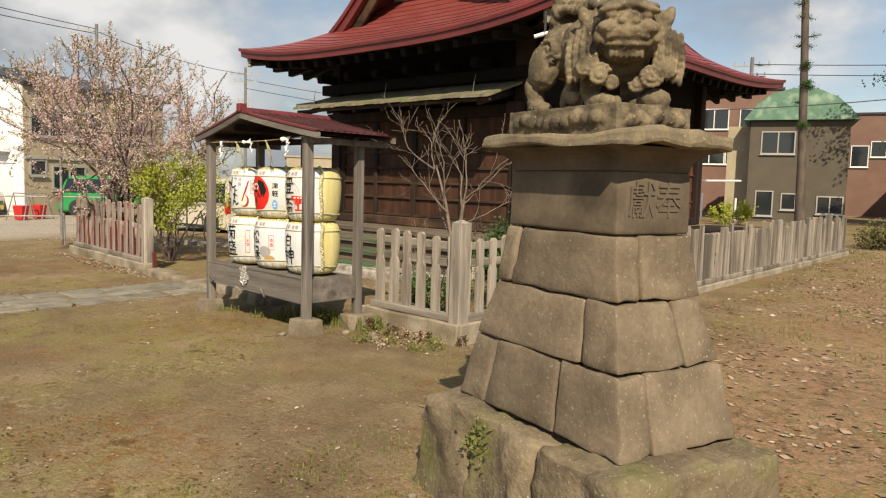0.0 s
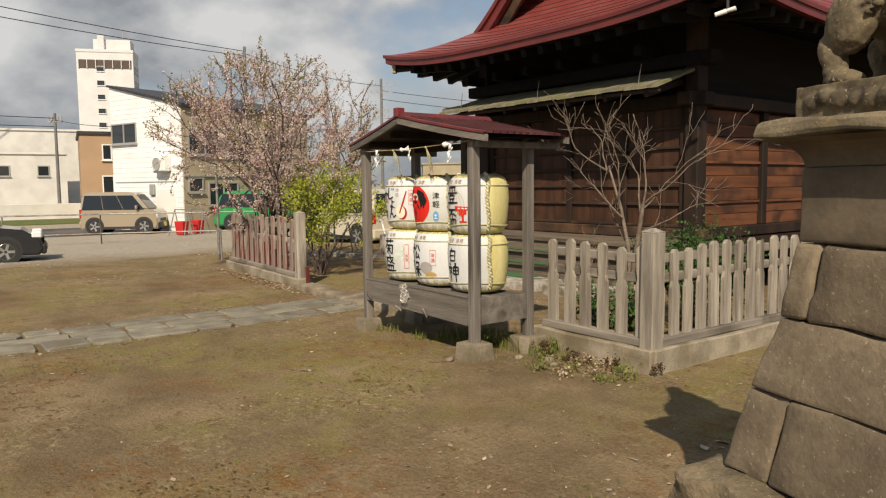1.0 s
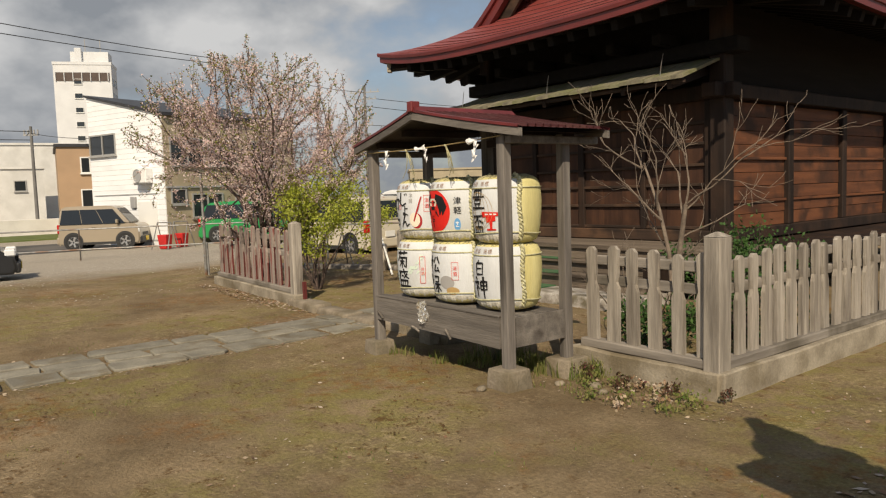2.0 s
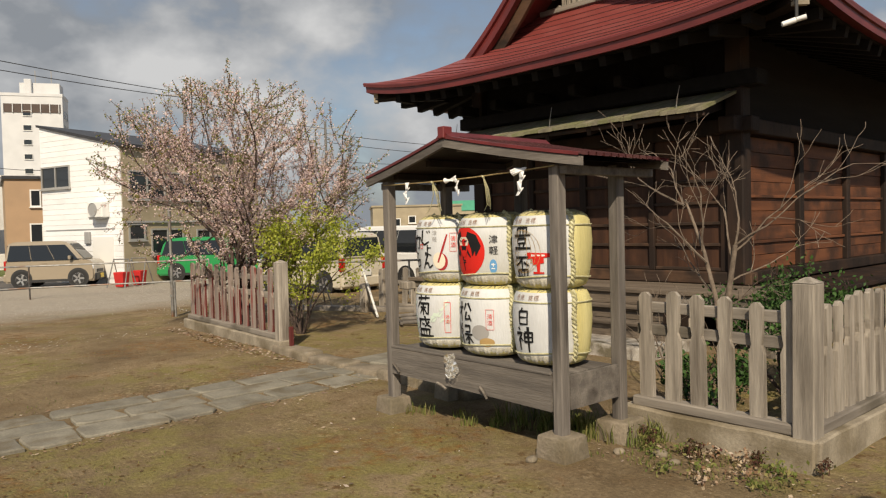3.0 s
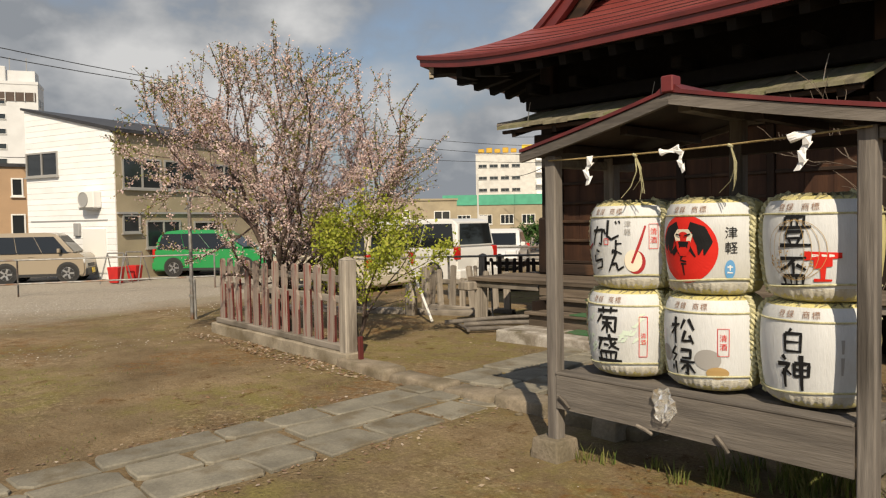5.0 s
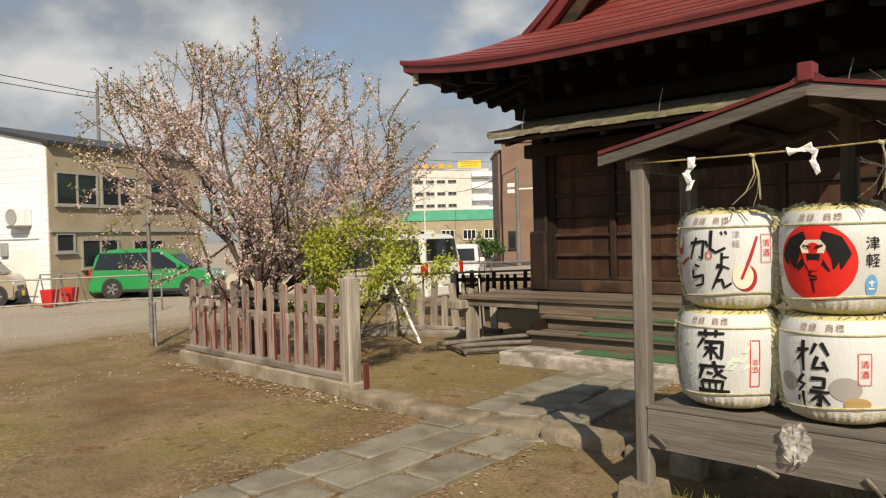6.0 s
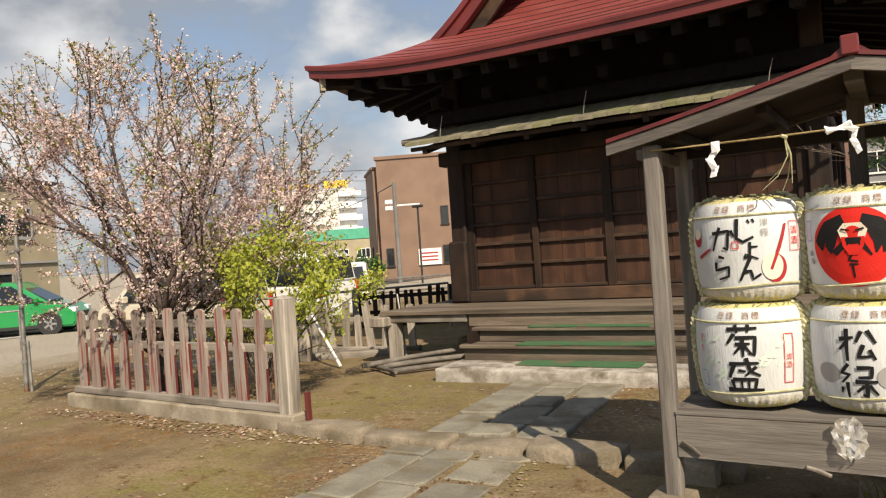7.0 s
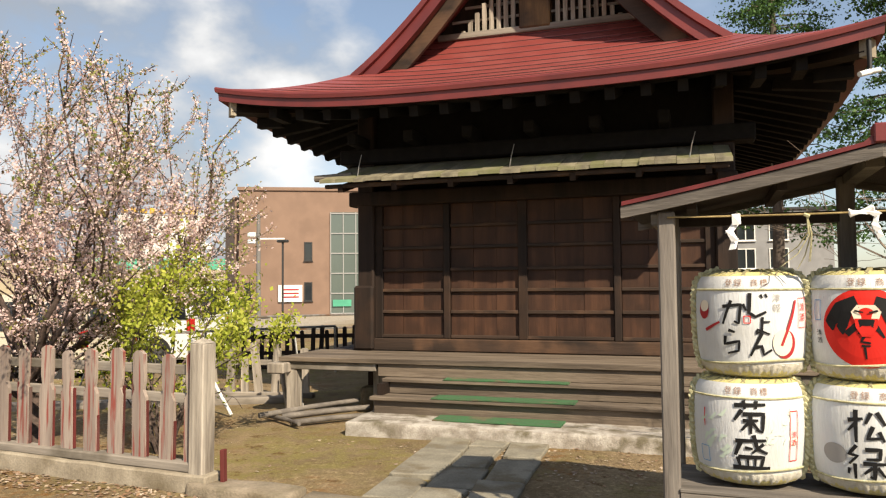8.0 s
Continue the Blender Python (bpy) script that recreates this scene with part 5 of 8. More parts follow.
random.seed(4)
for i in range(70):
    cu, cv = random.uniform(-0.17, 0.13), random.uniform(0.17, 0.265)
    if abs(cu + 0.02) > 0.035:
        stroke(dots, [(cu - 0.004, cv), (cu + 0.004, cv + 0.003)], [0.007, 0.007], 0.0075)
barrel(LABEL + "with a red cup print and black brushwork", 1.575, V - 0.02, Z1, -2, [
    ("ring_print", rings, INK_OCHRE), ("dot_print", dots, INK_OCHRE), ("brush_mark", mark(M_G, -0.02, 0.365, 0.165), INK), ("brush_mark", mark(M_N, -0.03, 0.155, 0.165), INK),
    ("red_cup", mark([(0.28, -0.5, 0.3, 0.5, 0.32), (0.42, -0.25, 0.12, 0.25, 0.12), (0.2, 0.0, 0.1, 0.0, -0.4), (0.1, -0.25, -0.42, 0.25, -0.42)], 0.115, 0.19, 0.17), INK_RED),
    ("cup_bar", mark([(0.09, -0.3, 0.3, -0.12, 0.3), (0.09, -0.04, 0.3, 0.1, 0.3), (0.09, 0.16, 0.3, 0.3, 0.3)], 0.115, 0.192, 0.17), WHITE_FRAME)], False)

# crumpled clear film hanging from the shelf
bm = bmesh.new()
rows = []
for j in range(9):
    w = 0.03 + 0.038 * math.sin(j / 8 * math.pi) + 0.012 * (j % 2)
    rows.append([(0.86 + w * (i / 6 - 0.5) * 2, -0.085 - 0.02 * math.sin(i * 2.1 + j), 0.605 - 0.024 * j + 0.01 * math.sin(i * 3 + j)) for i in range(7)])
strip(bm, rows)
solo("plastic_film", bm, CLEAR_FILM, "crumpled clear plastic film hanging over the shelf edge", "film", SHED)

# ---------------------------------------------------------------- stone pedestal and its guardian lion
PED = pose(-0.943, 3.30, 0, 0, 0, -22)


def build_pedestal():
    ped = thing("stone_pedestal", PED, "battered stone pedestal of coursed brown-grey blocks", "pedestal")
    # half sizes (long, short) at heights
    lv = [(0.0, 0.77, 0.53), (0.49, 0.70, 0.47), (0.51, 0.575, 0.345), (0.835, 0.495, 0.305), (1.108, 0.412, 0.252), (1.382, 0.375, 0.226)]
    random.seed(21)
    # rough plinth of large stones
    k = 0
    a0, b0, a1, b1 = lv[0][1], lv[0][2], lv[1][1], lv[1][2]
    for lo, hi in ((-1.0, -0.35), (-0.35, 0.3), (0.3, 1.0)):
        bm = bmesh.new()
        frustum(bm, (lo * a0 + 0.004, hi * a0 - 0.004, -b0, b0), (lo * a1 + 0.004, hi * a1 - 0.004, -b1, b1), -0.08, lv[1][0] + 0.015, 0.03)
        cut_grid(bm, 9)
        part("plinth_stone", rough(rough(bm, 0.05, 4.0, k), 0.022, 14, k + 3), STONE_ROUGH, ped, "rough-hewn mossy plinth stone", smooth=60)
        k += 1
    # coursed blocks, joints broken from course to course
    splits = [(-1.0, -0.62, 0.28, 1.0), (-1.0, 0.55, 1.0), (-1.0, -0.7, 1.0)]
    for c in range(3):
        (z0, la, sa), (z1, lb, sb) = lv[c + 2], lv[c + 3]
        if c:
            z0 = lv[c + 2][0]
        for lo, hi in zip(splits[c], splits[c][1:]):
            g = 0.004
            cut = (-0.48, 0.3, -0.4)[c]
            for y0, y1 in (((-1, cut), (cut, 1)) if hi == 1.0 else ((-1, 1),)):
                bm = bmesh.new()
                frustum(bm, (lo * la + g, hi * la - g, y0 * sa + g * (y0 > -1), y1 * sa - g * (y1 < 1)), (lo * lb + g, hi * lb - g, y0 * sb + g * (y0 > -1), y1 * sb - g * (y1 < 1)), z0 + 0.005, z1 - 0.003, 0.014)
                cut_grid(bm, 4)
                part("block", rough(bm, 0.013, 11, 5 + k), STONE, ped, smooth=50)
                k += 1
    part("core", boxed(-0.33, 0.33, -0.18, 0.18, 0.3, 1.7), STONE, ped)
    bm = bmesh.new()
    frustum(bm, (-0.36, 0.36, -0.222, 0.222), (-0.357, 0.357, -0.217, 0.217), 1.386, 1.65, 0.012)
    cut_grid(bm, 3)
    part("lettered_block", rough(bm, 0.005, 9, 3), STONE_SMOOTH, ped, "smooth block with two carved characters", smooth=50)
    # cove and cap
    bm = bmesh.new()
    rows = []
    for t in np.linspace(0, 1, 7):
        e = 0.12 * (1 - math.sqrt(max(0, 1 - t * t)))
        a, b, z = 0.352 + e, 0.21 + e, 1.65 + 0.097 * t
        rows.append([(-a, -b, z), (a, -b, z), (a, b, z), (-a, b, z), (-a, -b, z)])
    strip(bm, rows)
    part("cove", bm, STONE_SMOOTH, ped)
    bm = boxed(-0.515, 0.515, -0.30, 0.30, 1.747, 1.815, 0.018, 2)
    cut_grid(bm, 7)
    part("cap", rough(rough(bm, 0.024, 6, 2), 0.010, 19, 5), STONE_CAP, ped, "chipped cap slab spotted with lichen", smooth=50)
    # raised letters; their dark colour paints the shade of carved grooves
    for ch, x in (("奉", 0.08), ("獻", -0.08)):
        me = letters(ch, 0.165)
        bm = bmesh.new()
        bm.from_mesh(me)
        bpy.data.meshes.remove(me)
        ex = bmesh.ops.extrude_face_region(bm, geom=bm.faces[:])
        bmesh.ops.translate(bm, verts=[e for e in ex["geom"] if isinstance(e, bmesh.types.BMVert)], vec=(0, 0, 0.004))
        part("carved_character", bm, CARVED, ped, m=pose(0.3605, x, 1.52, 90, 0, 90))


build_pedestal()


def build_lion():
    bm = bmesh.new()
    hc, fw, rt = Vector((0.235, -0.055, 0.46)), Vector((0.77, -0.63, 0)), Vector((0.63, 0.77, 0))

    def ball(x, y, z, rx, ry=None, rz=None, turn=(0, 0, 0), fine=2):
        m = pose(x, y, z, *turn) @ Matrix.Diagonal((rx, ry or rx, rz or rx, 1))
        bmesh.ops.create_icosphere(bm, subdivisions=fine, radius=1, matrix=m)

    def head(f, r, z, sf, sr=None, sz=None, roll=0):
        """A lump of the head: f forwards, r to its side, z up; sizes likewise."""
        p = hc + fw * f + rt * r + Vector((0, 0, z))
        m = pose(*p, 0, 0, -39.3) @ pose(0, 0, 0, roll, 0, 0) @ Matrix.Diagonal((sf, sr or sf, sz or sf, 1))
        bmesh.ops.create_icosphere(bm, subdivisions=2, radius=1, matrix=m)

    def spiral(f, r, z, size, turns, hand):
        n = int(turns * 14)
        for i in range(n):
            a, k = i / 14 * math.tau * hand, size * (i + 3) / (n + 3)
            head(f + 0.012 * (1 - i / n), r + k * math.cos(a), z + k * math.sin(a), 0.018, 0.011, 0.011)

    # worn base slab
    bmesh.ops.create_cube(bm, size=1, matrix=pose(-0.01, 0, 0.055) @ Matrix.Diagonal((0.80, 0.47, 0.15, 1)))
    random.seed(2)
    for i in range(44):
        a = i / 44 * math.tau
        q = random.uniform(0.6, 1.0)
        ball(-0.01 + 0.39 * math.copysign(min(1, abs(math.cos(a)) * 1.25), math.cos(a)), 0.225 * math.copysign(min(1, abs(math.sin(a)) * 1.25), math.sin(a)), random.uniform(0.05, 0.085), 0.06 * q, 0.045 * q, 0.045 * q)
    # crouching body, rump to -x
    ball(-0.20, 0.0, 0.44, 0.19, 0.165, 0.155, (0, 8, 0))
    ball(-0.02, 0.0, 0.45, 0.22, 0.17, 0.155)
    ball(0.12, 0.0, 0.42, 0.17, 0.175, 0.185)
    for s in (-1, 1):
        y = 0.13 * s
        ball(-0.265, y, 0.36, 0.105, 0.07, 0.13, (0, 20, 0))
        ball(-0.34, y, 0.24, 0.05, 0.05, 0.10, (0, -25, 0))
        ball(-0.325, y, 0.18, 0.045, 0.05, 0.07)
        ball(-0.29, y, 0.15, 0.085, 0.058, 0.04)
        ball(0.10, y, 0.27, 0.055, 0.055, 0.13, (0, 10, 0))
        ball(0.16, y, 0.155, 0.09, 0.06, 0.045)
        for k in (-1, 0, 1):
            ball(0.235, y + 0.033 * k, 0.15, 0.035, 0.02, 0.032)
    ball(0.32, 0.06, 0.165, 0.085, 0.075, 0.055)
    ball(-0.06, -0.15, 0.19, 0.03, 0.025, 0.07, (0, 20, 0))
    ball(0.0, -0.16, 0.18, 0.05, 0.03, 0.035)
    # head
    head(0, 0, 0, 0.165, 0.17, 0.15)
    head(0.09, 0, -0.01, 0.085, 0.135, 0.06)
    head(0.07, 0, 0.105, 0.09, 0.145, 0.035)
    head(0.125, 0, 0.045, 0.05, 0.05, 0.035)
    for s in (-1, 1):
        head(0.16, s * 0.028, 0.03, 0.02, 0.025, 0.018)
        head(0.135, s * 0.085, 0.085, 0.035, 0.055, 0.02, s * -14)
        head(0.13, s * 0.078, 0.058, 0.028, 0.028, 0.02)
        head(0.125, s * 0.085, 0.005, 0.045, 0.055, 0.035)
        head(0.10, s * 0.125, -0.03, 0.03, 0.028, 0.035)
        head(-0.01, s * 0.19, 0.075, 0.035, 0.03, 0.06, s * -20)
        head(-0.03, s * 0.165, 0.02, 0.07, 0.045, 0.10)
    # upper lip, teeth, lower jaw and beard
    head(0.13, 0, -0.012, 0.035, 0.115, 0.017)
    for i in range(9):
        head(0.135, -0.088 + 0.022 * i, -0.036, 0.012, 0.009, 0.012)
    head(0.105, 0, -0.066, 0.045, 0.11, 0.018)
    head(0.07, 0, -0.085, 0.06, 0.09, 0.025)
    for i in range(7):
        head(0.10, -0.07 + 0.023 * i, -0.10, 0.018, 0.01, 0.03)
    # locks at both sides, ending in curls
    for s in (-1, 1):
        for i in range(5):
            a = i / 4
            for k in range(7):
                t = k / 6
                head(0.03 - 0.05 * a + 0.03 * t, s * (0.125 + 0.032 * i + 0.012 * math.sin(t * 3.1)), 0.03 - 0.20 * t - 0.01 * i, 0.024, 0.014, 0.026)
        spiral(0.075, s * 0.115, -0.195, 0.055, 2.0, s)
        spiral(0.055, s * 0.185, -0.16, 0.045, 2.0, s)
        spiral(0.05, s * 0.06, -0.23, 0.04, 1.6, -s)
    # mane over the crown and neck
    for i in range(9):
        a = math.pi * i / 8
        head(-0.06, 0.165 * math.cos(a), 0.02 + 0.135 * math.sin(a), 0.05, 0.035, 0.04)
        head(-0.13, 0.175 * math.cos(a), 0.0 + 0.15 * math.sin(a), 0.05, 0.04, 0.045)
    # flowing relief on flank and shoulder
    for cx, cz, r0 in ((-0.2, 0.43, 0.075), (0.0, 0.46, 0.06)):
        for i in range(26):
            a, k = i * 0.48, r0 * (i + 3) / 29
            ball(cx + k * math.cos(a), -0.158, cz + k * math.sin(a), 0.012, 0.024, 0.012)
    # tail laid over the back in thick waves
    for w in range(4):
        for k in range(12):
            t = k / 11
            ball(-0.30 + 0.36 * t, -0.05 + 0.045 * w, 0.60 + 0.05 * math.sin(t * 3.14) + 0.035 * (w % 2) + 0.02 * math.sin(t * 9), 0.03, 0.026, 0.026)
    for i in range(6):
        ball(-0.33 + 0.012 * i, 0.0, 0.48 + 0.06 * i, 0.06, 0.07, 0.06)
    me = mesh_of(bm, "guardian_lion_statue")
    ob = solo("guardian_lion_statue", me, LION_STONE, "weathered stone guardian lion statue standing on the pedestal", "statue", PED @ pose(-0.02, 0.0, 1.805) @ Matrix.Diagonal((0.90, 0.94, 0.93, 1)))
    rm = ob.modifiers.new("remesh", "REMESH")
    rm.mode, rm.voxel_size, rm.use_smooth_shade = "VOXEL", 0.0065, True
    tx = bpy.data.textures.new("chisel", "CLOUDS")
    tx.noise_scale, tx.noise_depth = 0.03, 3
    dp = ob.modifiers.new("chisel", "DISPLACE")
    dp.texture, dp.strength, dp.mid_level = tx, 0.007, 0.5


build_lion()

# ---------------------------------------------------------------- fences
random.seed(31)


def slat_mesh(name, w, z0, z1, t=0.035, notch=True):
    """A fence board with an ogee notch near the rails and a pointed top."""
    zn = z0 + (z1 - z0) * 0.60
    h = w / 2
    poly = [(-h, z0), (h, z0), (h, zn - 0.03), (h * 0.62, zn + 0.03), (h * 0.80, zn + 0.10), (h * 0.84, z1 - 0.03), (h * 0.3, z1), (-h * 0.3, z1), (-h * 0.84, z1 - 0.03), (-h * 0.80, zn + 0.10), (-h * 0.62, zn + 0.03), (-h, zn - 0.03)] if notch else [(-h, z0), (h, z0), (h * 0.93, z1 - 0.02), (h * 0.4, z1), (-h * 0.4, z1), (-h * 0.93, z1 - 0.02)]
    return mesh_of(prism(bmesh.new(), poly, -t / 2, t / 2, 1), name)


def fence(label, a, b, base_h, slat_top, step, slat_w, slat_mat, sill_mat, end_posts, post_top, rails, base_out=0.11, notch=True, lean=1.2, group=""):
    a, b = Vector((*a, 0)), Vector((*b, 0))
    length = (b - a).length
    ang = math.degrees(math.atan2(b.y - a.y, b.x - a.x))
    f = thing("fence", pose(a.x, a.y, 0, 0, 0, ang), label, "fence", group)
    if base_h:
        bm = boxed(-0.08, length + 0.08, -base_out, base_out, -0.1, base_h, 0.012)
        bmesh.ops.subdivide_edges(bm, edges=[e for e in bm.edges if e.calc_length() > 1], cuts=14)
        part("concrete_base", rough(bm, 0.012, 4, a.x), CONCRETE, f, "stained concrete footing")
    part("sill", boxed(0.0, length, -0.06, 0.06, base_h, base_h + 0.075, 0.01), sill_mat, f)
    for z in rails:
        part("rail", boxed(0.0, length, 0.02, 0.07, z - 0.04, z + 0.04, 0.006), sill_mat, f)
    kinds = [slat_mesh("slat", slat_w * k, base_h + 0.06, slat_top + d, 0.035, notch) for k, d in ((1.0, 0.0), (0.92, -0.02 * lean), (1.05, 0.012 * lean))]
    n = max(1, int(round(length / step)))
    for i in range(n):
        x = (i + 0.5) * length / n
        slat = part("slat", kinds[random.randrange(3)], slat_mat, f, m=pose(x + random.uniform(-0.008, 0.008), random.uniform(-0.006, 0.004), 0, random.uniform(-0.6, 0.6), random.uniform(-lean, lean), random.uniform(-2, 2)))
        if slat_mat == RED_SLAT:
            # red paint left on the sheltered edges
            for o in (-1, 1):
                u, top = o * slat_w * 0.5, base_h + random.uniform(0.35, 0.78)
                part("painted_edge", boxed(u - 0.006, u + 0.006, -0.008, 0.016, base_h + 0.08, top), RED_WOOD, slat, "faded red paint on the edge")
    for x in end_posts:
        bm = boxed(x - 0.07, x + 0.07, -0.075, 0.075, base_h * 0.4, post_top - 0.035, 0.008)
        frustum(bm, (x - 0.07, x + 0.07, -0.075, 0.075), (x - 0.012, x + 0.012, -0.012, 0.012), post_top - 0.034, post_top)
        part("post", bm, GREY_WOOD, f, m=pose(0, 0, 0, 0, 0.6, 0))
    return f


fence("grey weathered picket fence on a concrete base", (-4.88, 6.215), (-3.60, 6.03), 0.20, 1.065, 0.205, 0.115, GREY_WOOD, GREY_WOOD_X, [1.29], 1.235, (0.95, 0.78))
fence("grey weathered picket fence on a concrete base along the hall", (-3.60, 6.03), (-3.12, 10.5), 0.20, 1.05, 0.20, 0.115, GREY_WOOD, GREY_WOOD_X, [4.3], 1.2, (0.95, 0.78))
fence("bleached leaning plank fence with gaps on a low concrete base", (-3.05, 10.7), (-2.35, 21.5), 0.10, 0.98, 0.175, 0.115, PALE_WOOD, PALE_WOOD, [], 1.2, (0.85, 0.4), notch=False, lean=4.5)
fence("picket fence with faded red paint on a concrete base", (-13.85, 7.50), (-10.28, 6.84), 0.15, 1.10, 0.275, 0.15, RED_SLAT, GREY_WOOD_X, [3.58], 1.25, (0.95, 0.72))
# red board leaning behind the end post
solo("loose_board", boxed(-0.016, 0.016, -0.03, 0.03, 0, 0.34, 0.004), RED_WOOD, "faded red board standing against the fence post", "board", pose(-10.13, 6.85, 0.0, 0, -1, 0))

# ---------------------------------------------------------------- approach of stone slabs
random.seed(41)


def slab_run(name, label, start, slope, length, width, cols, z, lens, seed, g=0.014):
    """Rows of uneven slabs along the approach; start is the middle of its near end."""
    random.seed(seed)
    along = Vector((slope, 1, 0)).normalized()
    across = Vector((along.y, -along.x, 0))
    p = thing(name, pose(0, 0, 0), label, "paving", kind="structure")
    start = Vector((*start, 0))
    edges = [-width / 2 + width * c for c in cols]
    for c in range(len(cols) - 1):
        t = -random.uniform(0, 0.5)
        while t < length:
            w = random.uniform(*lens)
            t0, t1 = max(t, 0), min(t + w, length)
            t += w
            if t1 - t0 < 0.12:
                continue
            s0, s1 = edges[c] + g, edges[c + 1] - g
            j = [random.uniform(-0.032, 0.032) for _ in range(8)]
            ga, gb = g * random.uniform(0.4, 2.0), g * random.uniform(0.4, 2.0)
            cs = [(t0 + ga + j[0], s0 + j[1]), (t1 - gb + j[2], s0 + j[3]), (t1 - gb + j[4], s1 + j[5]), (t0 + ga + j[6], s1 + j[7])]
            # broken corners and edges that are not quite straight
            outline = []
            for k in range(4):
                p0, p1, p2 = Vector(cs[k - 1]), Vector(cs[k]), Vector(cs[(k + 1) % 4])
                if random.random() < 0.4:
                    cut = random.uniform(0.02, 0.08)
                    outline += [p1 + (p0 - p1).normalized() * cut, p1 + (p2 - p1).normalized() * cut * random.uniform(0.4, 1.2)]
                else:
                    outline.append(p1)
                mid = p1.lerp(p2, random.uniform(0.35, 0.65))
                n = Vector((-(p2 - p1).y, (p2 - p1).x)).normalized()
                outline.append(mid + n * random.uniform(-0.012, 0.014))
            bm = bmesh.new()
            h = z + random.uniform(-0.01, 0.008)
            tilt, roll = random.uniform(-0.012, 0.012), random.uniform(-0.012, 0.012)
            lo, hi = [], []
            for a, s in outline:
                q = start + along * a + across * s
                lo.append(bm.verts.new((q.x, q.y, -0.06)))
                hi.append(bm.verts.new((q.x, q.y, h + (a - (t0 + t1) / 2) * tilt + (s - (s0 + s1) / 2) * roll)))
            bm.faces.new(hi[::-1])
            for i in range(len(hi)):
                bm.faces.new((lo[i], hi[i], hi[(i + 1) % len(hi)], lo[(i + 1) % len(hi)]))
            bmesh.ops.recalc_face_normals(bm, faces=bm.faces[:])
            bmesh.ops.bevel(bm, geom=[e for e in bm.edges if all(v in hi for v in e.verts)], offset=0.01, segments=1, affect="EDGES")
            part("slab", bm, SLAB, p)


slab_run("pavement_outer", "approach of worn grey-green stone slabs in the earth", (-9.27, -2.6), 0.09, 9.12, 1.18, (0, 0.31, 0.62, 1), 0.026, (0.4, 0.95), 3, 0.02)
slab_run("pavement_inner", "approach of worn grey stone slabs before the steps", (-8.43, 6.82), 0.04, 2.33, 1.24, (0, 0.36, 0.66, 1), 0.036, (0.6, 1.1), 5, 0.018)

# kerb stones across the approach
for i, (x0, y0, x1, y1, w, h) in enumerate(((-10.35, 6.86, -9.42, 6.64, 0.15, 0.11), (-9.38, 6.66, -8.62, 6.56, 0.15, 0.075), (-8.6, 6.56, -7.98, 6.50, 0.15, 0.07), (-7.95, 6.47, -7.27, 6.38, 0.14, 0.12), (-7.24, 6.36, -6.5, 6.28, 0.14, 0.1))):
    length = math.hypot(x1 - x0, y1 - y0)
    bm = boxed(0, length, -w, w, -0.08, h * 0.9, 0.028, 2)
    cut_grid(bm, 2)
    solo("kerb_stone", rough(bm, 0.028, 3, i), KERB, "worn rounded kerb stone bedded across the approach", "kerb stone", pose(x0, y0, 0, 0, 0, math.degrees(math.atan2(y1 - y0, x1 - x0))), group="kerb stones", smooth=60)


# ---------------------------------------------------------------- trees
def grow(bm, rng, p, d, r, length, depth, tips, bend=0.25, ratio=0.72, kids=(2, 3), up=0.12, spread=0.65, segs=4, sides=5, rmin=0.003):
    pts, rad = [p.copy()], [r]
    q, v = p.copy(), d.normalized()
    for i in range(segs):
        v = (v + Vector((rng.gauss(0, bend), rng.gauss(0, bend), rng.gauss(0, bend) + up)) * 0.5).normalized()
        q = q + v * length / segs
        pts.append(q.copy())
        rad.append(max(rmin, r * (1 - 0.42 * (i + 1) / segs)))
        if depth <= 2:
            tips.append((q.copy(), depth, v.copy()))
    tube(bm, pts, rad, sides if r > 0.012 else 4, cap=False)
    if depth <= 0:
        return
    for k in range(rng.randint(*kids)):
        a = rng.random()
        at = pts[-1] if k == 0 else pts[rng.randint(2, segs)]
        side = Vector((rng.gauss(0, 1), rng.gauss(0, 1), rng.gauss(0, 0.7)))
        nd = (v + side.normalized() * spread * (0.6 + 0.6 * a)).normalized()
        grow(bm, rng, at, nd, rad[-1] * (0.9 if k == 0 else 0.72), length * ratio * rng.uniform(0.8, 1.2), depth - 1, tips, bend, ratio, kids, up, spread, segs, sides, rmin)


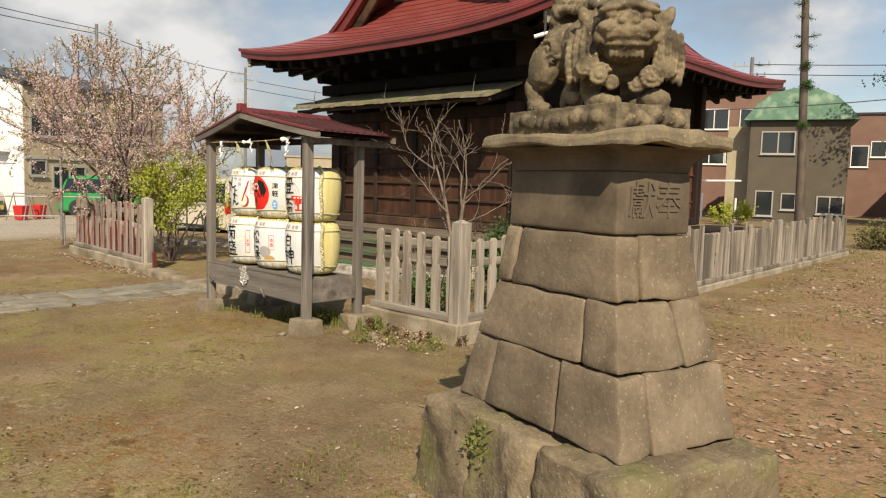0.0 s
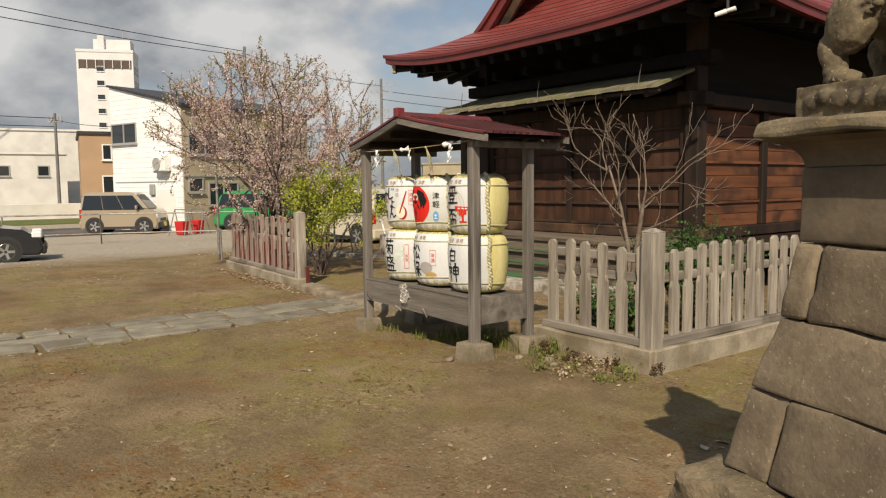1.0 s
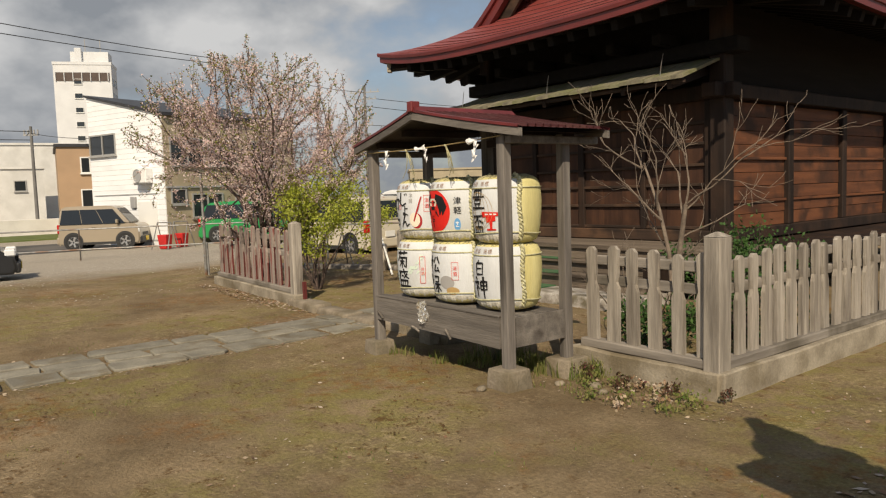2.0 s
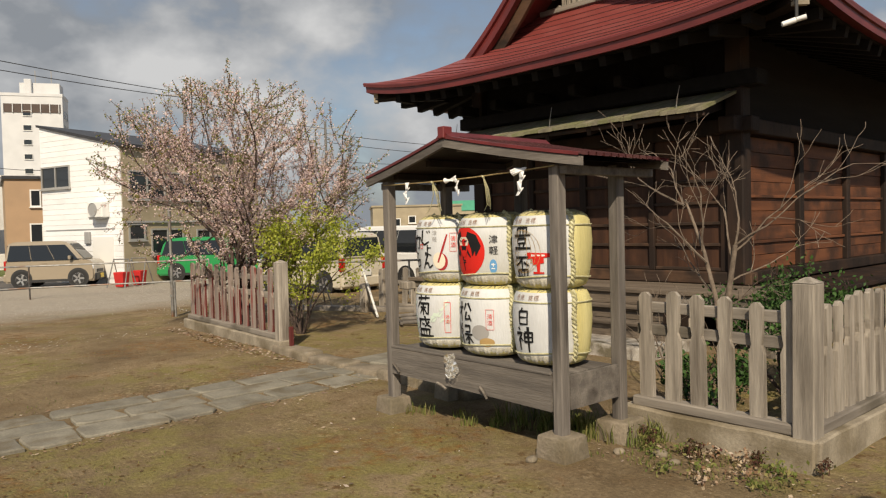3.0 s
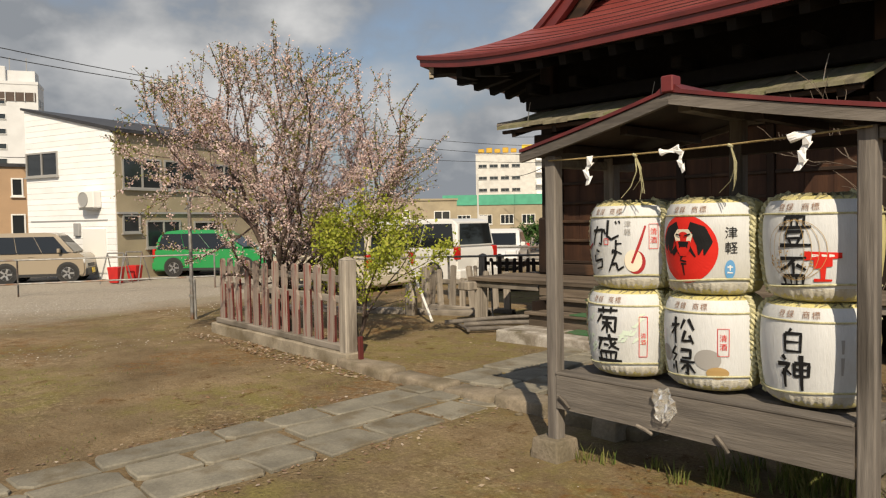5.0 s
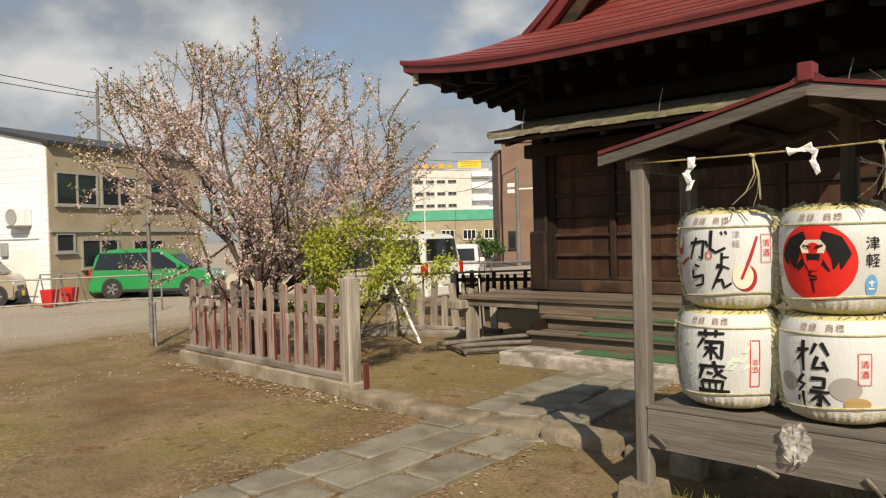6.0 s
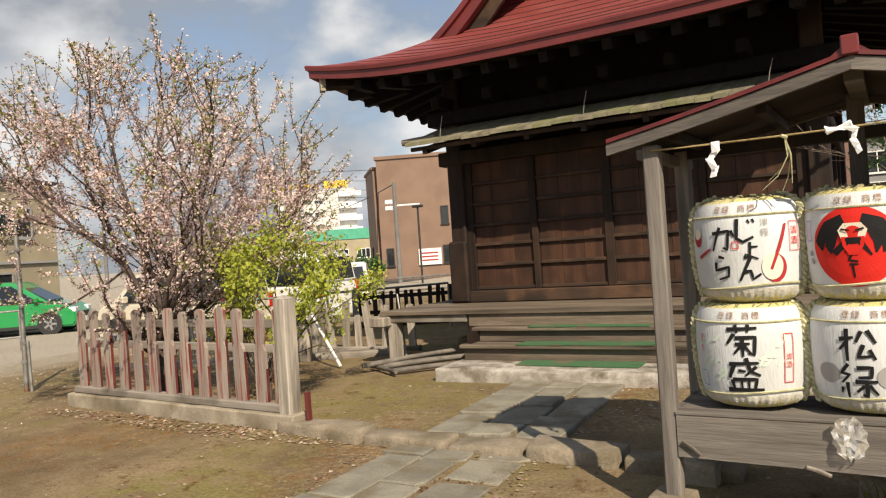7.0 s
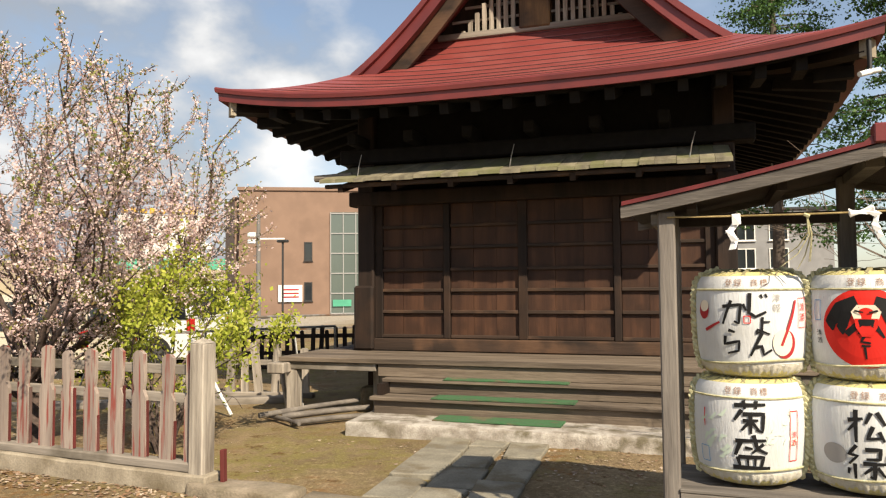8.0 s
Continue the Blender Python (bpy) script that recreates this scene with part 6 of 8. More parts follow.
def cherry_tree():
    rng = random.Random(17)
    tree = thing("cherry_tree", pose(-12.75, 7.75, -0.03), "cherry tree in fading pale pink blossom behind the fence", "tree")
    tips = []

    def room(p):
        """Above 1 outside the round crown."""
        return math.sqrt((p.x / 2.35) ** 2 + (p.y / 2.1) ** 2 + ((p.z - 2.4) / (1.62 if p.z > 2.4 else 1.5)) ** 2)

    def branch(bm, p, d, r, length, depth, whip=False):
        pts, rad = [p.copy()], [r]
        q, v = p.copy(), d.normalized()
        n = 6 if depth > 2 else 5
        for i in range(n):
            v = (v + Vector((rng.gauss(0, 0.13), rng.gauss(0, 0.13), rng.gauss(0, 0.11) + (0.10 if whip else 0.045)))).normalized()
            if q.z > 4.0:
                v.z *= 0.4
            q = q + v * length / n
            pts.append(q.copy())
            rad.append(max(0.0028, r * (1 - 0.5 * (i + 1) / n)))
            if depth <= 2:
                tips.append((q.copy(), whip, v.copy()))
            if room(q) > (1.22 if whip else 1.02):
                break
        tube(bm, pts, rad, 6 if r > 0.012 else 4, cap=False)
        if depth <= 0:
            return
        k = len(pts) - 1
        for i in range(rng.randint(5, 6) if depth > 1 else 3):
            f = 1.0 if i == 0 else rng.uniform(0.3, 0.95)
            at = pts[max(1, int(round(f * k)))]
            if room(at) > 1.0 and rng.random() < 0.6:
                continue
            side = Vector((rng.gauss(0, 1), rng.gauss(0, 1), rng.gauss(0, 0.75))).normalized()
            nd = (v + side * (0.35 if i == 0 else rng.uniform(0.7, 1.15))).normalized()
            branch(bm, at, nd, rad[-1] * (0.95 if i == 0 else 0.75) + 0.0005, length * rng.uniform(0.52, 0.74), depth - 1, depth < 3 and at.z > 2.3 and rng.random() < 0.10)

    part("trunk", tube(bmesh.new(), [(0, 0, 0), (0.03, 0.02, 0.25), (-0.02, 0.05, 0.55), (-0.06, 0.05, 0.9)], [0.16, 0.125, 0.11, 0.085], 10), BARK, tree, smooth=60)
    for k in range(13):
        bm = bmesh.new()
        a = k * math.tau * 0.382 + rng.uniform(-0.2, 0.2)
        out = rng.uniform(0.75, 1.35) if k % 4 else rng.uniform(0.1, 0.35)
        f = (k % 6) / 5
        branch(bm, Vector((0.01 - 0.07 * f, 0.04, 0.38 + 0.5 * f)), Vector((math.cos(a) * out, math.sin(a) * out, 0.85)), 0.036, rng.uniform(1.75, 2.1), 3)
        part("limb", bm, BARK, tree, smooth=60)
    nr = np.random.default_rng(5)
    pts, sz, lv, ls = [], [], [], []
    for p, whip, v in tips:
        if p.z < 0.9:
            continue
        out = min(1.0, max(0.0, room(p) - 0.6) / 0.5)
        bunch = max(0.0, noise.noise(p * 2.1) + 0.62)
        for _ in range(int(nr.poisson(27.0 * bunch * (1 - 0.66 * out)))):
            q = np.array(p) - np.array(v) * nr.uniform(-0.03, 0.2)
            pts.append(q + nr.normal(size=3) * 0.024)
            sz.append(nr.uniform(0.011, 0.02))
        for _ in range(int(nr.poisson(1.2 + (6.0 if whip else 4.0 * out)))):
            q = np.array(p) - np.array(v) * nr.uniform(-0.03, 0.2)
            lv.append(q + nr.normal(size=3) * 0.018)
            ls.append(nr.uniform(0.012, 0.026))
    tagged(part("blossom", quads("blossom", pts, sz, 1), BLOSSOM, tree, "pale pink blossom"), kind="stuff")
    tagged(part("young_leaves", quads("young_leaves", lv, ls, 2), YOUNG_LEAF, tree, "bronze-green young leaves"), kind="stuff")


cherry_tree()


def leaf_bush(name, label, category, at, stems, height, radius, count, leaf, size, bark, seed, low=0.2, shape=1.0):
    rng, nr = random.Random(seed), np.random.default_rng(seed)
    b = thing(name, pose(*at), label, category)
    tips = []
    for k in range(stems):
        bm = bmesh.new()
        a = k * math.tau / stems + rng.uniform(-0.3, 0.3)
        grow(bm, rng, Vector((0.04 * math.cos(a), 0.04 * math.sin(a), 0)), Vector((math.cos(a) * radius * 0.45, math.sin(a) * radius * 0.45, height * 0.6)), 0.02, height * 0.42, 3, tips, 0.25, 0.66, (2, 3), 0.08, 0.7, 4, 5)
        part("stem", bm, bark, b, smooth=60)
    pts, sz = [], []
    tips = [t for t in tips if t[0].z > low * height and t[0].z < height * 1.15]
    for i in range(count):
        p, depth, v = tips[rng.randrange(len(tips))]
        pts.append(np.array(p) + nr.normal(size=3) * 0.07 * shape)
        sz.append(nr.uniform(0.6, 1.3) * size)
    tagged(part("leaves", quads("leaves", pts, sz, seed), leaf, b), kind="stuff")
    return b


leaf_bush("spring_bush", "bush with fresh yellow-green leaves beside the cherry tree", "bush", (-11.45, 8.0, -0.02), 9, 2.15, 1.4, 8600, LIME_LEAF, 0.024, BARK, 4, 0.25)
leaf_bush("evergreen_shrub", "low dark evergreen shrub behind the picket fence", "shrub", (-4.35, 8.1, -0.02), 9, 1.2, 0.7, 5000, DARK_LEAF, 0.022, BARK, 6, 0.05)
leaf_bush("evergreen_shrub", "small dark evergreen shrub behind the pickets", "shrub", (-4.75, 7.15, -0.02), 6, 0.55, 0.7, 1500, DARK_LEAF, 0.026, BARK, 7, 0.05)


def bare_tree():
    rng = random.Random(29)
    t = thing("bare_shrub_tree", pose(-4.72, 7.45, -0.03) @ Matrix.Scale(1.04, 4), "leafless many-branched small tree before the hall", "tree")
    tips = []
    part("trunk", tube(bmesh.new(), [(0, 0, 0), (0.02, 0.0, 0.5), (0.08, 0.02, 0.95), (0.14, 0.02, 1.35)], [0.038, 0.03, 0.026, 0.02], 8), BARE_BARK, t, smooth=60)
    part("trunk", tube(bmesh.new(), [(0.02, 0, 0.45), (-0.03, 0.02, 0.9), (-0.14, 0.05, 1.3), (-0.3, 0.05, 1.75)], [0.024, 0.021, 0.017, 0.011], 8), BARE_BARK, t, smooth=60)
    for x, z0, dx, dy, dz, ln in ((0.14, 1.35, 0.35, 0.1, 1.0, 0.55), (0.14, 1.3, 1.0, -0.2, 0.75, 0.62), (-0.3, 1.7, -0.5, 0.1, 0.8, 0.5), (-0.14, 1.3, 0.15, -0.3, 1.0, 0.6), (0.1, 1.05, 0.8, 0.3, 0.5, 0.42), (-0.05, 0.95, -0.7, 0.2, 0.6, 0.45), (-0.1, 1.2, -0.9, -0.2, 0.7, 0.6), (0.05, 0.8, 0.6, -0.3, 0.7, 0.4), (0.12, 1.2, -0.2, 0.3, 1.0, 0.6), (-0.3, 1.7, -1.0, 0.0, 0.3, 0.62), (0.14, 1.35, 0.9, 0.0, 0.6, 0.75)):
        bm = bmesh.new()
        grow(bm, rng, Vector((x, 0.02, z0)), Vector((dx, dy, dz)), 0.010, ln * 0.82, 3, tips, 0.28, 0.70, (2, 3), 0.05, 0.62, 4, 5, 0.0022)
        part("limb", bm, BARE_BARK, t, smooth=60)
    for k in range(6):
        bm = bmesh.new()
        a = k * 1.1
        grow(bm, rng, Vector((0.25 * math.cos(a) - 0.3, 0.15 * math.sin(a), 0.0)), Vector((0.3 * math.cos(a), 0.2 * math.sin(a), 1.0)), 0.01, 0.55, 2, tips, 0.3, 0.7, (2, 3), 0.08, 0.6, 4, 4, 0.002)
        part("sucker", bm, BARE_BARK, t)


bare_tree()


def conifer(at, height, radius, seed, label):
    rng, nr = random.Random(seed), np.random.default_rng(seed)
    t = thing("conifer", pose(*at), label, "tree", "dark conifers behind the hall")
    part("trunk", tube(bmesh.new(), [(0, 0, -0.2), (0.1, 0, height * 0.5), (0, 0.1, height)], [0.3, 0.2, 0.04], 8), TRUNK_BARK, t, smooth=60)
    bm, pts, sz = bmesh.new(), [], []
    for i in range(95):
        z = height * (0.2 + 0.78 * (i / 95) ** 0.85)
        r = radius * (1.05 - (z / height)) * rng.uniform(0.6, 1.25) + 0.3
        a = rng.uniform(0, math.tau)
        e = Vector((math.cos(a) * r, math.sin(a) * r, z - r * rng.uniform(0.05, 0.3)))
        tube(bm, [(0, 0, z), (e.x * 0.5, e.y * 0.5, z), e], [0.05, 0.03, 0.012], 4, cap=False)
        for k in range(240):
            f = rng.random() ** 0.6
            q = Vector((0, 0, z)).lerp(e, f)
            pts.append(np.array(q) + nr.normal(size=3) * (0.12 + 0.22 * f) * np.array((1, 1, 0.6)))
            sz.append(nr.uniform(0.05, 0.11))
    tagged(part("bough_wood", bm, TRUNK_BARK, t), kind="stuff")
    tagged(part("needles", quads("needles", pts, sz, seed), DARK_LEAF, t), kind="stuff")


conifer((9.8, 0.8, 0), 11, 2.6, 9, "tall dark conifer at the eastern edge of the yard")
conifer((0.6, 39, 0), 21, 5.4, 2, "tall dark conifer standing behind the hall")
conifer((5.2, 37, 0), 19, 5.0, 3, "tall dark conifer with ragged boughs behind the hall")


def tall_trunk():
    rng, nr = random.Random(6), np.random.default_rng(8)
    t = thing("lopped_conifer", pose(-5.36, 31.9, 0) @ Matrix.Scale(1.35, 4), "tall lopped conifer trunk with a few needle tufts", "tree")
    part("trunk", tube(bmesh.new(), [(0, 0, -0.1), (-0.06, 0, 2), (-0.18, 0, 5), (-0.42, 0, 10)], [0.15, 0.12, 0.105, 0.085], 10), TRUNK_BARK, t, smooth=60)
    pts, sz, bm = [], [], bmesh.new()
    for z in (3.1, 3.75, 4.2, 4.75, 5.4, 5.6, 6.2, 6.5, 7.1, 7.4):
        for k in range(2):
            a, r = rng.uniform(0, math.tau), rng.uniform(0.2, 0.42)
            o = Vector((-0.037 * z, 0, z))
            e = Vector((math.cos(a) * r - 0.037 * z, math.sin(a) * r, z + rng.uniform(-0.1, 0.15)))
            tube(bm, [o, e], [0.03, 0.012], 4)
            for _ in range(700 if z in (3.1, 4.2, 4.75, 7.4) else 150):
                pts.append(np.array(o.lerp(e, rng.uniform(0.1, 0.9))) + nr.normal(size=3) * np.array((0.07, 0.07, 0.045)))
                sz.append(nr.uniform(0.011, 0.02))
    tagged(part("stub_wood", bm, TRUNK_BARK, t), kind="stuff")
    tagged(part("needles", quads("needles", pts, sz, 3), DARK_LEAF, t), kind="stuff")


tall_trunk()


# ---------------------------------------------------------------- buildings round about
def siding(name, a, b, rough_=0.7):
    """Painted boarding: fine level shadow lines in relief."""
    m = mat(name, a, b, rough_, 1.2, 30, 0.15, spread=0.06, stain=tuple(c * 0.94 for c in b), stain_scale=0.7)
    return m


WHITE_WALL = siding("white_siding", (0.82, 0.83, 0.84), (0.78, 0.79, 0.80))
TAN_WALL = siding("tan_render", (0.36, 0.305, 0.21), (0.30, 0.255, 0.175))
BROWN_WALL = siding("orange_brown_siding", (0.41, 0.275, 0.17), (0.37, 0.25, 0.155))
BRICK_BROWN = siding("brown_tiled_facade", (0.225, 0.145, 0.105), (0.195, 0.125, 0.09))
DARK_BROWN = siding("dark_brown_cladding", (0.085, 0.06, 0.05), (0.07, 0.05, 0.042))
ROSE_BROWN = siding("rose_brown_siding", (0.19, 0.11, 0.082), (0.165, 0.095, 0.072))
OLIVE_WALL = siding("grey_tan_render", (0.088, 0.074, 0.054), (0.075, 0.064, 0.047))
PALE_WALL = siding("pale_grey_concrete", (0.62, 0.61, 0.58), (0.54, 0.53, 0.5))
GREEN_ROOF = mat("green_copper_roof", (0.12, 0.235, 0.165), (0.085, 0.18, 0.13), 0.6, 2, 30, 0.1, spread=0.1, stain=(0.25, 0.36, 0.27))
GREEN_BAND = mat("green_roof_band", (0.07, 0.34, 0.22), (0.06, 0.29, 0.19), 0.6, 2, 30, 0.1, spread=0.06)
ROOF_DARK = mat("dark_roof_metal", (0.045, 0.045, 0.05), (0.03, 0.03, 0.035), 0.5, 2, 30, 0.05, spread=0.1)
YELLOW_SIGN = plain("yellow_sign_panel", (0.72, 0.50, 0.03), 0.5)
GREY_TRIM = plain("grey_trim", (0.3, 0.3, 0.3), 0.6)


def window(parent, x, z, w, h, y=0.0, frame_mat=ALU, mull=1, sill=True, face=-1):
    """A window in a wall whose outside looks along local y * face."""
    o = 0.05 * face
    win = part("window", boxed(x - w / 2, x + w / 2, min(y - o, y + o * 0.2), max(y - o, y + o * 0.2), z, z + h), GLASS_DARK, parent)
    t = 0.06
    ya, yb = sorted((y + o * 0.1, y + o))
    for a in ((x - w / 2 - t, x + w / 2 + t, z - t, z), (x - w / 2 - t, x + w / 2 + t, z + h, z + h + t), (x - w / 2 - t, x - w / 2, z, z + h), (x + w / 2, x + w / 2 + t, z, z + h)):
        part("window_frame", boxed(a[0], a[1], ya, yb, a[2], a[3]), frame_mat, win)
    for k in range(mull):
        xm = x - w / 2 + w * (k + 1) / (mull + 1)
        part("mullion", boxed(xm - 0.03, xm + 0.03, ya, yb, z, z + h), frame_mat, win)
    if sill:
        ys = sorted((y, y + o * 2.2))
        part("window_sill", boxed(x - w / 2 - 0.1, x + w / 2 + 0.1, ys[0], ys[1], z - t - 0.05, z - t), frame_mat, win)
    return win


def frame_at(origin, direction, z=0.0):
    """A pose whose x runs along direction."""
    return pose(origin[0], origin[1], z, 0, 0, math.degrees(math.atan2(direction[1], direction[0])))


# white and tan two-storey house; local x along the white face from its far end to the near corner
def white_house():
    c, dw = Vector((-28.5, 13.1)), Vector((-0.979, -0.203))
    w, ln = 4.8, 6.8
    o = c + dw * w
    h = thing("house", frame_at(o, -dw, -0.2), "two-storey house with a white sided gable end and tan long side", "house")
    zl, zr = 6.08, 5.02
    bm = bmesh.new()
    prism(bm, [(0, 0), (w, 0), (w, zr), (0, zl)], 0, ln, 1)
    part("wall", bm, TAN_WALL, h, "tan rendered wall")
    n = 30
    for i in range(n):
        z0, z1 = zl * i / n, zl * (i + 1) / n
        lo, hi = (min(w, max(0.02, (zl - z) / (zl - zr) * w)) for z in (z0, z1))
        part("siding_board", prism(bmesh.new(), [(0, z0 + 0.004), (lo, z0 + 0.004), (hi, z1 - 0.004), (0, z1 - 0.004)], -0.035 - 0.004 * (i % 2), -0.002, 1), WHITE_WALL, h)
    bm = bmesh.new()
    prism(bm, [(-0.1, zl + 0.01), (w + 0.22, zr - 0.06), (w + 0.22, zr + 0.06), (-0.1, zl + 0.10)], -0.12, ln + 0.3, 1)
    part("roof", bm, ROOF_DARK, h, "dark low-pitched metal roof")
    window(h, 0.95, 3.7, 1.7, 0.75, -0.03, ALU, 1)
    part("door", boxed(3.1, 4.3, -0.07, -0.03, 0.25, 1.75), WHITE_FRAME, h)
    part("meter_box", boxed(2.7, 3.0, -0.14, -0.03, 1.5, 1.95, 0.02), GREY_TRIM, h)
    part("wall_pipe", boxed(0.2, 4.4, -0.06, -0.03, 2.02, 2.06), GREY_TRIM, h)
    # long side, windows turned to +x
    side = part("side_wall", boxed(0, ln, -0.02, 0.0, 0.0, zr - 0.1), TAN_WALL, h, m=pose(w + 0.0, 0, 0, 0, 0, 90))
    for x, z, ww, hh, k in ((1.05, 3.15, 1.5, 0.95, 1), (2.75, 3.15, 1.4, 0.95, 1), (4.9, 3.15, 1.4, 0.95, 1), (0.55, 1.65, 0.6, 0.5, 0), (1.9, 1.1, 1.4, 0.85, 1), (4.0, 1.1, 1.3, 0.8, 1)):
        window(side, x, z, ww, hh, -0.02, ALU, k)
    part("ledge", boxed(0, ln, -0.1, -0.02, 1.98 + 0.25, 2.30), GREY_TRIM, side)
    ac = thing("air_conditioner", frame_at(o, -dw, -0.2) @ pose(3.7, -0.2, 2.45), "white outdoor air conditioner unit on the house wall", "air conditioner")
    part("casing", boxed(-0.42, 0.42, -0.16, 0.16, 0, 0.58, 0.03), WHITE_FRAME, ac)
    bm = bmesh.new()
    lathe(bm, [(0.0, 0.0), (0.23, 0.0), (0.25, 0.02), (0.25, 0.0)], 24)
    part("fan_grille", bm, GREY_TRIM, ac, m=pose(-0.1, -0.165, 0.29, 90, 0, 0))
    part("wall_bracket", boxed(-0.35, 0.35, -0.14, 0.18, -0.06, -0.002), STEEL, ac)


white_house()


def block_house(name, label, m, w, d, h, wall, roof=None, wins=(), frame_mat=ALU, category="building", parapet=0.15, right=()):
    """A plain block: local x along the front, front looks to -y."""
    b = thing(name, m, label, category)
    part("wall", boxed(0, w, 0, d, 0, h), wall, b)
    part("roof", boxed(-0.1, w + 0.1, -0.1, d + 0.1, h + 0.002, h + parapet), roof or wall, b)
    for x, z, ww, hh, k in wins:
        window(b, x, z, ww, hh, -0.002, frame_mat, k)
    if right:
        side = part("side_wall", boxed(0, d, -0.02, 0.0, 0.0, h), wall, b, m=pose(w + 0.0, 0, 0, 0, 0, 90))
        for x, z, ww, hh, k in right:
            window(side, x, z, ww, hh, -0.022, frame_mat, k)
    return b


def facing(p, q, z=0.0):
    """p left and q right end of a front, as seen from the approach."""
    return frame_at(p, (q[0] - p[0], q[1] - p[1]), z), math.hypot(q[0] - p[0], q[1] - p[1])


m, w = facing((-40.3, 13.0), (-39.0, 17.4), -0.2)
block_house("house", "narrow orange-brown sided house beyond the street", m, w, 6, 4.55, BROWN_WALL, ROOF_DARK, [(1.25, 3.3, 0.35, 0.7, 0), (1.25, 1.6, 0.45, 0.8, 0)], WHITE_FRAME, "house")
m, w = facing((-63.5, 2.0), (-58.9, 18.9), -0.2)
sh = block_house("shop", "long low pale shop building with a dark lower wall", m, w, 10, 6.0, PALE_WALL, None, [(12.4, 3.0, 1.2, 1.2, 1), (9.5, 3.0, 1.2, 1.2, 1)], ALU, "shop")
part("lower_cladding", boxed(-0.05, w - 2.5, -0.1, -0.02, 0.0, 2.0), DARK_BROWN, sh)
m, w = facing((-56.0, 10.0), (-54.4, 16.5), -0.2)
block_house("shop_annex", "low pale flat-roofed shop annex", m, w, 3, 4.1, PALE_WALL, None, [(5.3, 2.7, 0.6, 0.6, 0), (3.0, 2.7, 0.6, 0.6, 0)], ALU, "shop")
# white tower block
TOWER_WALL = mat("white_tower_tiles", (0.60, 0.61, 0.62), (0.55, 0.56, 0.57), 0.8, 0.5, 20, 0.05, spread=0.05)
m, w = facing((-145.4, 46.0), (-140.6, 54.4), -1)
tw = block_house("tower_block", "tall white apartment tower with small stair windows", m, w, 6, 27.5, TOWER_WALL, None, (), GREY_TRIM, "tower", 0.5, right=[(1.6 + 2.6 * j, 8.6 + 2.55 * i, 1.3, 1.2, 0) for i in range(7) for j in range(2)])
for i in range(8):
    window(tw, 4.0, 6.2 + 2.55 * i, 1.25, 0.85, -0.08, WHITE_FRAME, 0)
# flat dark panel stands in for the shaded recess of the gallery
part("loggia", boxed(0.3, w - 0.3, -0.12, -0.02, 24.6, 26.1), DARK_BROWN, tw, "dark panel painting the shade inside the top gallery")
for i in range(7):
    part("loggia_pier", boxed(0.3 + i * (w - 0.9) / 6, 0.42 + i * (w - 0.9) / 6, -0.3, -0.13, 24.6, 26.1), TOWER_WALL, tw)
part("roof_house", boxed(2.8, w - 0.5, 1, 5, 28.0, 30.0), TOWER_WALL, tw)
part("roof_tank", boxed(3.6, 4.8, 0.4, 1.0, 28.0, 30.6, 0.1), TOWER_WALL, tw)
for x in (5.0, 7.6):
    part("aerial", tube(bmesh.new(), [(x, 3, 29.9), (x, 3, 32.6)], 0.09, 5), GREY_TRIM, tw)
# tan and green-banded buildings to the north-west
m, w = facing((-46.6, 42.0), (-41.8, 47.5), -0.2)
block_house("building", "low tan building with a flat roof", m, w, 8, 3.5, TAN_WALL, None, [(1.8, 1.7, 0.8, 0.8, 0), (3.2, 2.2, 0.5, 0.5, 0), (6.1, 1.5, 1.2, 1.1, 1)], WHITE_FRAME, right=[(2, 1.5, 1, 1, 0)])
m, w = facing((-55.4, 62.0), (-42.0, 72.5), -0.3)
gb = block_house("building", "tan building with a green roof band", m, w, 9, 3.6, TAN_WALL, GREEN_BAND, [(2.2 + 2.3 * i, 1.6, 1.3, 0.9, 2) for i in range(6)], WHITE_FRAME, parapet=1.1)
m, w = facing((-102.5, 129.0), (-88.7, 138.3), -1)
wt = block_house("apartment_block", "white apartment block with balconies and a yellow roof sign", m, w, 10, 17.0, PALE_WALL, None, [(1.5 + 2.4 * i, 6.4 + 2.6 * j, 1.7, 0.6, 1) for i in range(4) for j in range(4)], GREY_TRIM, "building")
for j in range(5):
    part("balcony", boxed(w - 3.6, w + 1.1, -1.3, -0.02, 5.0 + 2.6 * j, 6.1 + 2.6 * j), WHITE_WALL, wt)
part("roof_sign", boxed(w - 6.6, w - 1.6, -0.3, 0.3, 17.3, 18.9), YELLOW_SIGN, wt, "plain yellow roof sign")
OCHRE = plain("ochre_sign_shape", (0.55, 0.33, 0.03), 0.6)
for k in range(5):
    part("sign_shape", boxed(0.6 + 1.75 * k, 1.9 + 1.75 * k, -0.2, 0.0, 17.3, 18.2 + 0.25 * (k % 2), 0.15), OCHRE, wt)
for k in range(2):
    part("sign_bar", boxed(w - 5.9, w - 2.3, -0.36, -0.31, 17.7 + 0.6 * k, 17.95 + 0.6 * k), OCHRE, wt)
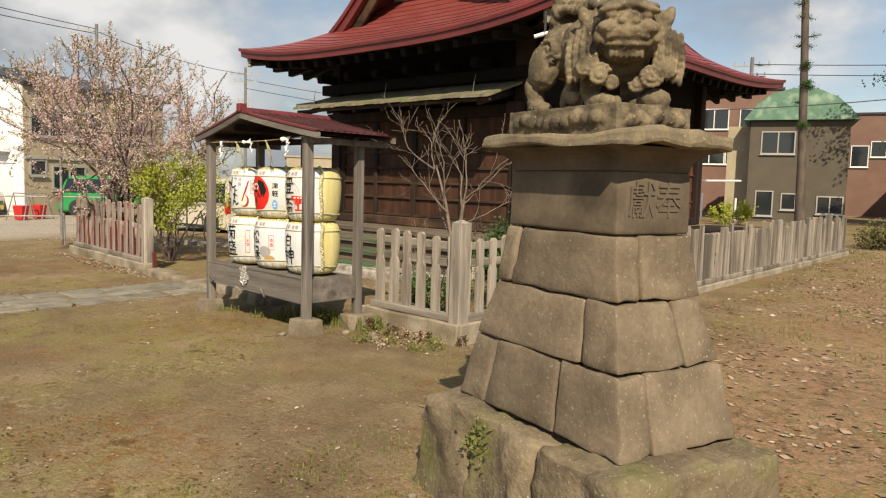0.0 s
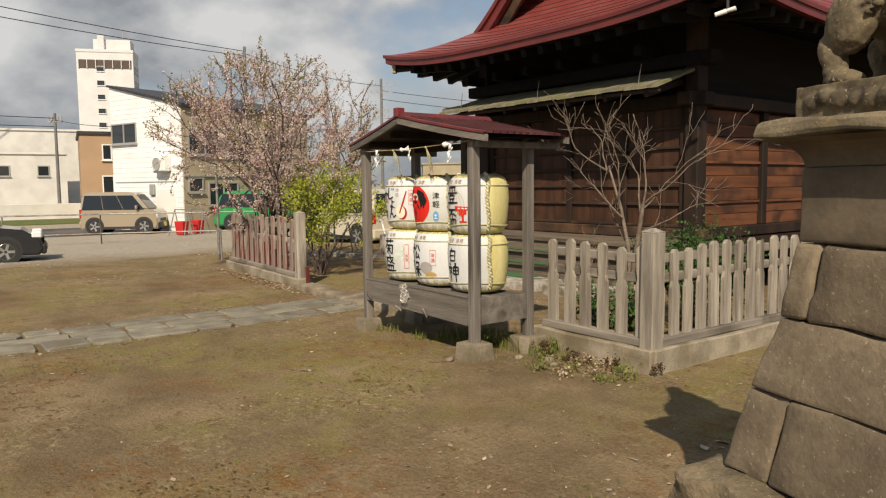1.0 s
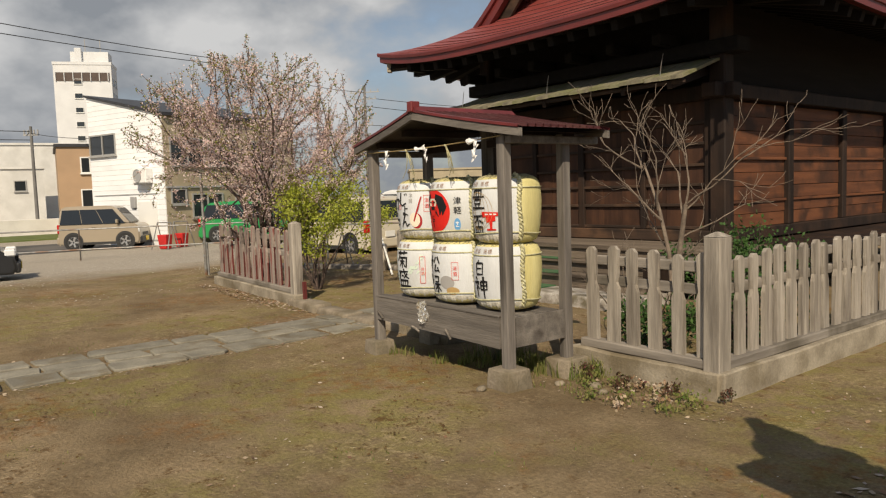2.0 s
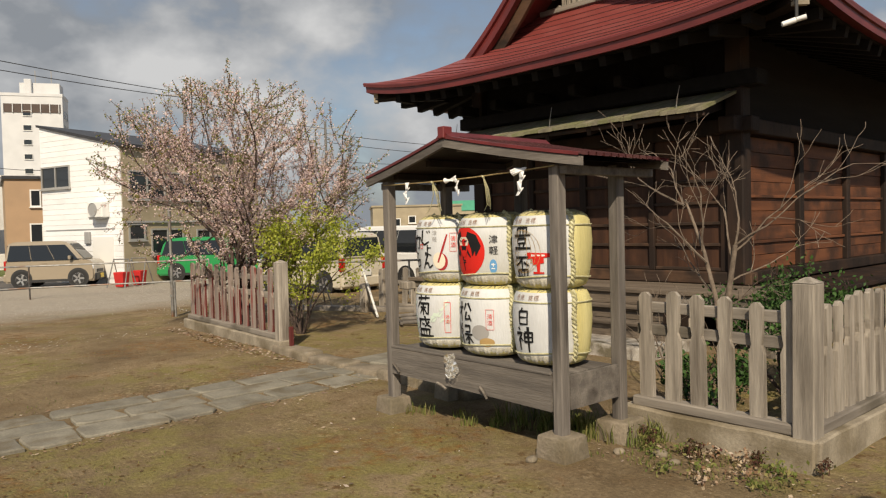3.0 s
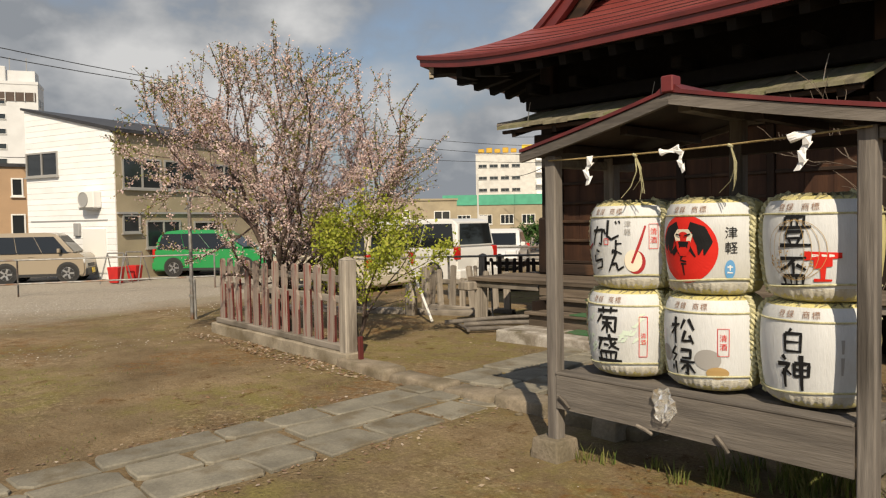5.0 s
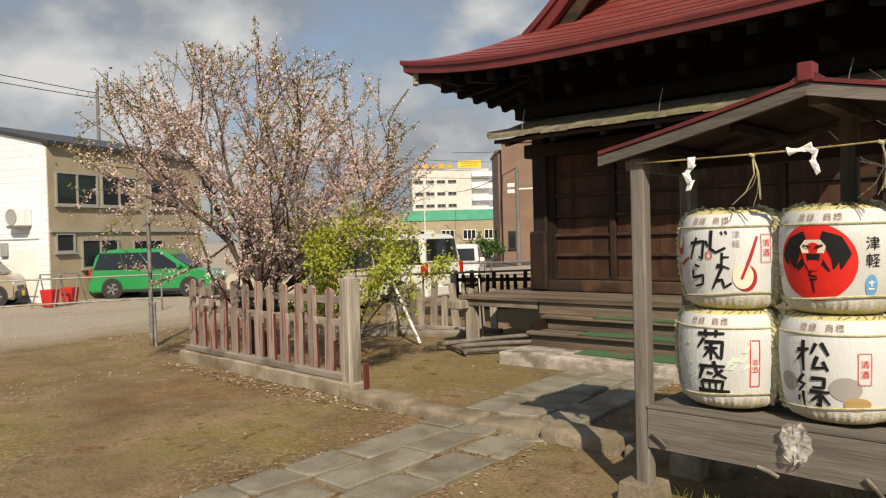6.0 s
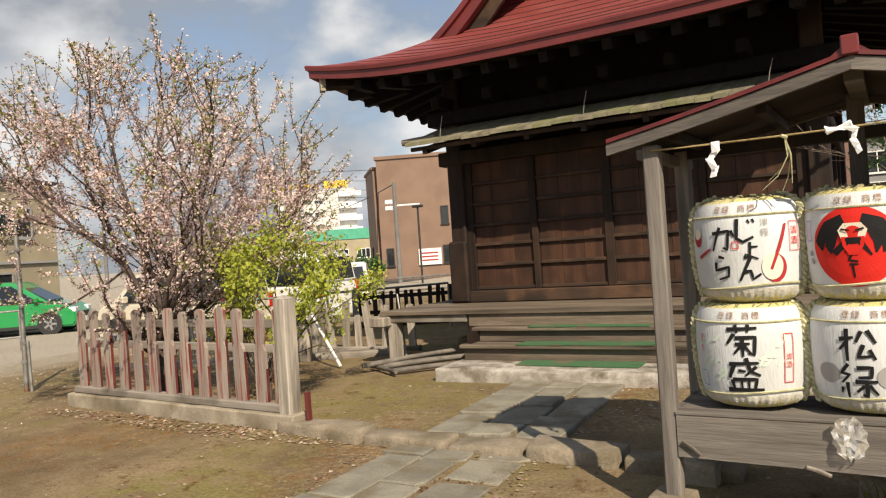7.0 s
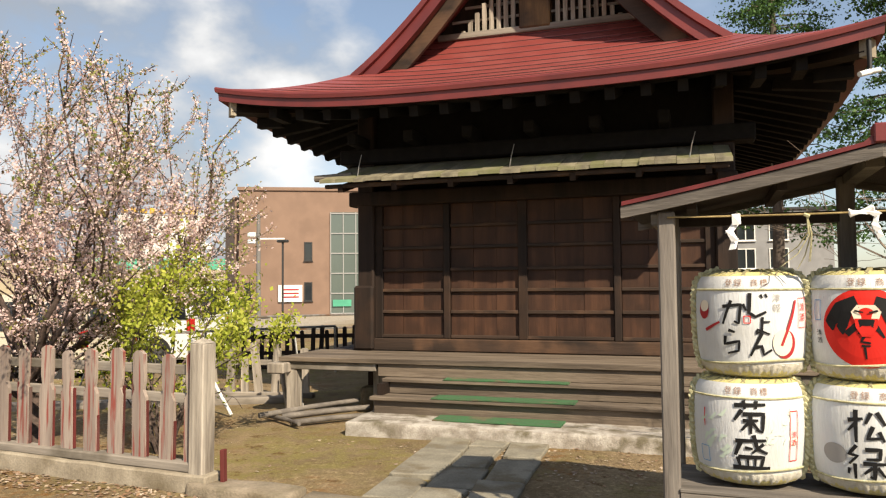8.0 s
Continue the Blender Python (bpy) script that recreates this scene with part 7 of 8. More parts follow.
# large brown building, seen beyond the hall
m, w = facing((-28.6, 41.2), (-14.0, 46.6), -0.4)
bb = block_house("office_building", "large brown tiled flat-roofed office building", m, w, 12, 7.7, BRICK_BROWN, None, [(4.05, 3.55, 0.36, 1.0, 0), (4.05, 1.15, 0.36, 1.0, 0), (0.55, 1.15, 0.36, 1.0, 0)], BLACK_TRIM, "building", 0.2)
win = part("glass_front", boxed(5.35, 7.6, -0.05, 0.0, 0.3, 6.4), plain("grey_green_glazing", (0.10, 0.125, 0.115), 0.12), bb, "tall glazed stair front")
for i in range(4):
    part("glazing_bar", boxed(5.35 + 0.75 * i, 5.40 + 0.75 * i, -0.1, -0.05, 0.3, 6.4), GREY_TRIM, win)
for i in range(6):
    part("glazing_bar", boxed(5.35, 7.6, -0.1, -0.05, 0.3 + 1.2 * i, 0.36 + 1.2 * i), GREY_TRIM, win)
part("notice_board", boxed(2.3, 3.7, -0.12, -0.02, 1.05, 2.05), WHITE_FRAME, bb, "white notice board with red bars")
for i in range(3):
    part("notice_bar", boxed(2.5, 3.5, -0.14, -0.122, 1.3 + 0.22 * i, 1.38 + 0.22 * i), INK_DARKRED, bb)
part("green_panel", boxed(5.5, 6.6, -0.14, -0.101, 0.75, 1.15), GREEN_BAND, bb)
m, w = facing((-31.9, 45.5), (-29.1, 41.6), -0.4)
block_house("office_wing", "dark side wing of the brown office building", m, w, 2.5, 7.2, BRICK_BROWN, None, [(2.2, 1.3, 0.4, 1.0, 0)], BLACK_TRIM)
# houses to the north, behind the plank fence
m, w = facing((-9.65, 40.8), (-5.15, 41.75), -0.2)
gh = block_house("house", "grey-tan rendered house with a green curved roof", m, w, 7, 5.35, OLIVE_WALL, ROOF_DARK, [(1.35, 3.75, 1.5, 1.05, 1), (0.85, 0.55, 0.75, 1.2, 0), (2.0, 0.9, 0.6, 0.75, 0), (3.9, 0.75, 1.1, 0.8, 1)], ALU, "house", 0.06)
bm = bmesh.new()
arc = [(-0.35, 5.42), (0.25, 6.2), (0.95, 6.75), (1.9, 7.0), (3.0, 6.95), (3.9, 6.55), (4.5, 6.0), (4.95, 5.42)]
prism(bm, arc, -0.35, 7.3, 1)
part("curved_roof", bm, GREEN_ROOF, gh, "green sheet-metal curved roof", smooth=40)
for i, (xa, za) in enumerate(arc[1:-1]):
    part("standing_seam", boxed(xa - 0.02, xa + 0.02, -0.37, 7.3, za - 0.03, za + 0.05), GREEN_ROOF, gh)
part("side_bay", boxed(-1.15, -0.02, 1.2, 6.8, 0, 5.2), TAN_WALL, gh)
m, w = facing((-18.2, 52.0), (-11.0, 54.0), -0.2)
block_house("house", "rose-brown three-storey house with white windows", m, w, 8, 8.6, ROSE_BROWN, ROOF_DARK, [(3.2, 6.0, 1.8, 1.3, 1), (3.0, 3.6, 1.9, 1.2, 1), (5.4, 6.0, 1.0, 1.3, 0), (4.7, 3.6, 1.2, 1.2, 0)], WHITE_FRAME, "house")
m, w = facing((-8.3, 59.4), (1.5, 60.5), -0.2)
block_house("house", "rose-brown house standing behind the garden", m, w, 8, 7.3, ROSE_BROWN, ROOF_DARK, [(1.4, 3.7, 1.0, 1.4, 0), (3.0, 4.4, 1.8, 1.0, 1)], WHITE_FRAME, "house")
m, w = facing((-1.6, 50.0), (6.0, 50.0), -0.2)
block_house("house", "grey rendered house seen past the hall corner", m, w, 8, 6.2, mat("grey_render", (0.26, 0.265, 0.275), (0.21, 0.215, 0.225), 0.85, 1.5, 40, 0.1, spread=0.05), ROOF_DARK, [(0.7 + 1.9 * i, 0.9 + 1.75 * k, 1.0, 1.15, 1) for i in range(int((w - 0.8) / 1.9)) for k in range(3)], WHITE_FRAME, "house")
# low white wall and grass verge across the street
m, w = facing((-48.0, 0.0), (-46.0, 17.0), -0.2)
solo("low_wall", boxed(0, w, 0, 0.25, 0, 0.95, 0.02), PALE_WALL, "low white boundary wall across the street", "wall", m)
VERGE = mat("street_verge_grass", (0.12, 0.15, 0.04), (0.08, 0.11, 0.03), 0.95, 1.5, 40, 0.5, spread=0.2)
solo("grass_verge", boxed(0, w, -6.5, -0.3, -0.1, 0.09), VERGE, "strip of green grass along the far side of the street", "grass", m)
# clothes rack and garden clutter beyond the plank fence
rk = thing("garden_rack", pose(-11.6, 38.0, -0.2, 0, 0, 8), "white metal washing rack beyond the fence", "rack")
for a, b in (((0, 0, 0), (0, 0, 2.2)), ((0.35, 0, 0), (0.35, 0, 2.2)), ((-1.0, 0, 1.5), (-1.0, 0, 2.3)), ((-1.0, 0, 2.2), (2.3, 0, 2.25)), ((0.5, 0, 0.2), (0.5, 0, 1.6)), ((2.1, 0, 0.3), (2.1, 0, 1.4))):
    part("tube", tube(bmesh.new(), [a, b], 0.05, 6), WHITE_FRAME, rk)
leaf_bush("garden_bush", "light green garden bush behind the plank fence", "bush", (-8.6, 35.0, -0.1), 7, 1.3, 1.6, 1600, LIME_LEAF, 0.06, BARK, 14)
DULL_LEAF = island("dull_olive_garden_leaf", [(0.10, 0.12, 0.035), (0.15, 0.15, 0.05), (0.08, 0.085, 0.03), (0.17, 0.13, 0.06)], 0.7, 0.2)
leaf_bush("garden_bush", "ragged olive-green bush past the end of the plank fence", "bush", (-1.5, 24.6, -0.05), 8, 1.0, 2.2, 2600, DULL_LEAF, 0.045, BARK, 16, 0.02, 2.2)
leaf_bush("garden_bush", "low olive-green bush in the yard behind the hall", "bush", (0.6, 25.4, -0.05), 8, 1.1, 2.4, 2600, DULL_LEAF, 0.045, BARK, 17, 0.02, 2.2)
leaf_bush("garden_bush", "round dark garden bush beyond the car park", "bush", (-27.0, 36.0, -0.2), 7, 1.9, 1.8, 2200, DARK_LEAF, 0.08, BARK, 15)


# ---------------------------------------------------------------- vehicles
def vehicle(label, m, length, width, height, paint, kind="van", plate=WHITE_FRAME):
    """A car: local x forward, the origin under its middle."""
    v = thing("parked_car", m, label, "car", "parked cars")
    L, W, H = length / 2, width / 2, height
    zb, belt = 0.20, height * 0.585
    if kind == "van":
        low = [(-L, 0.32), (-L * 0.97, zb), (L * 0.95, zb), (L, 0.34), (L * 0.99, 0.58), (L * 0.95, 0.72), (L * 0.84, 0.86), (L * 0.60, belt), (-L * 0.97, belt), (-L, belt - 0.12)]
        cab = [(-L * 0.97, belt), (-L * 0.92, H - 0.22), (-L * 0.80, H - 0.05), (-L * 0.55, H), (-L * 0.05, H), (L * 0.16, H - 0.05), (L * 0.62, belt)]
        glass_t = (-L * 0.92, -L * 0.84, L * 0.12, L * 0.50)
    elif kind == "box":
        low = [(-L, 0.32), (-L * 0.98, zb), (L * 0.96, zb), (L, 0.34), (L * 0.995, 0.66), (L * 0.97, 0.82), (L * 0.88, 0.93), (L * 0.74, belt), (-L * 0.985, belt), (-L, belt - 0.12)]
        cab = [(-L * 0.985, belt), (-L * 0.95, H - 0.12), (-L * 0.88, H - 0.02), (-L * 0.7, H), (L * 0.22, H), (L * 0.40, H - 0.06), (L * 0.76, belt)]
        glass_t = (-L * 0.94, -L * 0.88, L * 0.34, L * 0.64)
    else:
        low = [(-L, 0.36), (-L * 0.97, zb), (L * 0.95, zb), (L, 0.34), (L * 0.97, 0.58), (L * 0.80, belt - 0.10), (L * 0.42, belt), (-L * 0.72, belt), (-L * 0.97, belt - 0.08)]
        cab = [(-L * 0.72, belt), (-L * 0.42, H - 0.03), (-L * 0.2, H), (L * 0.06, H - 0.01), (L * 0.42, belt)]
        glass_t = (-L * 0.62, -L * 0.42, L * 0.04, L * 0.30)
    bm = bmesh.new()
    prism(bm, low, -W, W, 1)
    bmesh.ops.bevel(bm, geom=[e for e in bm.edges if abs(e.verts[0].co.y - e.verts[1].co.y) < 1e-6], offset=0.05, segments=2, affect="EDGES")
    body = part("body", bm, paint, v, smooth=40)
    bm = bmesh.new()
    lo = [bm.verts.new((x, -W * (0.95 if z < belt + 0.05 else 0.82), z)) for x, z in cab]
    hi = [bm.verts.new((x, W * (0.95 if z < belt + 0.05 else 0.82), z)) for x, z in cab]
    n = len(cab)
    bm.faces.new(lo)
    bm.faces.new(hi[::-1])
    for i in range(n):
        bm.faces.new((lo[i], hi[i], hi[(i + 1) % n], lo[(i + 1) % n]))
    bmesh.ops.recalc_face_normals(bm, faces=bm.faces[:])
    bmesh.ops.bevel(bm, geom=bm.edges[:], offset=0.045, segments=2, affect="EDGES")
    part("cabin", bm, paint, v, smooth=40)
    zt = H - 0.13
    gx0, gx1, gx2, gx3 = glass_t
    for s in (-1, 1):
        yb_, yt = W * 0.955 * s, W * 0.845 * s
        for a, b in ((0.0, 0.335), (0.345, 0.66), (0.67, 1.0)):
            xb0, xb1 = gx0 + (gx3 - gx0) * a, gx0 + (gx3 - gx0) * b
            xt0, xt1 = gx1 + (gx2 - gx1) * a, gx1 + (gx2 - gx1) * b
            bm = bmesh.new()
            c = [(xb0, yb_, belt + 0.01), (xb1, yb_, belt + 0.01), (xt1, yt, zt), (xt0, yt, zt)]
            o = [bm.verts.new((p[0], p[1] + 0.012 * s, p[2])) for p in c]
            i_ = [bm.verts.new((p[0], p[1] - 0.05 * s, p[2])) for p in c]
            bm.faces.new(o)
            bm.faces.new(i_[::-1])
            for k in range(4):
                bm.faces.new((o[k], i_[k], i_[(k + 1) % 4], o[(k + 1) % 4]))
            bmesh.ops.recalc_face_normals(bm, faces=bm.faces[:])
            part("side_window", bm, GLASS_CAR, v)
        part("door_handle", boxed(-0.25, -0.08, W * s - 0.005, W * s + 0.022 * 1, belt - 0.1, belt - 0.07), paint, v) if s > 0 else part("door_handle", boxed(-0.25, -0.08, -W - 0.02, -W + 0.005, belt - 0.1, belt - 0.07), paint, v)
        part("wing_mirror", boxed(L * 0.44, L * 0.5, min(s * W, s * (W + 0.16)), max(s * W, s * (W + 0.16)), belt + 0.02, belt + 0.16, 0.02), paint, v)
        part("sill_trim", boxed(-L * 0.5, L * 0.5, min(s * W, s * (W + 0.012)), max(s * W, s * (W + 0.012)), zb + 0.01, zb + 0.1), BLACK_TRIM, v)
        part("headlight", boxed(L * 0.88, L * 0.985, min(s * W * 0.55, s * W * 0.97), max(s * W * 0.55, s * W * 0.97), 0.60, 0.76, 0.03), LAMP_CLEAR, v)
        part("tail_light", boxed(-L - 0.012, -L * 0.95, min(s * W * 0.8, s * (W + 0.008)), max(s * W * 0.8, s * (W + 0.008)), belt - 0.3, belt + 0.02, 0.02), LAMP_RED, v)
    # front and rear glass
    def pane(name, x0, x1, z0, z1, k):
        bm = bmesh.new()
        c = [(x0, -W * 0.8, z0), (x0, W * 0.8, z0), (x1, W * 0.70, z1), (x1, -W * 0.70, z1)]
        o = [bm.verts.new((p[0] + 0.02 * k, p[1], p[2] + 0.02)) for p in c]
        i_ = [bm.verts.new((p[0] - 0.06 * k, p[1], p[2] - 0.03)) for p in c]
        bm.faces.new(o)
        bm.faces.new(i_[::-1])
        for q in range(4):
            bm.faces.new((o[q], i_[q], i_[(q + 1) % 4], o[(q + 1) % 4]))
        bmesh.ops.recalc_face_normals(bm, faces=bm.faces[:])
        part(name, bm, GLASS_CAR, v)
    cf, cr = cab[-1], cab[0]
    tf, tr = (cab[-2], cab[1])
    pane("windscreen", cf[0] - 0.05, tf[0] + 0.02, cf[1] + 0.04, tf[1] - 0.06, 1)
    pane("rear_window", cr[0] + 0.02, tr[0] - 0.01, cr[1] + 0.06, tr[1] - 0.03, -1)
    part("rear_bumper", boxed(-L - 0.06, -L * 0.96, -W * 0.96, W * 0.96, 0.24, 0.50, 0.04, 2), paint, v)
    part("front_bumper", boxed(L * 0.96, L + 0.05, -W * 0.94, W * 0.94, 0.22, 0.46, 0.05, 2), BLACK_TRIM, v)
    part("grille", boxed(L * 0.96, L + 0.01, -W * 0.5, W * 0.5, 0.48, 0.6), BLACK_TRIM, v)
    part("rear_plate", boxed(-L - 0.085, -L - 0.062, -0.165, 0.165, 0.52, 0.68), plate, v, "plain number plate")
    part("front_plate", boxed(L + 0.052, L + 0.07, -0.165, 0.165, 0.28, 0.44), plate, v, "plain number plate")
    wheel_r, wb = 0.305, length * 0.315
    tyre = bmesh.new()
    lathe(tyre, [(wheel_r * 0.62, -0.09), (wheel_r * 0.95, -0.095), (wheel_r, -0.07), (wheel_r, 0.07), (wheel_r * 0.95, 0.095), (wheel_r * 0.62, 0.09)], 24)
    tyre = mesh_of(tyre, "tyre")
    rim = bmesh.new()
    lathe(rim, [(0.0, 0.075), (wheel_r * 0.2, 0.08), (wheel_r * 0.24, 0.06), (wheel_r * 0.55, 0.05), (wheel_r * 0.62, 0.092), (wheel_r * 0.66, 0.085)], 20)
    for k in range(5):
        a = k * math.tau / 5
        beam(rim, (math.cos(a) * 0.03, math.sin(a) * 0.03, 0.08), (math.cos(a) * wheel_r * 0.6, math.sin(a) * wheel_r * 0.6, 0.085), 0.06, 0.03)
    rim = mesh_of(rim, "rim")
    arch = mesh_of(lathe(bmesh.new(), [(0.0, 0.0), (wheel_r * 1.14, 0.0), (wheel_r * 1.14, -0.05)], 24), "wheel_arch")
    for sx in (-1, 1):
        for s in (-1, 1):
            mm = pose(sx * wb, s * (W - 0.085), wheel_r, 90 if s < 0 else -90, 0, 0)
            wh = part("wheel", tyre, RUBBER, v, m=mm)
            part("rim", rim, CHROME, wh)
            part("wheel_arch", arch, BLACK_TRIM, v, m=pose(sx * wb, s * (W + 0.004), wheel_r + 0.02, 90 if s < 0 else -90, 0, 0))
    return v


def car_paint(name, c):
    m = plain(name, c, 0.28, 0.0, 0.5)
    m.node_tree.nodes["Principled BSDF"].inputs["Coat Weight"].default_value = 0.6
    return m


P_GREEN, P_WHITE, P_BEIGE, P_GOLD, P_BLACK = car_paint("bright_green_paint", (0.012, 0.24, 0.065)), car_paint("white_car_paint", (0.72, 0.72, 0.71)), car_paint("cream_car_paint", (0.55, 0.50, 0.40)), car_paint("beige_car_paint", (0.30, 0.25, 0.185)), car_paint("dark_car_paint", (0.015, 0.017, 0.022))
PLATE_Y = plain("yellow_plate", (0.7, 0.5, 0.04), 0.5)
vehicle("bright green minivan parked by the tan house", pose(-27.45, 16.25, -0.17, 0, 0, 35), 4.05, 1.69, 1.62, P_GREEN)
vehicle("beige boxy small car parked by the white house", pose(-29.9, 11.3, -0.17, 0, 0, 52), 2.9, 1.42, 1.62, P_GOLD, "box", PLATE_Y)
vehicle("white van parked with its back to the shrine", pose(-17.95, 16.35, -0.12, 0, 0, 180), 4.3, 1.7, 1.78, P_WHITE, "box")
vehicle("cream wagon parked beside the bush", pose(-18.25, 13.8, -0.12, 0, 0, 181), 3.6, 1.6, 1.62, P_BEIGE, "box")
vehicle("white saloon car parked near the railing", pose(-19.6, 22.6, -0.15, 0, 0, -62), 4.3, 1.7, 1.45, P_WHITE, "saloon")
vehicle("dark car at the edge of the car park", pose(-20.9, 3.75, -0.16, 0, 0, 75), 4.3, 1.7, 1.55, P_BLACK, "saloon", PLATE_Y)

# ---------------------------------------------------------------- poles, rails, wires
gp = thing("steel_pole", pose(-15.62, 8.1, -0.02), "thin grey steel pole with short cross arms", "pole")
part("shaft", tube(bmesh.new(), [(0, 0, -0.1), (0.01, 0, 1.1), (0.0, 0, 2.12)], 0.032, 8), STEEL, gp, smooth=50)
for z in (0.42, 0.68, 1.95):
    part("clamp", tube(bmesh.new(), [(0, 0, z - 0.02), (0, 0, z + 0.02)], 0.045, 8), STEEL, gp)
part("cross_arm", tube(bmesh.new(), [(-0.3, 0.1, 1.9), (0.25, -0.1, 1.93)], 0.016, 6), STEEL, gp)
part("stay", tube(bmesh.new(), [(0.08, 0.02, 0.0), (0.06, 0.02, 0.7)], 0.022, 6), STEEL, gp)


def pipe_rail(label, pts, h, posts, r=0.028, bars=(1.0,)):
    t = thing("pipe_railing", pose(0, 0, 0), label, "railing")
    for f in bars:
        part("rail", tube(bmesh.new(), [(x, y, z + h * f) for x, y, z in pts], r, 6), STEEL, t)
    for (x0, y0, z0), (x1, y1, z1) in zip(pts, pts[1:]):
        n = max(1, int(math.hypot(x1 - x0, y1 - y0) / posts))
        for i in range(n + 1):
            k = i / n
            part("post", tube(bmesh.new(), [(x0 + (x1 - x0) * k, y0 + (y1 - y0) * k, z0 - 0.1), (x0 + (x1 - x0) * k, y0 + (y1 - y0) * k, z0 + h)], r, 6), STEEL, t)


pipe_rail("low steel pipe railing along the car park", [(-27.5, 1.0, -0.17), (-24.9, 8.7, -0.17), (-22.6, 13.0, -0.17)], 0.95, 2.6, 0.024, (1.0, 0.35))
pipe_rail("steel pipe railing beside the parked cars", [(-19.5, 18.6, -0.1), (-12.0, 24.5, -0.1)], 0.85, 2.4, 0.03, (1.0, 0.55))
pipe_rail("single steel rail behind the old fence", [(-15.6, 11.2, 0.0), (-12.2, 14.6, 0.0)], 0.86, 2.2, 0.022)

dark_fence = fence("low dark picket fence behind the veranda", (-14.4, 14.7), (-11.2, 15.9), 0.0, 0.80, 0.16, 0.09, DARK_WOOD, DARK_WOOD_X, [0.0, 3.3], 0.85, (0.62, 0.3), notch=False, lean=3)
old = fence("broken old picket fence of grey boards", (-13.25, 11.45), (-11.35, 11.55), 0.0, 0.72, 0.23, 0.12, GREY_WOOD, GREY_WOOD_X, [0.02], 0.78, (0.5,), notch=False, lean=7)
solo("old_stake", boxed(-0.09, 0.09, -0.08, 0.08, -0.05, 0.55, 0.03), GREY_WOOD, "squat weathered timber stake in the ground", "stake", pose(-12.75, 10.5, 0, 2, 3, 10), smooth=50)
bm = tube(bmesh.new(), [(-12.55, 10.25, 0.95), (-11.75, 9.9, 0.03)], 0.022, 8)
solo("white_pole", bm, WHITE_FRAME, "white pipe leaning against the old stake", "pipe", smooth=50)
bm = tube(bmesh.new(), [(-11.55, 10.75, 0.85), (-11.2, 10.35, 0.02)], 0.03, 6)
solo("leaning_stick", bm, PALE_WOOD, "pale wooden stick leaning on the broken fence", "stick")
bm = tube(bmesh.new(), [(-11.35, 10.9, 0.92), (-11.1, 10.6, 0.02)], 0.014, 6)
solo("leaning_rod", bm, STEEL, "thin steel rod leaning by the veranda", "rod")
for i, (a, b, r) in enumerate((((-11.2, 9.55, 0.1), (-10.3, 10.5, 0.16), 0.05), ((-11.0, 9.75, 0.06), (-10.1, 10.35, 0.1), 0.055), ((-11.25, 9.85, 0.05), (-10.6, 9.35, 0.06), 0.04), ((-10.75, 9.45, 0.05), (-10.0, 10.1, 0.05), 0.05))):
    bm = tube(bmesh.new(), [a, tuple((p + q) / 2 + 0.01 for p, q in zip(a, b)), b], [r * 0.7, r * 0.66, r * 0.6], 8)
    solo("log", bm, SHED_BOARD, "weathered log lying beside the veranda", "log", group="logs by the veranda", smooth=50)
bm = boxed(-0.18, 0.18, -0.14, 0.14, -0.02, 0.3, 0.06, 2)
cut_grid(bm, 2)
solo("base_stone", rough(bm, 0.05, 5, 2), STONE_ROUGH, "rough dark stone under the veranda", "stone", pose(-10.15, 10.75, 0, 0, 0, 20), smooth=60)
bm = boxed(-2.2, 2.2, -0.09, 0.09, -0.03, 0.1, 0.02)
solo("sleeper", bm, GREY_WOOD_X, "old timber sleeper edging the car park", "sleeper", pose(-13.6, 10.35, 0, 0, 0, 20))
for i, (x, y) in enumerate(((-26.9, 12.25), (-27.3, 13.05))):
    b = thing("red_bin", pose(x, y, -0.17, 0, 0, 25), "red plastic bin on a small tubular stand by the house", "bin", "red bins")
    bm = bmesh.new()
    frustum(bm, (-0.15, 0.15, -0.14, 0.14), (-0.2, 0.2, -0.18, 0.18), 0.02, 0.52, 0.02)
    part("tub", bm, PLASTIC_RED, b)
    for s in (-1, 1):
        part("stand_leg", tube(bmesh.new(), [(s * 0.36, -0.3, 0), (s * 0.3, 0, 0.95), (s * 0.36, 0.3, 0)], 0.022, 6), STEEL, b)
    part("stand_bar", tube(bmesh.new(), [(-0.3, 0, 0.95), (0.3, 0, 0.95)], 0.022, 6), STEEL, b)
for x, y in ((-15.0, 10.2), (-14.4, 10.75)):
    b = thing("folding_stand", pose(x, y, 0, 0, 0, 30), "folding steel stand beside the cream wagon", "stand", "folding stands")
    for p, q in (((-0.25, 0, 0), (0.0, 0, 0.75)), ((0.25, 0, 0), (0.0, 0, 0.75)), ((0, 0.25, 0), (0, 0, 0.75))):
        part("leg", tube(bmesh.new(), [p, q], 0.014, 6), STEEL, b)


POLE_GREY = mat("dark_grey_pole_concrete", (0.17, 0.165, 0.16), (0.13, 0.125, 0.12), 0.85, 2, 40, 0.1, spread=0.1)


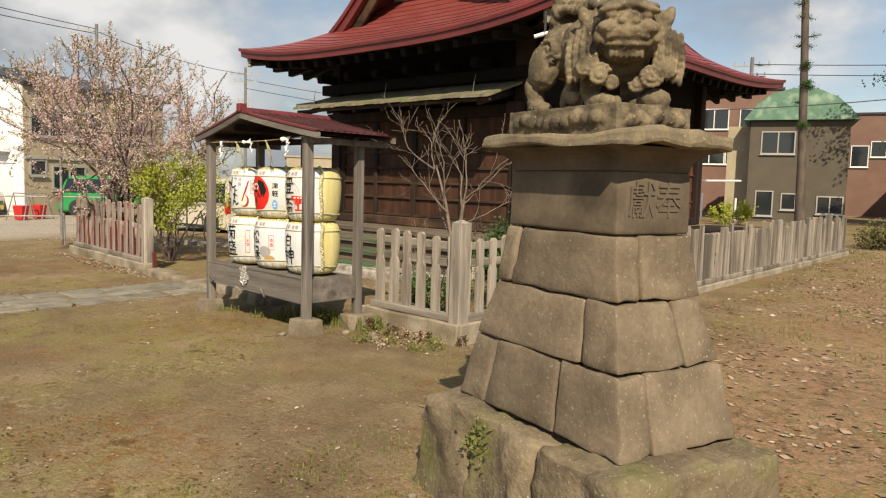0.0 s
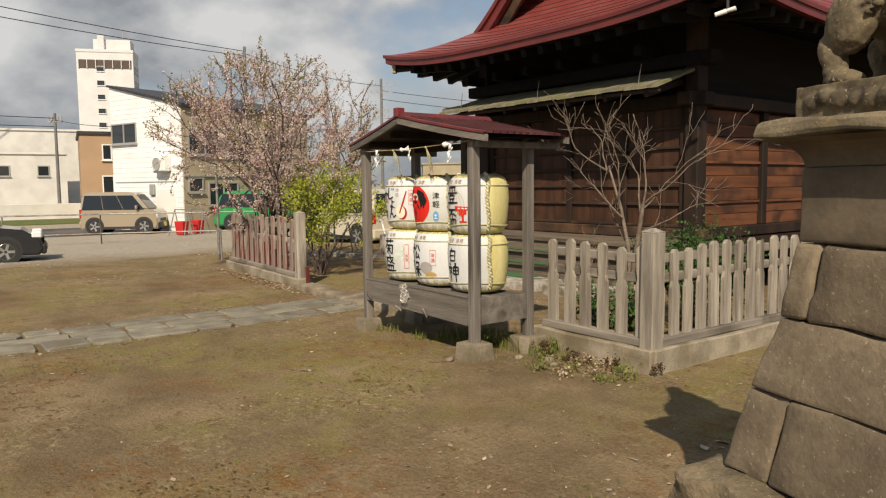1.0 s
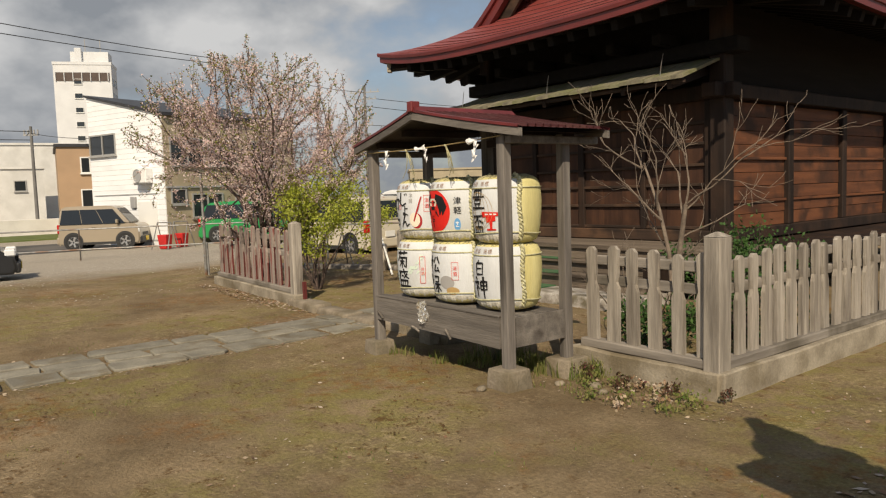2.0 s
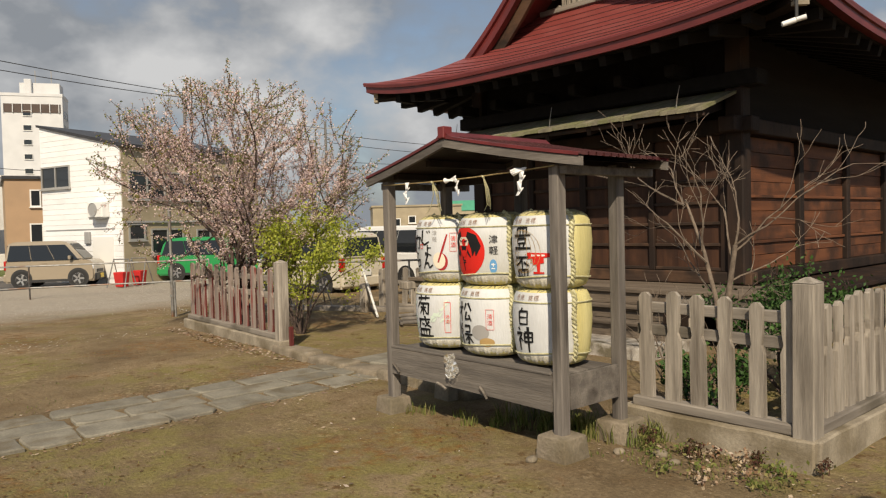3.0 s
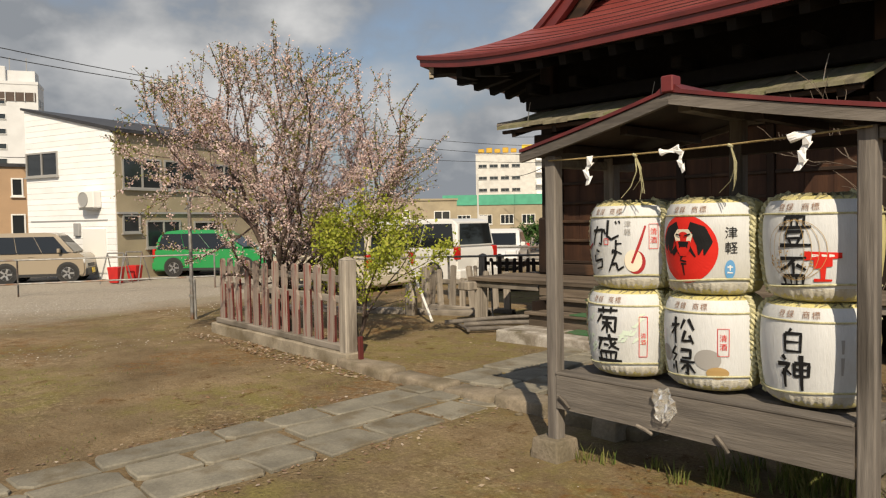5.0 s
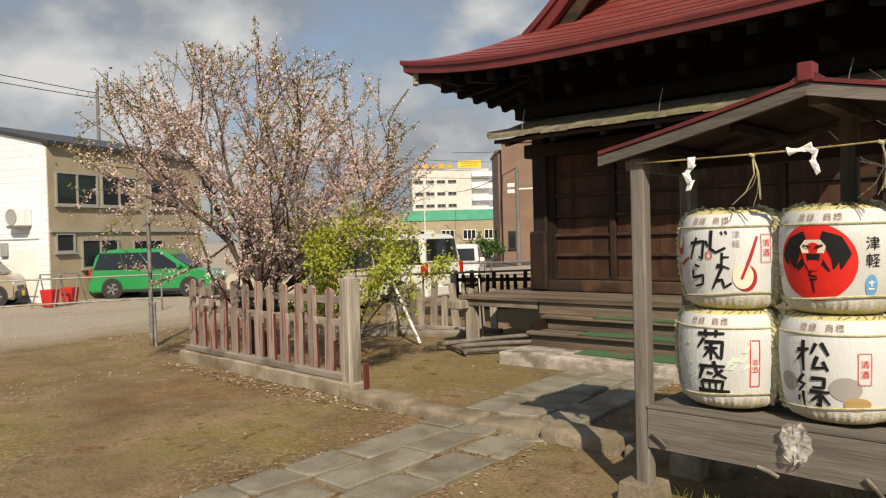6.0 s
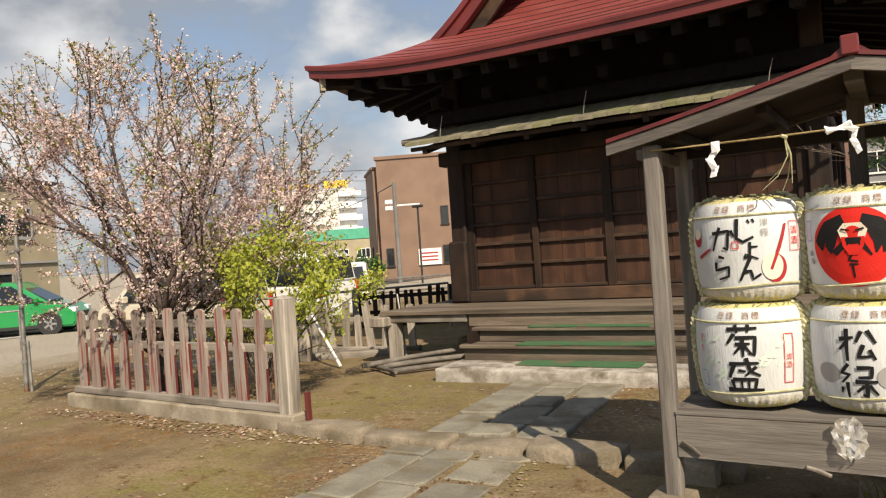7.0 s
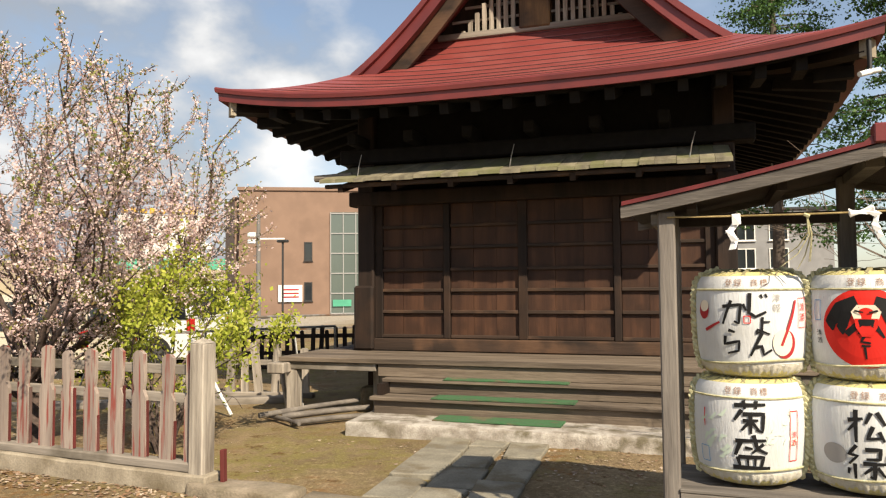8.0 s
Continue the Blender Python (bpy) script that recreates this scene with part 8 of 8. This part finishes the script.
def utility_pole(label, x, y, h, r, arms, lean=0.0):
    t = thing("utility_pole", pose(x, y, -0.2, 0, lean, 0), label, "utility pole", "utility poles")
    part("shaft", tube(bmesh.new(), [(0, 0, 0), (0, 0, h)], [r, r * 0.7], 10), POLE_GREY, t, smooth=50)
    for z, w, a in arms:
        c, s = math.cos(a), math.sin(a)
        part("cross_arm", beam(bmesh.new(), (-w * c, -w * s, z), (w * c, w * s, z), 0.1, 0.1), GREY_TRIM, t)
        for k in (-0.9, -0.4, 0.4, 0.9):
            part("insulator", tube(bmesh.new(), [(w * c * k, w * s * k, z + 0.05), (w * c * k, w * s * k, z + 0.3)], 0.06, 6), GREY_TRIM, t)
    return t


utility_pole("concrete utility pole above the car park", -60.8, 33.6, 14.2, 0.18, [(13.6, 1.6, 0.9), (12.9, 1.2, 0.9)])
utility_pole("distant utility pole with crowded cross arms", -69.7, 56.2, 14.4, 0.2, [(13.6, 1.8, 0.6), (12.8, 1.4, 0.6), (10.5, 0.9, 0.6), (9.8, 0.9, 0.6)])
utility_pole("slim utility pole by the shops", -49.7, 14.6, 6.4, 0.11, [(5.9, 0.5, 0.6)])
utility_pole("utility pole behind the houses with a transformer", -14.2, 58.2, 11.6, 0.18, [(11.0, 1.3, 0.3), (10.2, 1.0, 0.3), (9.4, 0.8, 0.3)])
tl = utility_pole("grey street pole with traffic lights", -25.3, 37.2, 5.6, 0.14, [])
part("lamp_arm", tube(bmesh.new(), [(0, 0, 4.3), (1.3, 0.4, 4.3)], 0.05, 6), WHITE_FRAME, tl)
for z in (4.05, 4.4):
    part("signal_head", boxed(-0.6, -0.15, -0.12, 0.12, z, z + 0.25, 0.04), LAMP_CLEAR, tl)
sl = thing("street_lamp", pose(-23.3, 35.9, -0.2), "slim dark street lamp post", "street lamp")
part("post", tube(bmesh.new(), [(0, 0, 0), (0, 0, 4.0)], 0.055, 8), BLACK_TRIM, sl)
part("lamp_head", boxed(-0.28, 0.28, -0.15, 0.15, 4.0, 4.14, 0.04), BLACK_TRIM, sl)
sl = thing("sign_post", pose(-31.2, 36.5, -0.2), "thin post with a small white sign", "sign")
part("post", tube(bmesh.new(), [(0, 0, 0), (0, 0, 4.6)], 0.05, 8), PALE_WALL, sl)
part("sign_panel", boxed(0.05, 0.7, -0.03, 0.03, 1.5, 2.1), WHITE_FRAME, sl, "plain white sign panel")

WIRE = plain("black_cable", (0.02, 0.02, 0.022), 0.6)


def wire(p, q, sag, r=0.02):
    pts = [Vector(p).lerp(Vector(q), t) - Vector((0, 0, sag * 4 * t * (1 - t))) for t in np.linspace(0, 1, 17)]
    solo("overhead_cable", tube(bmesh.new(), pts, r, 4), WIRE, "black overhead cable between utility poles", "cable", group="overhead cables")


wire((-60.8, 33.6, 13.6), (-45, -30, 16.5), 1.2, 0.035)
wire((-60.8, 33.6, 13.2), (-45, -30, 15.8), 1.4, 0.035)
wire((-60.8, 33.6, 13.4), (-69.7, 56.2, 13.4), 0.5, 0.035)
wire((-69.7, 56.2, 12.8), (-60, 110, 13.5), 1.0, 0.04)
wire((-69.7, 56.2, 11.8), (-60, 110, 12.0), 1.0, 0.04)
wire((-69.7, 56.2, 9.6), (-40, 100, 9.4), 0.8, 0.04)
wire((-49.7, 14.6, 5.8), (-28.5, 13.4, 4.2), 0.3, 0.02)
wire((-49.7, 14.6, 5.9), (-50, -30, 7.5), 0.5, 0.03)
wire((-49.7, 14.6, 5.4), (-50, -30, 6.6), 0.5, 0.03)
wire((-14.2, 58.2, 10.9), (25, 62, 10.6), 0.7, 0.035)
wire((-14.2, 58.2, 10.2), (25, 60, 9.6), 0.7, 0.035)
wire((-14.2, 58.2, 9.2), (-45, 60, 9.6), 0.6, 0.03)
wire((-6.5, 19.3, 3.6), (6, 30, 6.0), 0.4, 0.016)
wire((-25.3, 37.2, 5.3), (-60, 80, 7.5), 0.6, 0.03)

# security cameras under the roof corner
sc = thing("security_camera", pose(-4.60, 9.36, 3.66, 0, 0, 20) @ Matrix.Scale(0.55, 4), "white twin security camera fixed under the eave", "camera")
part("bracket", boxed(-0.03, 0.03, -0.02, 0.05, 0.0, 0.62, 0.01), BLACK_TRIM, sc)
part("camera_body", tube(bmesh.new(), [(-0.26, -0.06, -0.05), (-0.02, -0.01, 0.02)], [0.05, 0.055], 12), WHITE_FRAME, sc, smooth=40)
part("camera_body", tube(bmesh.new(), [(0.0, 0.0, 0.03), (0.17, -0.02, 0.06)], [0.045, 0.05], 12), WHITE_FRAME, sc, smooth=40)

# ---------------------------------------------------------------- ground cover
def scatter(name, label, n, area, size, material, seed, keep=None, flat=1.0, z=0.006):
    rng = np.random.default_rng(seed)
    pts, sz = [], []
    while len(pts) < n:
        x, y = rng.uniform(area[0], area[1]), rng.uniform(area[2], area[3])
        if keep and not keep(x, y, rng):
            continue
        pts.append((x, y, ground_z(x, y) + z + rng.uniform(0, 0.006)))
        sz.append(rng.uniform(0.5, 1.4) * size)
    solo(name, quads(name, pts, sz, seed, flat), material, label, "ground cover", kind="stuff")


def patchy(scale, cut, off=0.0):
    return lambda x, y, rng: noise.noise(Vector((x * scale + off, y * scale, off))) + rng.normal() * 0.18 > cut


scatter("fallen_leaves", "dry brown leaves strewn over the eastern yard", 9000, (-2.4, 4.5, 4.5, 26), 0.032, LITTER, 3, patchy(0.5, 0.0))
scatter("fallen_leaves", "scattered dry leaves on the bare yard", 900, (-13, 1, 0.5, 9), 0.018, LITTER, 4, patchy(0.7, 0.25, 3.0))
scatter("fallen_leaves", "small brown bits of dry leaf on the earth", 700, (-5.5, 1.6, 0.9, 4.4), 0.009, LITTER, 21, patchy(0.8, 0.12, 1.0))
scatter("fallen_petals", "pale petals and grit scattered over the yard", 800, (-16, 1.5, 0.2, 11), 0.007, PETALS, 5, patchy(0.5, 0.05, 7.0))
scatter("fallen_leaves", "pale crumbs of litter on the near earth", 1300, (-4.0, 1.8, 0.7, 3.0), 0.008, LITTER, 31, patchy(0.9, 0.1, 9.0))
scatter("fallen_leaves", "dark crumbs of dry moss on the earth", 2600, (-9.5, 1.0, 0.8, 6.0), 0.012, island("dry_dark_moss_crumbs", [(0.10, 0.055, 0.02), (0.14, 0.08, 0.03), (0.08, 0.045, 0.02)], 0.9), 32, patchy(0.9, 0.3, 12.0))
scatter("fallen_petals", "drift of pale petals on the gravel", 3500, (-26, -13.5, 4, 13), 0.014, PETALS, 6, patchy(0.35, 0.1, 2.0))
scatter("fallen_leaves", "brown leaves gathered along the fence foot", 900, (-14.2, -9.5, 6.4, 7.2), 0.022, LITTER, 8, lambda x, y, r: abs(y - (6.55 + (-10.2 - x) * 0.19)) < 0.22)
scatter("fallen_leaves", "brown leaves gathered below the picket fence", 240, (-5.0, -3.3, 5.4, 6.0), 0.015, LITTER, 9)


def grass(name, label, spots, material, seed):
    rng = random.Random(seed)
    vs, fs = [], []
    for cx, cy, r, n, h in spots:
        for _ in range(n):
            a, d = rng.uniform(0, math.tau), r * rng.random() ** 0.6
            x, y = cx + d * math.cos(a), cy + d * math.sin(a)
            z, hh, w, b = ground_z(x, y) - 0.005, h * rng.uniform(0.5, 1.2), 0.0045, rng.uniform(0, math.tau)
            ox, oy = math.cos(b) * hh * 0.45, math.sin(b) * hh * 0.45
            px, py = -math.sin(b) * w, math.cos(b) * w
            k = len(vs)
            vs += [(x - px, y - py, z), (x + px, y + py, z), (x + ox * 0.4 + px * 0.7, y + oy * 0.4 + py * 0.7, z + hh * 0.65), (x + ox * 0.4 - px * 0.7, y + oy * 0.4 - py * 0.7, z + hh * 0.65), (x + ox, y + oy, z + hh)]
            fs += [(k, k + 1, k + 2, k + 3), (k + 3, k + 2, k + 4)]
    me = bpy.data.meshes.new(name)
    me.from_pydata(vs, [], fs)
    solo(name, me, material, label, "grass", kind="stuff")


rng = random.Random(77)
spots = []
for _ in range(150):
    x, y = rng.uniform(-2.6, -0.6), rng.uniform(2.2, 3.6)
    spots.append((x, y, 0.12, 12, 0.028))
for _ in range(420):
    x, y = rng.uniform(-14, 1), rng.uniform(0.5, 7.5)
    if noise.noise(Vector((x * 0.6, y * 0.6, 4))) > 0.1:
        spots.append((x, y, 0.12, 9, 0.022))
for _ in range(22):
    spots.append((rng.uniform(-4.9, -3.5), rng.uniform(5.4, 5.95), 0.08, 12, 0.045))
grass("grass_tufts", "short thin spring grass in the bare yard", spots, GRASS, 1)
spots = [(rng.uniform(-5.9, -4.6), rng.uniform(5.75, 6.1), 0.08, 26, 0.16) for _ in range(26)] + [(rng.uniform(-6.9, -5.0), rng.uniform(5.5, 5.75), 0.07, 18, 0.10) for _ in range(14)]
grass("grass_tufts", "longer green grass growing under the shed", spots, GRASS, 2)
spots = [(rng.uniform(-2.5, 3.5), rng.uniform(8, 24), 0.25, 18, 0.06) for _ in range(260)]
grass("grass_tufts", "sparse grass among the fallen leaves", spots, GRASS, 3)
# weeds below the fence and on the plinth
bm_spots = [(-4.1, 5.55), (-3.85, 5.6), (-4.3, 5.4), (-3.6, 5.65), (-4.0, 5.35), (-3.7, 5.45), (-4.35, 5.85), (-3.95, 5.88), (-4.62, 5.92), (-3.75, 5.8), (-4.15, 5.8), (-4.5, 5.7)]
for i, (x, y) in enumerate(bm_spots):
    nr = np.random.default_rng(i + 50)
    pts = [(nr.normal() * 0.05, nr.normal() * 0.05, abs(nr.normal()) * 0.05 + 0.01) for _ in range(70)]
    solo("weed", quads("weed", pts, nr.uniform(0.008, 0.02, 70), i), (GRASS, LITTER, GRASS)[i % 3], "small weed growing at the foot of the picket fence", "weed", pose(x, y, 0), group="weeds by the fence", kind="stuff")
nr = np.random.default_rng(91)
pts = [(nr.normal() * 0.05, nr.normal() * 0.03, nr.normal() * 0.05) for _ in range(160)]
solo("weed", quads("weed", pts, nr.uniform(0.008, 0.022, 160), 60), GRASS, "small green weed rooted in a joint of the plinth", "weed", PED @ pose(-0.2, -0.475, 0.36), kind="stuff")
# stones in the yard
for i, (x, y, r) in enumerate(((-4.45, 5.72, 0.06), (-4.3, 5.6, 0.045), (-4.7, 5.6, 0.05), (-5.05, 5.05, 0.05), (-3.2, 3.6, 0.02), (-7.6, 6.2, 0.03), (-7.4, 6.25, 0.025), (-1.7, 2.95, 0.03))):
    bm = bmesh.new()
    bmesh.ops.create_icosphere(bm, subdivisions=2, radius=1, matrix=pose(0, 0, 0, 0, 0, i * 40) @ Matrix.Diagonal((r, r * 0.8, r * 0.5, 1)))
    solo("stone", rough(bm, r * 0.25, 1.2 / r, i), KERB, "small pale stone lying on the earth", "stone", pose(x, y, ground_z(x, y) + r * 0.25), group="loose stones", smooth=60)


# red-stemmed weeds along the foot of the picket fence
NETTLE = island("dark_red_nettle_leaf", [(0.10, 0.035, 0.035), (0.07, 0.06, 0.025), (0.14, 0.05, 0.045), (0.05, 0.07, 0.02)], 0.8, 0.2)
rng = random.Random(12)
for i in range(16):
    x, y = rng.uniform(-4.75, -3.45), rng.uniform(5.72, 5.98)
    w = thing("nettle_weed", pose(x, y, ground_z(x, y) - 0.005, 0, 0, rng.uniform(0, 360)), "upright dark red weed at the fence foot", "weed", "red weeds by the fence")
    h = rng.uniform(0.07, 0.15)
    part("stem", tube(bmesh.new(), [(0, 0, 0), (0.008, 0, h * 0.5), (0.0, 0.006, h)], [0.004, 0.003, 0.002], 5), NETTLE, w)
    nr = np.random.default_rng(i + 200)
    pts = [(nr.normal() * 0.014, nr.normal() * 0.014, h * nr.uniform(0.35, 1.05)) for _ in range(34)]
    tagged(part("foliage", quads("foliage", pts, nr.uniform(0.008, 0.016, 34), i + 3), NETTLE, w), kind="stuff")
scatter("fallen_leaves", "dry leaves caught along the stone approach", 700, (-10.2, -7.4, -1, 6.6), 0.018, LITTER, 12, lambda x, y, r: abs(abs(x + 9.04 - 0.09 * y) - 0.64) < 0.12)
scatter("fallen_leaves", "dry leaves caught along the kerb and inner path", 600, (-10.2, -6.4, 6.3, 9.2), 0.02, LITTER, 13, patchy(0.9, 0.1, 5.0))
